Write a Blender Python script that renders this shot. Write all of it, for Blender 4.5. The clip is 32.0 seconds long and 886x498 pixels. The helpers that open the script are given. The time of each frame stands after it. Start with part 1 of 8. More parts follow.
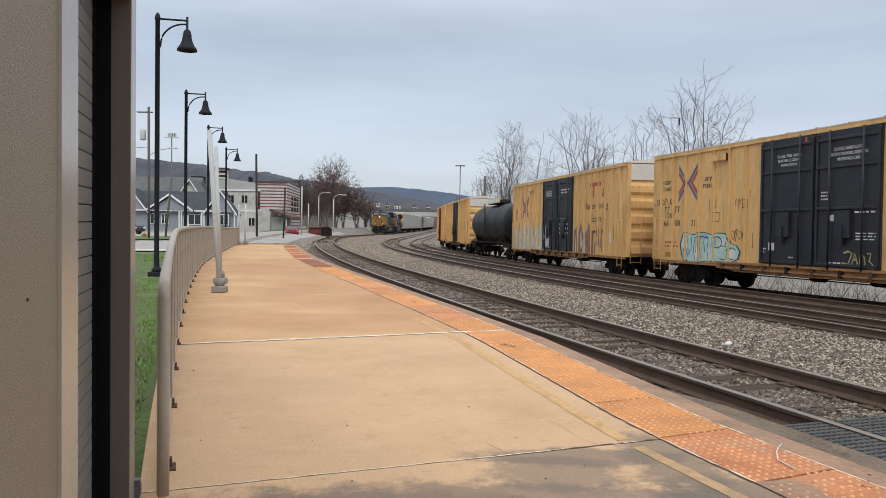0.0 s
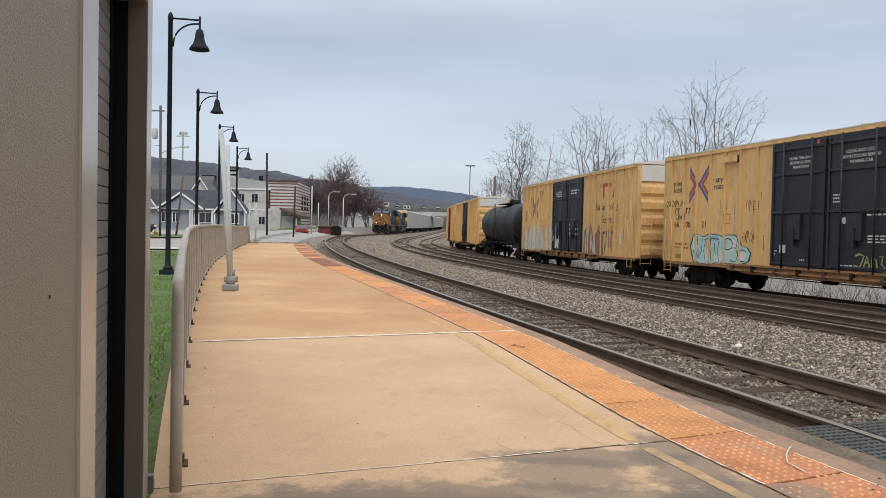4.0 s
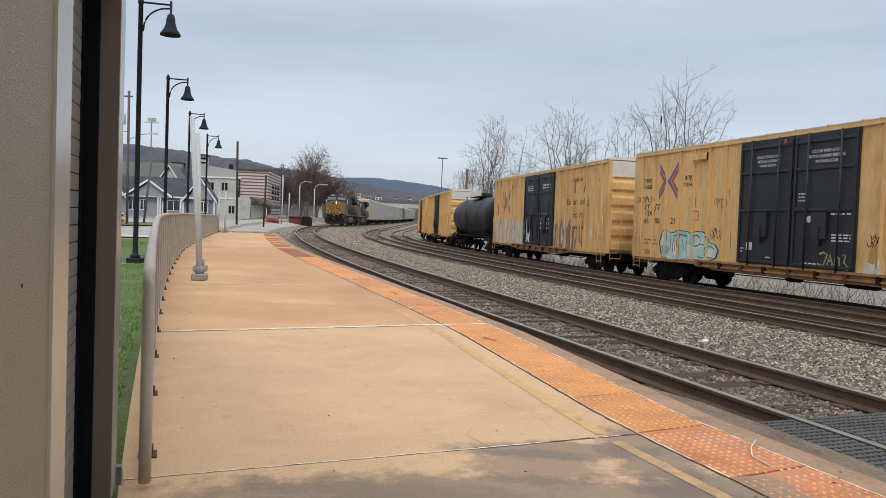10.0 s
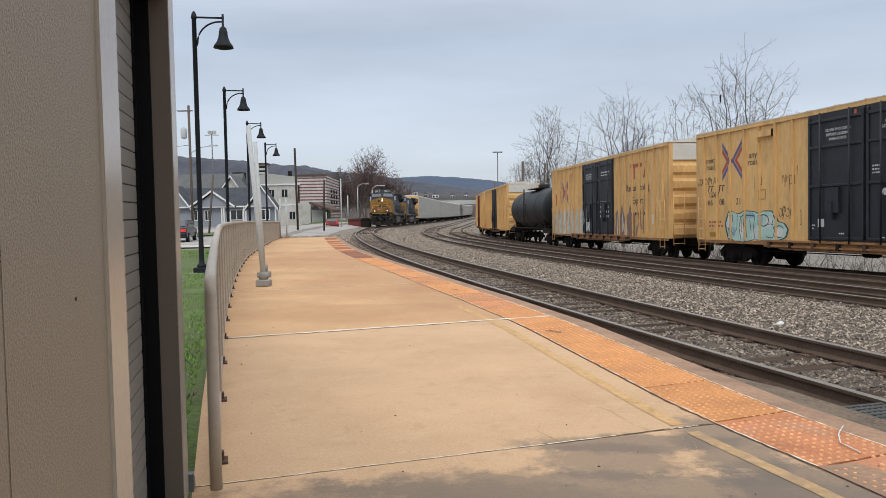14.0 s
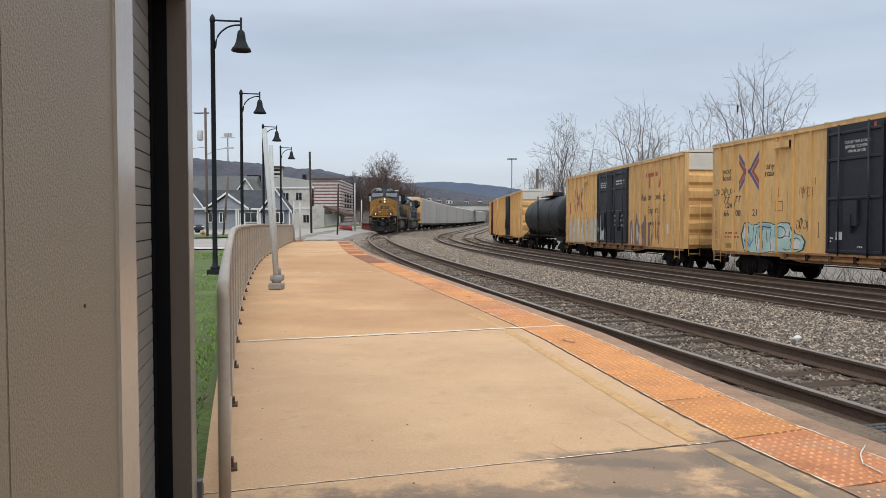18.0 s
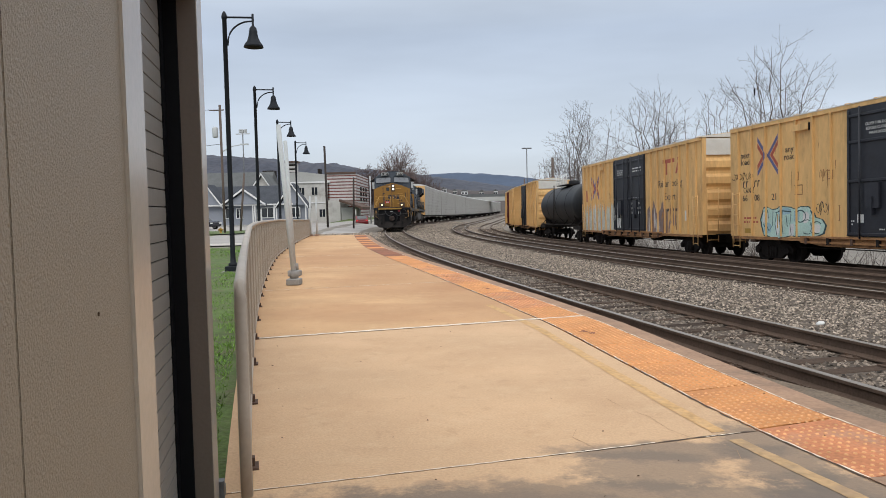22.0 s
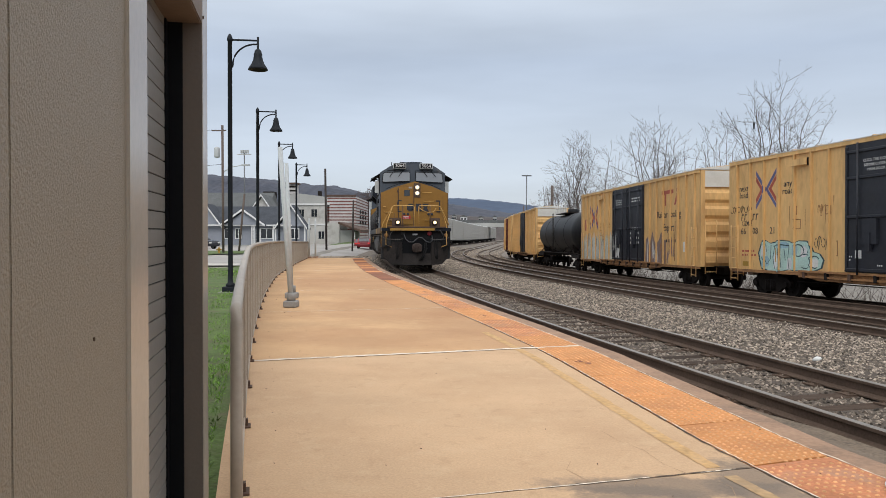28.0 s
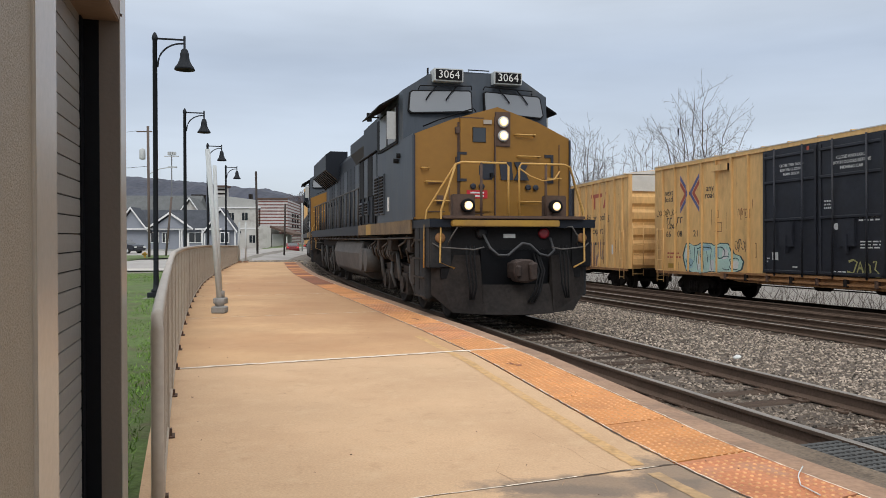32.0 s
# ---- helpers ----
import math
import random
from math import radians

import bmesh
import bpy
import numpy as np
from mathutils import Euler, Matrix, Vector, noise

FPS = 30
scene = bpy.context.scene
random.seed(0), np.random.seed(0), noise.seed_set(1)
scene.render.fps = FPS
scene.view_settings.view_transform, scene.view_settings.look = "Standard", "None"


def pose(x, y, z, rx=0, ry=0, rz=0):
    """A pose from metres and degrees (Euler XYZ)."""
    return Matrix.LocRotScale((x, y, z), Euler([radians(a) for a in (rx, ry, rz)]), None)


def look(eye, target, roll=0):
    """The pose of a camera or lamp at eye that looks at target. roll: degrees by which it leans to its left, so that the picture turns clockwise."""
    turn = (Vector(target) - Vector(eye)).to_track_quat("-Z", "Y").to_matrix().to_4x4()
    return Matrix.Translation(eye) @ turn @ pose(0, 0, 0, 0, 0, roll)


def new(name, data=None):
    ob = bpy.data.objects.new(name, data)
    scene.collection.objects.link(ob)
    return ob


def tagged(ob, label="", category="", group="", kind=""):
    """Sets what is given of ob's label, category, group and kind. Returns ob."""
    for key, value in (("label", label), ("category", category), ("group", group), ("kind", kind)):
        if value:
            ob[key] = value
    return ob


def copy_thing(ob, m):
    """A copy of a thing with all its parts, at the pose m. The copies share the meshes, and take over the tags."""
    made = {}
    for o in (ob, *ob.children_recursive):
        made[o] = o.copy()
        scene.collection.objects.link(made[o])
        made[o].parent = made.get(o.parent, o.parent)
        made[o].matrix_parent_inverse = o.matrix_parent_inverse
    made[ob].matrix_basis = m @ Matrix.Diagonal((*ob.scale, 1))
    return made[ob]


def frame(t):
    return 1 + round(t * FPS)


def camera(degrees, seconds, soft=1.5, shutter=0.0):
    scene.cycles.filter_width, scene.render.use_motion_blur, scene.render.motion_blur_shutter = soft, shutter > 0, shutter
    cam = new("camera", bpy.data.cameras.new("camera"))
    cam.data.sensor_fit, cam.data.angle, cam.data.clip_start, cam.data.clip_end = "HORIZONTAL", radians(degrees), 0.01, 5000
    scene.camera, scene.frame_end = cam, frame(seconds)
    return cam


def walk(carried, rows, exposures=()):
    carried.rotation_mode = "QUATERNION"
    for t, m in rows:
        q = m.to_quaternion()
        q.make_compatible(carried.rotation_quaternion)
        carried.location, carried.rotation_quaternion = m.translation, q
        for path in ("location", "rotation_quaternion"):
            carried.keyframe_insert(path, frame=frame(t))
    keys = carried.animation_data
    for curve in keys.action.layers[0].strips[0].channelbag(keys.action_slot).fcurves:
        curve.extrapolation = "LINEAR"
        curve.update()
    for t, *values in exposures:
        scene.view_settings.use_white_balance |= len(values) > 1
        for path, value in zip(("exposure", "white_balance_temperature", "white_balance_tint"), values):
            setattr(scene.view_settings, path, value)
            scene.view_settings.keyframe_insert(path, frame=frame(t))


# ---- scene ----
cam = camera(60.8, 32.0, soft=0.5)
PATH = [
    (0, (-0.0134, -0.0377, 1.4123), (-0.0089, 1.9612, 1.344), 1.01),
    (0.5, (-0.0131, -0.0605, 1.4128), (-0.0109, 1.9383, 1.344), 1.29),
    (1, (-0.013, -0.0622, 1.4125), (-0.019, 1.9367, 1.3463), 1.21),
    (1.5, (-0.0113, -0.0616, 1.4134), (-0.0186, 1.9374, 1.3529), 1.1),
    (2, (-0.0162, -0.0575, 1.4132), (-0.0392, 1.9416, 1.3566), 1.23),
    (2.5, (-0.0221, -0.0582, 1.4155), (-0.0593, 1.9405, 1.3528), 1.65),
    (3, (-0.0308, -0.0602, 1.4158), (-0.0568, 1.9384, 1.3459), 1.81),
    (3.5, (-0.0259, -0.0642, 1.4165), (-0.0445, 1.9344, 1.3435), 1.59),
    (5.5, (-0.0207, -0.055, 1.4087), (-0.0597, 1.944, 1.3608), 0.62),
    (6, (-0.0178, -0.056, 1.4104), (-0.0307, 1.9431, 1.3503), 0.88),
    (6.5, (-0.0255, -0.0623, 1.4152), (-0.0258, 1.9365, 1.3441), 1),
    (7, (-0.0328, -0.0611, 1.4145), (-0.018, 1.9372, 1.3333), 1.1),
    (7.5, (-0.0384, -0.0576, 1.4162), (-0.0121, 1.9403, 1.328), 1.28),
    (8, (-0.043, -0.0636, 1.4176), (-0.0131, 1.9343, 1.3318), 1.54),
    (8.5, (-0.0374, -0.06, 1.4141), (-0.0029, 1.938, 1.3318), 1.94),
    (9, (-0.0279, -0.0592, 1.4158), (0.0222, 1.9382, 1.3283), 2.01),
    (9.5, (-0.0372, -0.0642, 1.4164), (0.0217, 1.9329, 1.3252), 2.34),
    (10, (-0.045, -0.0661, 1.4188), (0.0122, 1.9312, 1.3318), 2.32),
    (10.5, (-0.0494, -0.0517, 1.4174), (-0.0042, 1.9458, 1.3297), 2.23),
    (11, (-0.0536, -0.0413, 1.418), (-0.0324, 1.9567, 1.3313), 1.96),
    (11.5, (-0.0436, -0.0224, 1.4118), (-0.0474, 1.9757, 1.3245), 1.1),
    (12, (-0.0368, -0.0056, 1.407), (-0.0644, 1.9919, 1.3107), 0.58),
    (12.5, (-0.0441, -0.0019, 1.405), (-0.1131, 1.9945, 1.3061), -0.08),
    (13, (-0.0465, 0.0048, 1.4082), (-0.141, 1.9999, 1.3053), -0.65),
    (13.5, (-0.041, 0.0105, 1.4067), (-0.1286, 2.0054, 1.294), -0.6),
    (14, (-0.0376, 0.0223, 1.4063), (-0.1381, 2.0173, 1.3061), -0.92),
    (14.5, (-0.0413, 0.0254, 1.4018), (-0.1708, 2.0189, 1.3058), -1.32),
    (16.5, (-0.0487, 0.0524, 1.4124), (-0.192, 2.0446, 1.3089), -1.04),
    (17, (-0.056, 0.0603, 1.4127), (-0.2083, 2.0511, 1.2955), -0.73),
    (17.5, (-0.0594, 0.0785, 1.4159), (-0.2131, 2.0701, 1.317), 0.08),
    (18, (-0.0582, 0.0828, 1.4175), (-0.1921, 2.0765, 1.3327), 0.07),
    (18.5, (-0.0511, 0.0971, 1.4131), (-0.1748, 2.0895, 1.2913), -1.22),
    (19, (-0.0534, 0.095, 1.412), (-0.1791, 2.086, 1.2711), -1.2),
    (19.5, (-0.0436, 0.1172, 1.4278), (-0.1628, 2.1108, 1.3202), -1.34),
    (20, (-0.0399, 0.1212, 1.4338), (-0.1508, 2.1169, 1.3624), -1.67),
    (20.5, (-0.0445, 0.1272, 1.4323), (-0.1711, 2.1223, 1.3713), -2.23),
    (21, (-0.0578, 0.1243, 1.431), (-0.2147, 2.1166, 1.3543), -1.92),
    (21.5, (-0.0608, 0.1243, 1.4344), (-0.2316, 2.1148, 1.3416), -1.63),
    (22, (-0.0635, 0.1246, 1.4333), (-0.2412, 2.1138, 1.3259), -1.23),
    (22.5, (-0.0627, 0.1234, 1.4371), (-0.2348, 2.1129, 1.3258), -0.39),
    (23, (-0.0668, 0.1299, 1.4326), (-0.233, 2.1197, 1.3196), 0.02),
    (23.5, (-0.0628, 0.139, 1.4275), (-0.2236, 2.1279, 1.291), -0.52),
    (24, (-0.0592, 0.136, 1.4281), (-0.202, 2.1261, 1.2907), -1.05),
    (24.5, (-0.0627, 0.1298, 1.4358), (-0.2049, 2.1217, 1.3254), -0.01),
    (25, (-0.0708, 0.1308, 1.4403), (-0.2373, 2.1214, 1.3407), 0.59),
    (25.5, (-0.0724, 0.1329, 1.4366), (-0.256, 2.1212, 1.3239), 0.69),
    (27.5, (-0.0655, 0.126, 1.4495), (-0.2517, 2.1164, 1.3912), -0.21),
    (28, (-0.062, 0.12, 1.4518), (-0.2347, 2.1121, 1.4103), 0.18),
    (28.5, (-0.0662, 0.1189, 1.4521), (-0.226, 2.1122, 1.4218), 0.3),
    (29, (-0.0643, 0.1201, 1.4513), (-0.2163, 2.1141, 1.4239), 0.01),
    (29.5, (-0.0639, 0.1234, 1.4475), (-0.2164, 2.1172, 1.4077), -0.28),
    (30, (-0.0553, 0.1296, 1.4443), (-0.1886, 2.1247, 1.3989), -0.74),
    (30.5, (-0.0527, 0.1296, 1.4478), (-0.158, 2.1263, 1.4048), -0.76),
    (31, (-0.0476, 0.138, 1.4476), (-0.1299, 2.1358, 1.4029), -0.72),
    (31.5, (-0.0373, 0.1406, 1.4497), (-0.09, 2.1393, 1.401), -0.67),
    (32, (-0.0335, 0.1257, 1.4551), (-0.0317, 2.1254, 1.423), 0.04),
]
walk(cam, [(t, look(eye, target, roll)) for t, eye, target, roll in PATH])

# ---- world and light ----
world = bpy.data.worlds.new("overcast_sky")
scene.world = world
world.use_nodes = True
wn, wl = world.node_tree.nodes, world.node_tree.links
wn.clear()


def wnode(kind, **kw):
    n = wn.new(kind)
    for k, v in kw.items():
        if k in n.inputs:
            n.inputs[k].default_value = v
    return n


w_out, w_bg = wnode("ShaderNodeOutputWorld"), wnode("ShaderNodeBackground")
sky = wnode("ShaderNodeTexSky")
sky.sky_type, sky.sun_disc, sky.sun_elevation, sky.sun_rotation = "NISHITA", False, radians(40), radians(175)
w_co = wnode("ShaderNodeTexCoord")
w_sep = wnode("ShaderNodeSeparateXYZ")
w_ramp = wnode("ShaderNodeValToRGB")
SKY_STOPS = ((0.0, (0.62, 0.67, 0.73)), (0.06, (0.60, 0.665, 0.75)), (0.22, (0.53, 0.612, 0.745)), (0.34, (0.68, 0.742, 0.815)), (0.6, (1.15, 1.19, 1.24)), (1.0, (1.75, 1.78, 1.82)))
els = w_ramp.color_ramp.elements
while len(els) < len(SKY_STOPS):
    els.new(0.5)
for e, (at, c) in zip(els, SKY_STOPS):
    e.position, e.color = at, (*c, 1)
w_map = wnode("ShaderNodeMapping")
w_map.inputs["Scale"].default_value = (1.0, 1.0, 5.5)
w_noise = wnode("ShaderNodeTexNoise", Scale=1.7, Detail=5.0, Roughness=0.5)
w_rng = wnode("ShaderNodeMapRange")
w_rng.inputs["From Min"].default_value, w_rng.inputs["From Max"].default_value = 0.3, 0.7
w_rng.inputs["To Min"].default_value, w_rng.inputs["To Max"].default_value = 0.86, 1.16
w_mul = wn.new("ShaderNodeVectorMath")
w_mul.operation = "SCALE"
w_skys = wn.new("ShaderNodeVectorMath")
w_skys.operation = "SCALE"
w_skys.inputs["Scale"].default_value = 0.1
w_mix = wn.new("ShaderNodeMix")
w_mix.data_type = "RGBA"
w_mix.inputs["Factor"].default_value = 0.9
wl.new(w_co.outputs["Generated"], w_sep.inputs[0])
wl.new(w_sep.outputs["Z"], w_ramp.inputs[0])
wl.new(w_co.outputs["Generated"], w_map.inputs["Vector"])
wl.new(w_map.outputs[0], w_noise.inputs["Vector"])
wl.new(w_noise.outputs[0], w_rng.inputs["Value"])
wl.new(w_ramp.outputs[0], w_mul.inputs[0])
wl.new(w_rng.outputs[0], w_mul.inputs["Scale"])
wl.new(sky.outputs[0], w_skys.inputs[0])
wl.new(w_skys.outputs[0], w_mix.inputs["A"])
wl.new(w_mul.outputs[0], w_mix.inputs["B"])
wl.new(w_mix.outputs["Result"], w_bg.inputs["Color"])
w_bg.inputs["Strength"].default_value = 1.0
wl.new(w_bg.outputs[0], w_out.inputs["Surface"])
sun = new("sun", bpy.data.lights.new("sun", "SUN"))
sun.data.energy, sun.data.angle, sun.data.color = 1.0, radians(25), (1.0, 0.96, 0.9)
sun.matrix_world = look((6, -50, 60), (0, 20, 0))
scene.view_settings.exposure = 0.0

# ---- materials ----
MATS = {}


def mat(name, base, rough=0.75, metal=0.0, var=0.18, scale=1.3, fine=22.0, bump=0.25, dirt=None, dirt_amount=0.35, dirt_scale=0.9, per_object=0.0, stretch=(1, 1, 1), spec=0.4):
    """A surface with variation at two scales: broad tone, fine grain with relief, and patches of dirt."""
    if name in MATS:
        return MATS[name]
    m = bpy.data.materials.new(name)
    m.use_nodes = True
    nt = m.node_tree
    N, L = nt.nodes, nt.links
    b = N["Principled BSDF"]
    co = N.new("ShaderNodeTexCoord")
    mp = N.new("ShaderNodeMapping")
    mp.inputs["Scale"].default_value = stretch
    L.new(co.outputs["Object"], mp.inputs["Vector"])
    n1, n2 = N.new("ShaderNodeTexNoise"), N.new("ShaderNodeTexNoise")
    n1.inputs["Scale"].default_value, n1.inputs["Detail"].default_value = scale, 5
    n2.inputs["Scale"].default_value, n2.inputs["Detail"].default_value = fine, 4
    L.new(mp.outputs[0], n1.inputs["Vector"])
    L.new(mp.outputs[0], n2.inputs["Vector"])
    add = N.new("ShaderNodeMath")
    add.operation = "ADD"
    L.new(n1.outputs[0], add.inputs[0])
    L.new(n2.outputs[0], add.inputs[1])
    rng = N.new("ShaderNodeMapRange")
    rng.inputs["From Min"].default_value, rng.inputs["From Max"].default_value = 0.65, 1.35
    rng.inputs["To Min"].default_value, rng.inputs["To Max"].default_value = 1 - var, 1 + var
    L.new(add.outputs[0], rng.inputs["Value"])
    tone = rng.outputs[0]
    if per_object:
        oi = N.new("ShaderNodeObjectInfo")
        r2 = N.new("ShaderNodeMapRange")
        r2.inputs["To Min"].default_value, r2.inputs["To Max"].default_value = 1 - per_object, 1 + per_object
        L.new(oi.outputs["Random"], r2.inputs["Value"])
        mm = N.new("ShaderNodeMath")
        mm.operation = "MULTIPLY"
        L.new(tone, mm.inputs[0])
        L.new(r2.outputs[0], mm.inputs[1])
        tone = mm.outputs[0]
    sc = N.new("ShaderNodeVectorMath")
    sc.operation = "SCALE"
    sc.inputs[0].default_value = base
    L.new(tone, sc.inputs["Scale"])
    colour = sc.outputs[0]
    if dirt:
        n3 = N.new("ShaderNodeTexNoise")
        n3.inputs["Scale"].default_value, n3.inputs["Detail"].default_value, n3.inputs["Roughness"].default_value = dirt_scale, 8, 0.65
        L.new(mp.outputs[0], n3.inputs["Vector"])
        r3 = N.new("ShaderNodeMapRange")
        r3.inputs["From Min"].default_value, r3.inputs["From Max"].default_value = 0.48, 0.72
        r3.inputs["To Max"].default_value = dirt_amount
        L.new(n3.outputs[0], r3.inputs["Value"])
        mx = N.new("ShaderNodeMix")
        mx.data_type = "RGBA"
        mx.inputs["B"].default_value = (*dirt, 1)
        L.new(r3.outputs[0], mx.inputs["Factor"])
        L.new(colour, mx.inputs["A"])
        colour = mx.outputs["Result"]
    L.new(colour, b.inputs["Base Color"])
    b.inputs["Roughness"].default_value, b.inputs["Metallic"].default_value = rough, metal
    b.inputs["Specular IOR Level"].default_value = spec
    if bump:
        bp = N.new("ShaderNodeBump")
        bp.inputs["Strength"].default_value, bp.inputs["Distance"].default_value = bump, 0.01
        L.new(n2.outputs[0], bp.inputs["Height"])
        L.new(bp.outputs[0], b.inputs["Normal"])
    MATS[name] = m
    return m


def glow(name, colour, strength):
    m = bpy.data.materials.new(name)
    m.use_nodes = True
    b = m.node_tree.nodes["Principled BSDF"]
    b.inputs["Base Color"].default_value = (*colour, 1)
    b.inputs["Emission Color"].default_value = (*colour, 1)
    b.inputs["Emission Strength"].default_value = strength
    return m


def glass(name, tint=(0.02, 0.025, 0.03), rough=0.06, spec=0.8):
    m = bpy.data.materials.new(name)
    m.use_nodes = True
    b = m.node_tree.nodes["Principled BSDF"]
    b.inputs["Base Color"].default_value = (*tint, 1)
    b.inputs["Roughness"].default_value = rough
    b.inputs["Specular IOR Level"].default_value = spec
    return m


M_CONCW = mat("warm_buff_concrete", (0.545, 0.335, 0.175), 0.85, var=0.17, scale=0.7, fine=60, bump=0.3, dirt=(0.39, 0.20, 0.09), dirt_amount=0.6, dirt_scale=0.5)
M_CONC = mat("buff_concrete", (0.56, 0.368, 0.216), 0.85, var=0.15, scale=0.7, fine=60, bump=0.3, dirt=(0.40, 0.235, 0.125), dirt_amount=0.5, dirt_scale=0.5)


def stains(m, spots, colour, rough_edge=0.5):
    """Old spill marks of their own shape: spots are (x, y, radius across, radius along, strength)."""
    N, L = m.node_tree.nodes, m.node_tree.links
    b = N["Principled BSDF"]
    co = N.new("ShaderNodeTexCoord")
    nz = N.new("ShaderNodeTexNoise")
    nz.inputs["Scale"].default_value, nz.inputs["Detail"].default_value, nz.inputs["Roughness"].default_value = 4.2, 9, 0.72
    L.new(co.outputs["Object"], nz.inputs["Vector"])
    for x, y, rx, ry, power in spots:
        mp = N.new("ShaderNodeMapping")
        mp.vector_type = "TEXTURE"
        mp.inputs["Location"].default_value, mp.inputs["Scale"].default_value = (x, y, 0), (rx, ry, 1)
        L.new(co.outputs["Object"], mp.inputs["Vector"])
        ln = N.new("ShaderNodeVectorMath")
        ln.operation = "LENGTH"
        L.new(mp.outputs[0], ln.inputs[0])
        ad = N.new("ShaderNodeMath")
        ad.operation = "MULTIPLY_ADD"
        ad.inputs[1].default_value = 2.2 * rough_edge
        L.new(nz.outputs[0], ad.inputs[0])
        L.new(ln.outputs["Value"], ad.inputs[2])
        mr = N.new("ShaderNodeMapRange")
        mr.inputs["From Min"].default_value, mr.inputs["From Max"].default_value = 1.4 + rough_edge, 0.95 + rough_edge
        mr.inputs["To Min"].default_value, mr.inputs["To Max"].default_value = 0, power
        L.new(ad.outputs[0], mr.inputs["Value"])
        mx = N.new("ShaderNodeMix")
        mx.data_type = "RGBA"
        mx.inputs["B"].default_value = (*colour, 1)
        L.new(mr.outputs[0], mx.inputs["Factor"])
        L.new(b.inputs["Base Color"].links[0].from_socket, mx.inputs["A"])
        L.new(mx.outputs["Result"], b.inputs["Base Color"])


def speckle(m, dark, light):
    """Aggregate specks, small pits and pale scuffs in worn concrete."""
    N, L = m.node_tree.nodes, m.node_tree.links
    b = N["Principled BSDF"]
    co = N.new("ShaderNodeTexCoord")
    for size, lo, hi, tint, amount in ((150.0, 0.60, 0.70, dark, 0.55), (26.0, 0.62, 0.72, dark, 0.35), (9.0, 0.57, 0.70, light, 0.40), (2.6, 0.55, 0.68, light, 0.30), (5.0, 0.58, 0.66, dark, 0.18)):
        nz = N.new("ShaderNodeTexNoise")
        nz.inputs["Scale"].default_value, nz.inputs["Detail"].default_value, nz.inputs["Roughness"].default_value = size, 4, 0.7
        L.new(co.outputs["Object"], nz.inputs["Vector"])
        mr = N.new("ShaderNodeMapRange")
        mr.inputs["From Min"].default_value, mr.inputs["From Max"].default_value, mr.inputs["To Max"].default_value = lo, hi, amount
        L.new(nz.outputs[0], mr.inputs["Value"])
        mx = N.new("ShaderNodeMix")
        mx.data_type = "RGBA"
        mx.inputs["B"].default_value = (*tint, 1)
        L.new(mr.outputs[0], mx.inputs["Factor"])
        L.new(b.inputs["Base Color"].links[0].from_socket, mx.inputs["A"])
        L.new(mx.outputs["Result"], b.inputs["Base Color"])


speckle(M_CONC, (0.30, 0.17, 0.085), (0.62, 0.44, 0.27))
speckle(M_CONCW, (0.30, 0.15, 0.07), (0.63, 0.42, 0.24))
stains(M_CONC, ((1.40, 4.50, 0.24, 0.55, 0.7), (0.85, 4.52, 0.62, 0.17, 0.65), (0.68, 4.22, 0.34, 0.32, 0.6), (0.55, 3.72, 1.35, 0.30, 0.65), (1.62, 3.75, 0.42, 0.42, 0.75), (-0.3, 3.62, 1.0, 0.24, 0.45)), (0.15, 0.122, 0.100), 1.0)
stains(M_CONCW, ((-1.0, 10.5, 2.4, 0.9, 0.3), (-2.0, 16.0, 1.6, 3.2, 0.4), (-4.5, 24.0, 2.0, 4.5, 0.45), (0.2, 7.0, 1.5, 0.8, 0.2), (-0.6, 13.0, 0.8, 2.0, 0.35)), (0.38, 0.19, 0.09))
M_TACT = mat("orange_paving", (0.60, 0.255, 0.085), 0.8, var=0.25, scale=1.6, fine=38, dirt=(0.40, 0.165, 0.075), dirt_amount=0.6, dirt_scale=1.7, per_object=0.1)
M_TACTR = mat("worn_red_paving", (0.50, 0.195, 0.088), 0.85, var=0.28, scale=3.0, fine=38, bump=0.5, dirt=(0.40, 0.25, 0.17), dirt_amount=0.8, dirt_scale=2.6, per_object=0.1)
M_TACTD = mat("grimy_rust_paving", (0.27, 0.10, 0.05), 0.85, var=0.3, scale=2.0, fine=30, dirt=(0.12, 0.07, 0.05), dirt_amount=0.7, dirt_scale=2.0, per_object=0.2)
M_DOME = mat("worn_dome", (0.66, 0.35, 0.16), 0.8, var=0.35, scale=3, fine=30)
M_DIRT = mat("trackside_dirt", (0.16, 0.12, 0.085), 0.95, var=0.5, scale=3, fine=35, bump=0.9)
M_CURB = mat("curb_concrete", (0.33, 0.205, 0.132), 0.9, var=0.25, scale=2.5, fine=25, bump=0.5, dirt=(0.14, 0.10, 0.08), dirt_amount=0.6, dirt_scale=2.0)
M_SEAL = mat("white_sealant", (0.70, 0.60, 0.48), 0.8, var=0.3, scale=6)
M_CRACK = mat("dark_joint", (0.10, 0.07, 0.05), 0.95, var=0.3)
M_YELF = mat("worn_yellow_paint", (0.42, 0.275, 0.14), 0.85, var=0.3, scale=5, dirt=(0.30, 0.21, 0.14), dirt_amount=0.9, dirt_scale=4)
M_YEL = mat("faded_yellow_paint", (0.55, 0.335, 0.145), 0.8, var=0.3, scale=5, dirt=(0.47, 0.30, 0.17), dirt_amount=1.0, dirt_scale=5)
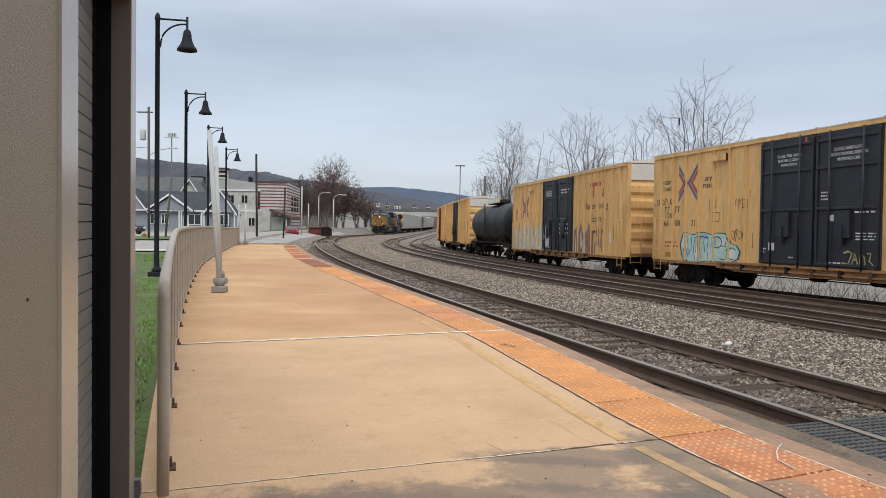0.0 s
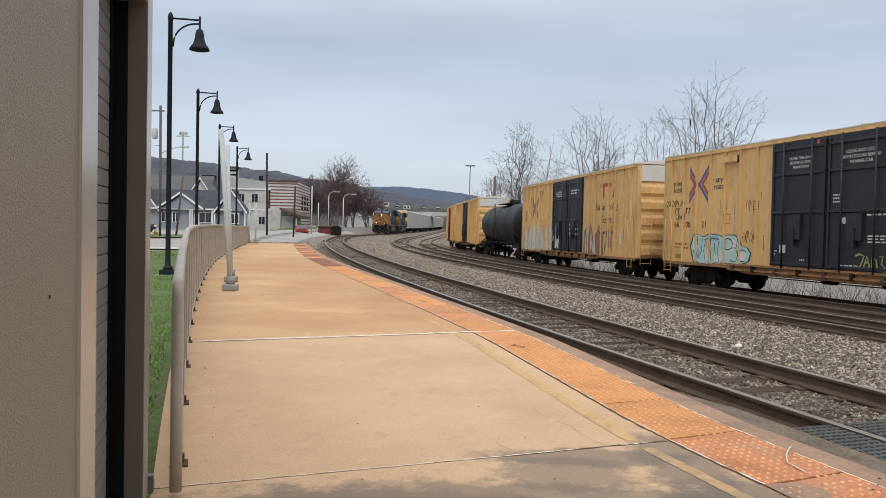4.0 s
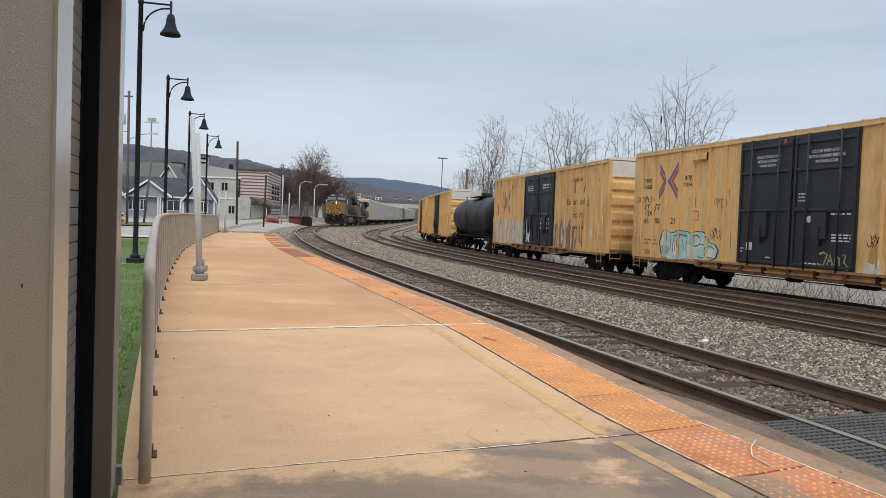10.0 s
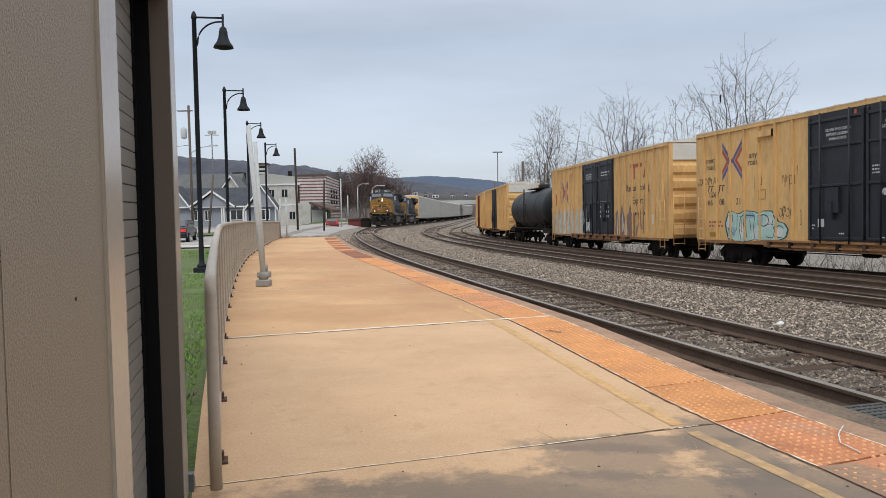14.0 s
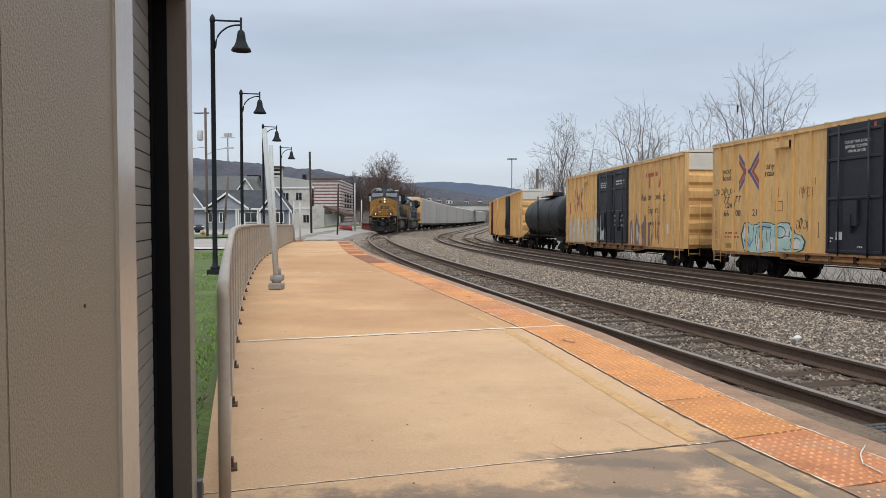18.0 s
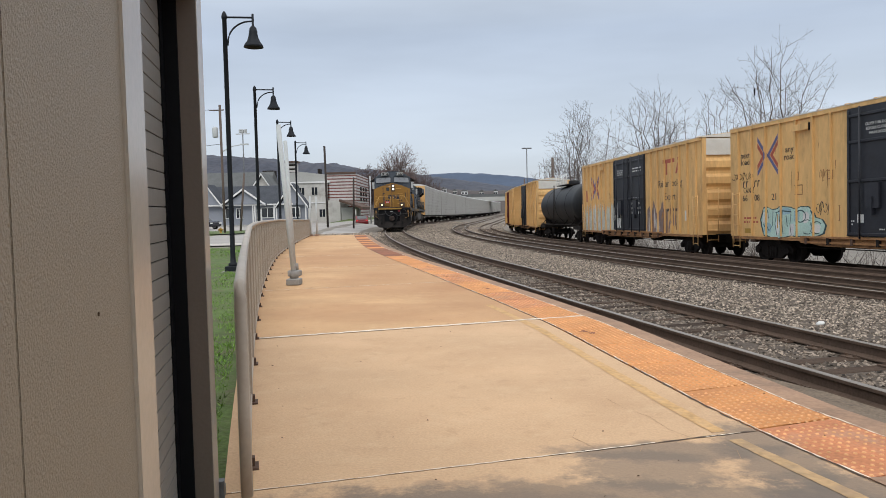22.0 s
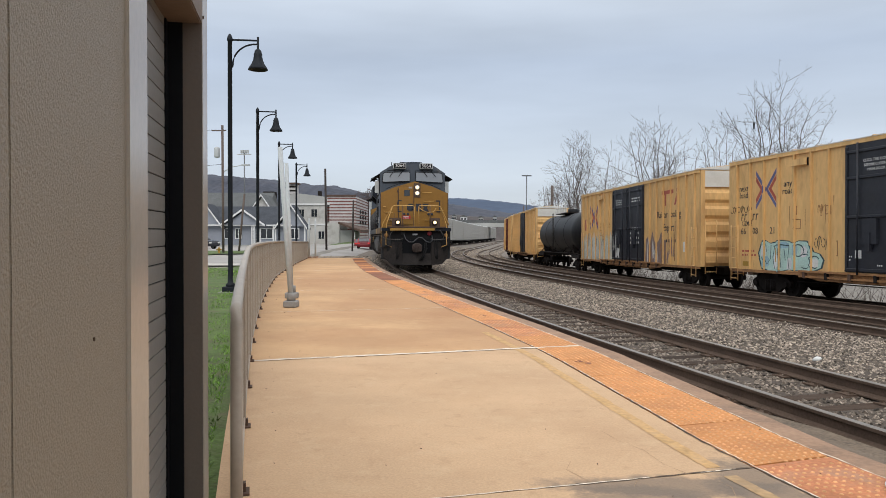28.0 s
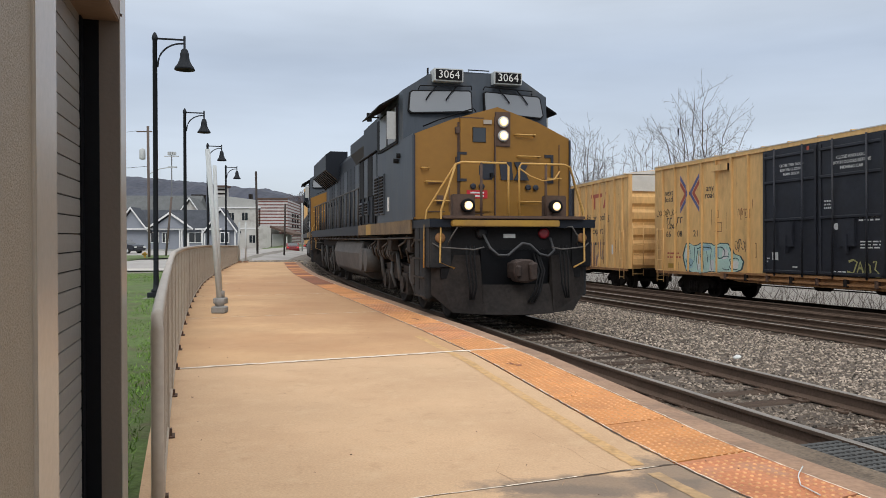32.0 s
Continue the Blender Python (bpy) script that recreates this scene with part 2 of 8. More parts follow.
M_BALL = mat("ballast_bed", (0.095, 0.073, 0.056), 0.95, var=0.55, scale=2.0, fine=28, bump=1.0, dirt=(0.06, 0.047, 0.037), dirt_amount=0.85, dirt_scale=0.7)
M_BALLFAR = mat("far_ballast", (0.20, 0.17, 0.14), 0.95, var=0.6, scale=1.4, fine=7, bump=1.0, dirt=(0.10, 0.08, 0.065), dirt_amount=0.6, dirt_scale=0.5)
M_STONED = mat("grimy_ballast_stone", (0.20, 0.163, 0.13), 0.95, var=0.5, scale=9, fine=60, bump=0.3)
M_STONE = mat("ballast_stone", (0.29, 0.24, 0.192), 0.95, var=0.5, scale=9, fine=60, bump=0.3)
M_RAIL = mat("rusty_rail_web", (0.10, 0.068, 0.050), 0.8, var=0.3, scale=3, fine=40, spec=0.2)
M_HEAD = mat("dull_rail_head", (0.25, 0.22, 0.19), 0.42, 0.6, var=0.15, bump=0.05)
M_TIE = mat("creosoted_wood", (0.062, 0.043, 0.032), 0.95, spec=0.15, var=0.4, scale=3, fine=30, per_object=0.3, stretch=(1, 6, 6))
M_GRASS_BED = mat("lawn_soil", (0.085, 0.130, 0.036), 0.95, var=0.5, scale=1.2, fine=24, bump=1.0, dirt=(0.125, 0.098, 0.068), dirt_amount=0.9, dirt_scale=2.2)
M_BLADE = mat("grass_blade", (0.155, 0.275, 0.05), 0.8, var=0.45, scale=0.9, fine=8, bump=0)
M_ROAD = mat("old_asphalt", (0.34, 0.32, 0.30), 0.9, var=0.16, scale=0.25, fine=12, dirt=(0.22, 0.21, 0.20), dirt_amount=0.6, dirt_scale=0.12)
M_WALK = mat("sidewalk_concrete", (0.46, 0.43, 0.39), 0.9, var=0.15)
M_GRAVEL = mat("gravel_yard", (0.20, 0.18, 0.155), 0.95, var=0.35, scale=0.2, fine=6, bump=0.8)
M_TAN = mat("tan_stucco_metal", (0.236, 0.199, 0.150), 0.55, var=0.05, scale=1, fine=160, bump=0.55)
# paler than the kiosk panels: sky light on its side faces is painted in
M_TANTRIM = mat("tan_trim", (0.37, 0.325, 0.275), 0.24, var=0.06, fine=40, bump=0.06)
M_SLAT = mat("shutter_slat", (0.185, 0.175, 0.16), 0.5, var=0.08, fine=30, bump=0.05)
M_BLACK = mat("black_rubber", (0.004, 0.0045, 0.006), 0.6, var=0.2, spec=0.12)
M_BROWN = mat("brown_soffit", (0.16, 0.115, 0.085), 0.6, var=0.1)
M_RAILING = mat("taupe_powder_coat", (0.39, 0.335, 0.275), 0.42, var=0.08, fine=30, bump=0.05, dirt=(0.22, 0.13, 0.08), dirt_amount=0.4, dirt_scale=3)
M_RUST = mat("rusty_foot", (0.095, 0.055, 0.038), 0.9, var=0.4)
M_LAMP = mat("black_lamp_paint", (0.014, 0.017, 0.022), 0.6, var=0.15, bump=0.05, spec=0.2)
M_GALV = mat("galvanised_steel", (0.47, 0.49, 0.49), 0.7, 0.0, var=0.1, fine=18, bump=0.05)
M_WOODPOLE = mat("weathered_pole", (0.13, 0.10, 0.085), 0.9, var=0.3, stretch=(6, 6, 1))
M_BOXY = mat("boxcar_yellow", (0.72, 0.445, 0.18), 0.6, var=0.14, scale=0.5, fine=9, bump=0.06, dirt=(0.36, 0.19, 0.075), dirt_amount=0.7, dirt_scale=1.6, stretch=(1, 1, 0.3))
M_BOXW = mat("boxcar_white_band", (0.62, 0.60, 0.55), 0.6, var=0.1, dirt=(0.4, 0.36, 0.3), dirt_amount=0.4)
M_DOORB = mat("boxcar_door_black", (0.024, 0.026, 0.034), 0.48, var=0.25, scale=0.8, fine=8, bump=0.06, dirt=(0.025, 0.023, 0.021), dirt_amount=0.5, spec=0.35)
M_UNDER = mat("grimy_underframe", (0.022, 0.018, 0.016), 0.85, var=0.35, scale=2, spec=0.12)
M_RUSTY = mat("rust_streaked_sill", (0.34, 0.17, 0.07), 0.8, var=0.35, scale=2, fine=12, dirt=(0.10, 0.05, 0.03), dirt_amount=0.8, dirt_scale=2.5, stretch=(1, 1, 3))
M_TANK = mat("tank_black", (0.012, 0.0125, 0.014), 0.5, var=0.3, scale=0.7, fine=6, dirt=(0.04, 0.036, 0.033), dirt_amount=0.5, stretch=(1, 1, 0.4), spec=0.25)
M_LNAVY = mat("loco_grey_blue", (0.043, 0.055, 0.072), 0.5, var=0.2, scale=1.2, fine=12, bump=0.06, dirt=(0.085, 0.080, 0.072), dirt_amount=0.65, dirt_scale=1.8, stretch=(1, 1, 0.3))
M_LDARK = mat("loco_dark_blue", (0.009, 0.0125, 0.020), 0.5, var=0.25, scale=0.8, fine=10, bump=0.05, dirt=(0.022, 0.021, 0.020), dirt_amount=0.5, stretch=(1, 1, 0.35), spec=0.22)
M_LYEL = mat("loco_yellow", (0.255, 0.125, 0.018), 0.5, var=0.09, scale=0.9, fine=9, bump=0.05, dirt=(0.20, 0.10, 0.022), dirt_amount=0.45)
M_PLOUGH = mat("grimy_plough_plate", (0.022, 0.019, 0.018), 0.8, var=0.35, scale=2.0, fine=18, spec=0.15, dirt=(0.055, 0.046, 0.040), dirt_amount=0.5, dirt_scale=2.2)
M_STEP = mat("dark_grey_step_paint", (0.026, 0.027, 0.029), 0.7, var=0.25, scale=2.0, fine=14, spec=0.15, dirt=(0.055, 0.047, 0.040), dirt_amount=0.5, dirt_scale=2.0)
M_LSTRIPE = mat("sill_yellow_stripe", (0.37, 0.215, 0.035), 0.6, var=0.15, dirt=(0.20, 0.12, 0.05), dirt_amount=0.6)
M_LGRIME = mat("loco_truck_grime", (0.052, 0.044, 0.039), 0.85, var=0.3, scale=2.5, fine=15, spec=0.12)
M_LBLACK = mat("loco_black", (0.011, 0.011, 0.012), 0.7, var=0.3, scale=2, spec=0.12)
M_HAND = mat("yellow_handrail", (0.50, 0.29, 0.08), 0.5, var=0.1)
M_GLASSD = glass("dark_glass")
# grey base colour paints the sky's reflection on the cab glass
M_WIND = glass("windshield_painted_sky", (0.20, 0.215, 0.235), 0.35, 0.25)
M_RACK = mat("autorack_steel", (0.40, 0.385, 0.355), 0.55, 0.1, var=0.10, scale=0.4, fine=7, bump=0.06, dirt=(0.24, 0.21, 0.18), dirt_amount=0.45, stretch=(1, 1, 0.4))
M_ROOF = mat("autorack_roof", (0.66, 0.66, 0.65), 0.5, var=0.08)
M_HEADLIGHT = glow("warm_headlight", (1.0, 0.76, 0.42), 4.5)
M_REFLECTOR = glow("lit_reflector", (1.0, 0.70, 0.36), 0.9)
M_DITCH = glow("ditch_light", (1.0, 0.76, 0.42), 3.0)
M_BARK = mat("grey_bark", (0.13, 0.11, 0.10), 0.95, var=0.25, scale=3)
M_TWIG = mat("budding_twigs", (0.165, 0.11, 0.10), 0.95, var=0.3, scale=0.6, bump=0)
M_BUSH = mat("brown_thicket_twigs", (0.095, 0.062, 0.058), 0.95, var=0.3, scale=0.6, bump=0)
M_SIDING = mat("grey_siding", (0.27, 0.29, 0.33), 0.8, var=0.06, stretch=(1, 1, 8))
M_SHINGLE = mat("charcoal_shingle", (0.060, 0.066, 0.078), 0.95, var=0.25, scale=1, fine=5)
M_SHINGLE2 = mat("grey_roofing", (0.12, 0.125, 0.125), 0.95, var=0.2, scale=1, fine=5)
M_WHITE = mat("white_paint", (0.72, 0.72, 0.71), 0.7, var=0.06)
M_OLDWHITE = mat("weathered_white_wall", (0.52, 0.51, 0.48), 0.9, var=0.15, scale=0.5, dirt=(0.25, 0.22, 0.19), dirt_amount=0.7, dirt_scale=0.7)
M_STRIPER = mat("faded_red_mural", (0.19, 0.075, 0.065), 0.9, var=0.15)
M_STRIPEW = mat("faded_white_mural", (0.52, 0.50, 0.48), 0.9, var=0.15)
M_BROWNROOF = mat("brown_roof", (0.10, 0.065, 0.05), 0.9, var=0.2)
M_REDCAR = mat("red_car_paint", (0.16, 0.010, 0.014), 0.3, var=0.03, bump=0)
M_MAROON = mat("maroon_car_paint", (0.19, 0.015, 0.022), 0.3, var=0.03, bump=0)
M_DARKCAR = mat("dark_car_paint", (0.02, 0.022, 0.03), 0.25, var=0.03, bump=0)
M_SILVER = mat("silver_car_paint", (0.40, 0.42, 0.45), 0.3, 0.3, var=0.03, bump=0)
M_TYRE = mat("tyre_rubber", (0.02, 0.02, 0.02), 0.9)
M_TAIL = glow("tail_light", (0.6, 0.03, 0.03), 0.25)
M_REDBRICK = mat("red_shed", (0.14, 0.035, 0.03), 0.9, var=0.2)
M_CONCB = mat("bridge_concrete", (0.40, 0.40, 0.38), 0.9, var=0.15, scale=0.2)
M_INK = mat("black_lettering", (0.02, 0.02, 0.025), 0.6, var=0.2, bump=0)
M_WINK = mat("white_lettering", (0.68, 0.68, 0.66), 0.6, var=0.2, bump=0)
M_RINK = mat("faded_red_lettering", (0.40, 0.09, 0.055), 0.6, var=0.25, bump=0, scale=3)
M_BINK = mat("faded_blue_paint", (0.12, 0.12, 0.26), 0.6, var=0.25, bump=0, scale=3)
M_NAVYINK = mat("navy_lettering", (0.022, 0.026, 0.038), 0.6, var=0.2, bump=0)
M_MINT = mat("mint_spray_paint", (0.46, 0.64, 0.58), 0.6, var=0.25, scale=1.5, bump=0)
M_TEAL = mat("dark_teal_spray_line", (0.03, 0.07, 0.08), 0.6, var=0.2, bump=0)
M_LILAC = mat("pale_spray_paint", (0.52, 0.50, 0.48), 0.6, var=0.4, scale=2, bump=0)
M_LIME = mat("lime_spray_paint", (0.34, 0.32, 0.13), 0.6, var=0.3, scale=2, bump=0)
M_SKYB = mat("blue_spray_paint", (0.30, 0.47, 0.54), 0.6, var=0.25, scale=2, bump=0)
M_REDSIGN = mat("red_sign", (0.50, 0.02, 0.03), 0.5, var=0.1, bump=0)
M_GRATE = mat("grey_rubber_grid", (0.085, 0.085, 0.083), 0.9, spec=0.15, var=0.3, scale=3)
M_HOSE = mat("rubber_hose", (0.055, 0.057, 0.062), 0.6, var=0.2)

M_BRASS = mat("dull_copper_badge", (0.26, 0.13, 0.05), 0.6, var=0.2)
M_KNUCKLE = mat("old_iron", (0.045, 0.031, 0.026), 0.75, 0.2, var=0.35, scale=5, fine=30)
M_FUEL = mat("dusty_grey_paint", (0.095, 0.09, 0.085), 0.75, var=0.25, scale=1.5, fine=14, dirt=(0.045, 0.04, 0.036), dirt_amount=0.7)
M_SILLTAN = mat("dirty_tan_sill", (0.17, 0.115, 0.062), 0.8, var=0.25, scale=2, dirt=(0.05, 0.045, 0.04), dirt_amount=0.7, dirt_scale=2.5)
M_PALEPAINT = mat("pale_grey_spray", (0.55, 0.54, 0.47), 0.7, var=0.3, scale=3, bump=0)
M_SAGE = mat("sage_spray", (0.54, 0.53, 0.43), 0.7, var=0.3, scale=3, bump=0)
M_MAUVE = mat("mauve_grey_spray", (0.22, 0.155, 0.14), 0.7, var=0.3, scale=3, bump=0)
# soil coloured near-black, the shade below the grid painted in
M_DEEP = mat("soil_painted_shade", (0.035, 0.03, 0.026), 0.95, var=0.3)
M_CHIP = mat("leaf_litter", (0.09, 0.055, 0.035), 0.9, var=0.4, scale=5)
M_GREYC = mat("grey_block_concrete", (0.27, 0.26, 0.245), 0.9, var=0.2, scale=4)
M_DKPOLE = mat("dark_creosote_pole", (0.045, 0.036, 0.032), 0.9, var=0.3, stretch=(6, 6, 1))
M_BRACKET = mat("dull_zinc", (0.13, 0.135, 0.14), 0.5, 0.3, var=0.25, scale=6)
M_HAIR = mat("hairline_in_concrete", (0.36, 0.235, 0.14), 0.95, var=0.2)
M_POST = mat("brown_kiosk_post", (0.125, 0.100, 0.082), 0.5, var=0.06, fine=60, bump=0.12)

# ---- mesh helpers ----
def bm_new():
    return bmesh.new()


def box(bm, x0, x1, y0, y1, z0, z1, m=None):
    v = [bm.verts.new((x, y, z)) for z in (z0, z1) for y in (y0, y1) for x in (x0, x1)]
    if m is not None:
        for q in v:
            q.co = m @ q.co
    for f in ((0, 2, 3, 1), (4, 5, 7, 6), (0, 1, 5, 4), (2, 6, 7, 3), (0, 4, 6, 2), (1, 3, 7, 5)):
        bm.faces.new([v[i] for i in f])
    return v


def prism(bm, pts, axis, a, b, m=None):
    """A polygon in the two other axes, drawn out along axis from a to b."""
    def place(p, w):
        co = {"x": (w, p[0], p[1]), "y": (p[0], w, p[1]), "z": (p[0], p[1], w)}[axis]
        return m @ Vector(co) if m is not None else co
    va, vb = [bm.verts.new(place(p, a)) for p in pts], [bm.verts.new(place(p, b)) for p in pts]
    n = len(pts)
    bm.faces.new(va[::-1])
    bm.faces.new(vb)
    for i in range(n):
        bm.faces.new((va[i], va[(i + 1) % n], vb[(i + 1) % n], vb[i]))
    return va + vb


def tube(bm, pts, r, n=8, r_end=None, caps=True):
    """A round bar through the given points; its radius may taper."""
    pts = [Vector(p) for p in pts]
    rings = []
    for i, p in enumerate(pts):
        d = (pts[min(i + 1, len(pts) - 1)] - pts[max(i - 1, 0)]).normalized()
        ref = Vector((0, 0, 1)) if abs(d.z) < 0.95 else Vector((1, 0, 0))
        u = d.cross(ref).normalized()
        w = d.cross(u)
        rr = r if r_end is None else r + (r_end - r) * i / (len(pts) - 1)
        rings.append([bm.verts.new(p + rr * (math.cos(6.2832 * k / n) * u + math.sin(6.2832 * k / n) * w)) for k in range(n)])
    for a, b in zip(rings[:-1], rings[1:]):
        for k in range(n):
            f = bm.faces.new((a[k], a[(k + 1) % n], b[(k + 1) % n], b[k]))
            f.smooth = True
    if caps:
        bm.faces.new(rings[0])
        bm.faces.new(rings[-1][::-1])


def lathe(bm, prof, n=16, m=None):
    """A profile of (radius, height) turned about z."""
    rings = []
    for r, z in prof:
        ring = [Vector((r * math.cos(6.2832 * k / n), r * math.sin(6.2832 * k / n), z)) for k in range(n)]
        rings.append([bm.verts.new(m @ q if m is not None else q) for q in ring])
    for a, b in zip(rings[:-1], rings[1:]):
        for k in range(n):
            f = bm.faces.new((a[k], a[(k + 1) % n], b[(k + 1) % n], b[k]))
            f.smooth = True
    bm.faces.new(rings[0][::-1])
    bm.faces.new(rings[-1])


def bevel(bm, w, seg=1):
    bmesh.ops.remove_doubles(bm, verts=bm.verts, dist=0.0002)
    bmesh.ops.bevel(bm, geom=[e for e in bm.edges if e.calc_face_angle(0) > 0.5], offset=w, segments=seg, affect="EDGES", clamp_overlap=True)


def mesh_of(name, bm, material):
    bmesh.ops.recalc_face_normals(bm, faces=bm.faces)
    me = bpy.data.meshes.new(name)
    bm.to_mesh(me)
    bm.free()
    for mt in material if isinstance(material, (list, tuple)) else [material]:
        me.materials.append(mt)
    return me


def part(name, bm, material, parent=None, label="", at=None):
    ob = new(name, mesh_of(name, bm, material))
    if parent is not None:
        ob.parent = parent
    if at is not None:
        ob.matrix_basis = at
    return tagged(ob, label) if label else ob


def raw_mesh(name, verts, faces, material, smooth=False):
    me = bpy.data.meshes.new(name)
    me.from_pydata([tuple(v) for v in verts], [], [tuple(f) for f in faces])
    for mt in material if isinstance(material, (list, tuple)) else [material]:
        me.materials.append(mt)
    me.update()
    return me


def thing(name, label, category, group="", kind="", at=None):
    ob = new(name)
    if at is not None:
        ob.matrix_basis = at
    return tagged(ob, label, category, group, kind)


def lettering(name, text, size, material, parent, m, label=""):
    """Built-in font as thin flat letters, turned into a mesh."""
    cu = bpy.data.curves.new(name, "FONT")
    cu.body, cu.size, cu.align_x, cu.align_y, cu.extrude, cu.resolution_u = text, size, "CENTER", "CENTER", 0.002, 2
    tmp = bpy.data.objects.new(name, cu)
    scene.collection.objects.link(tmp)
    me = bpy.data.meshes.new_from_object(tmp.evaluated_get(bpy.context.evaluated_depsgraph_get()))
    bpy.data.objects.remove(tmp)
    bpy.data.curves.remove(cu)
    me.materials.clear()
    me.materials.append(material)
    ob = new(name, me)
    ob.parent, ob.matrix_basis = parent, m
    return tagged(ob, label) if label else ob


# ---- the line of the main track: way s along it, offset o to its right ----
KNOT_S = np.array([-60, -15, 0, 15, 30, 50, 70, 95, 130, 180, 260, 620.0])
KNOT_H = np.array([0.47, 0.3888, 0.3274, 0.268, 0.2267, 0.178, 0.1145, 0.0493, -0.0162, -0.030, -0.034, -0.045])
LINE_S = np.arange(-60, 620, 0.5)
LINE_H = np.convolve(np.pad(np.interp(LINE_S, KNOT_S, KNOT_H), 10, mode="edge"), np.ones(21) / 21, "valid")
LINE_X, LINE_Y = np.cumsum(-np.sin(LINE_H)) * 0.5, np.cumsum(np.cos(LINE_H)) * 0.5
LINE_X, LINE_Y = LINE_X - LINE_X[120] + 3.3956, LINE_Y - LINE_Y[120] + 8.0


def heading(s):
    return float(np.interp(s, LINE_S, LINE_H))


def on_line(s, o=0.0, z=0.0):
    a = heading(s)
    return Vector((float(np.interp(s, LINE_S, LINE_X)) + o * math.cos(a), float(np.interp(s, LINE_S, LINE_Y)) + o * math.sin(a), z))


def rail1_z(s):
    return float(np.interp(s, [12, 85, 121, 150, 210, 290, 620], [-0.17, -0.462, -0.858, -1.12, -1.5, -1.75, -1.75]))


def rail2_z(s):
    return -0.50 - 0.007 * min(150.0, max(0.0, s - 5))


def rail3_z(s):
    return -0.56 - 0.008 * min(150.0, max(0.0, s - 5))


def rail4_z(s):
    return float(np.interp(s, [-60, 0, 12, 33, 62, 82, 130, 200], [-0.5, -0.6, -0.74, -1.07, -1.4, -1.62, -2.0, -2.3]))


def off2(s):
    return float(np.interp(s, [-60, 5, 20, 45, 80, 130, 300], [8.0, 7.6, 7.3, 6.9, 6.75, 6.8, 7.0]))


def off3(s):
    return float(np.interp(s, [-60, 8, 15, 30, 60, 110, 300], [11.6, 10.95, 10.6, 10.3, 9.95, 10.4, 11.5]))


def off4(s):
    return float(np.interp(s, [-60, 12, 30, 43, 65, 85, 130, 300], [13.1, 13.1, 13.25, 13.75, 14.5, 14.6, 15.0, 16.0]))


TRACKS = ((lambda s: 0.0, rail1_z), (off2, rail2_z), (off3, rail3_z), (off4, rail4_z))


def curb_o(s):
    return float(np.interp(s, [-30, -2, 0, 2, 5, 10, 17, 22, 40], [-2.0, -1.93, -1.72, -1.52, -1.45, -1.5, -1.75, -1.92, -2.05]))


def ground_z(s, o):
    """Height of the ballast and earth at a place along the line."""
    zs = [(-9.0, -0.10), (-5.9, -0.12), (-2.0, rail1_z(s) - 0.24)]
    for oo, zz in TRACKS:
        zs += [(oo(s) - 1.25, zz(s) - 0.19), (oo(s) + 1.25, zz(s) - 0.19)]
    zs += [(off4(s) + 3.2, rail4_z(s) - 0.5), (off4(s) + 9, rail4_z(s) - 1.6), (off4(s) + 30, rail4_z(s) - 2.0)]
    far_left = -0.10 - 0.004 * max(0.0, s - 25)
    zs = [(-200.0, far_left), (-12.0, far_left)] + zs
    zs = sorted(zs)
    return float(np.interp(o, [a for a, _ in zs], [b for _, b in zs]))


def sheet(name, s_list, o_of, material, lift=0.0, z_of=None):
    """A strip of ground along the line: for each s a list of offsets."""
    rows = [[on_line(s, o, (z_of or ground_z)(s, o) + lift) for o in o_of(s)] for s in s_list]
    n = len(rows[0])
    verts = [v for r in rows for v in r]
    faces = [(i * n + j, i * n + j + 1, (i + 1) * n + j + 1, (i + 1) * n + j) for i in range(len(rows) - 1) for j in range(n - 1)]
    return new(name, raw_mesh(name, verts, faces, material))


def sweep(bm, prof, s_list, o_of, z_of, mats=None):
    """A closed profile of (offset, height) drawn along the line."""
    n = len(prof)
    rings = [[bm.verts.new(on_line(s, o_of(s) + p[0], z_of(s) + p[1])) for p in prof] for s in s_list]
    for a, b in zip(rings[:-1], rings[1:]):
        for k in range(n):
            f = bm.faces.new((a[k], a[(k + 1) % n], b[(k + 1) % n], b[k]))
            if mats:
                f.material_index = mats[k]
    bm.faces.new(rings[0])
    bm.faces.new(rings[-1][::-1])


def line_pose(s, o=0.0, z=0.0):
    """A pose on the line: y ahead along it, x to its right."""
    p = on_line(s, o, z)
    return Matrix.Translation(p) @ Matrix.Rotation(heading(s), 4, "Z")

# ---- ground ----
S_GROUND = [-58, -45, -30, -20, -12, -6, 0, 6, 12, 18, 25, 32, 40, 50, 60, 75, 90, 110, 130, 160, 200, 250, 320, 400, 500, 610]


def ground_offsets(s):
    o2, o3, o4 = off2(s), off3(s), off4(s)
    return [-900, -300, -120, -60, -30, -20, -12, -9, -6.0, -5.85, -2.4, -1.25, 1.25, o2 - 1.25, o2 + 1.25, o3 - 1.25, o3 + 1.25, o4 - 1.25, o4 + 1.25, o4 + 3.2, o4 + 9, o4 + 30, o4 + 90]


rows = [[on_line(s, o, ground_z(s, o) - (0.06 if -1.3 < o < 40 else 0)) for o in ground_offsets(s)] for s in S_GROUND]
ncol = len(rows[0])
gv = [v for r in rows for v in r]
gf = [(i * ncol + j, i * ncol + j + 1, (i + 1) * ncol + j + 1, (i + 1) * ncol + j) for i in range(len(rows) - 1) for j in range(ncol - 1)]
base = len(gv)
gv += [Vector((x, y, -6.0)) for x, y in ((-4000, -3000), (4000, -3000), (4000, 4500), (-4000, 4500))]
gf.append((base, base + 1, base + 2, base + 3))
ground = tagged(new("ground", raw_mesh("ground", gv, gf, M_GRAVEL)), "grey gravel and bare earth round the railway line", "ground", kind="structure")

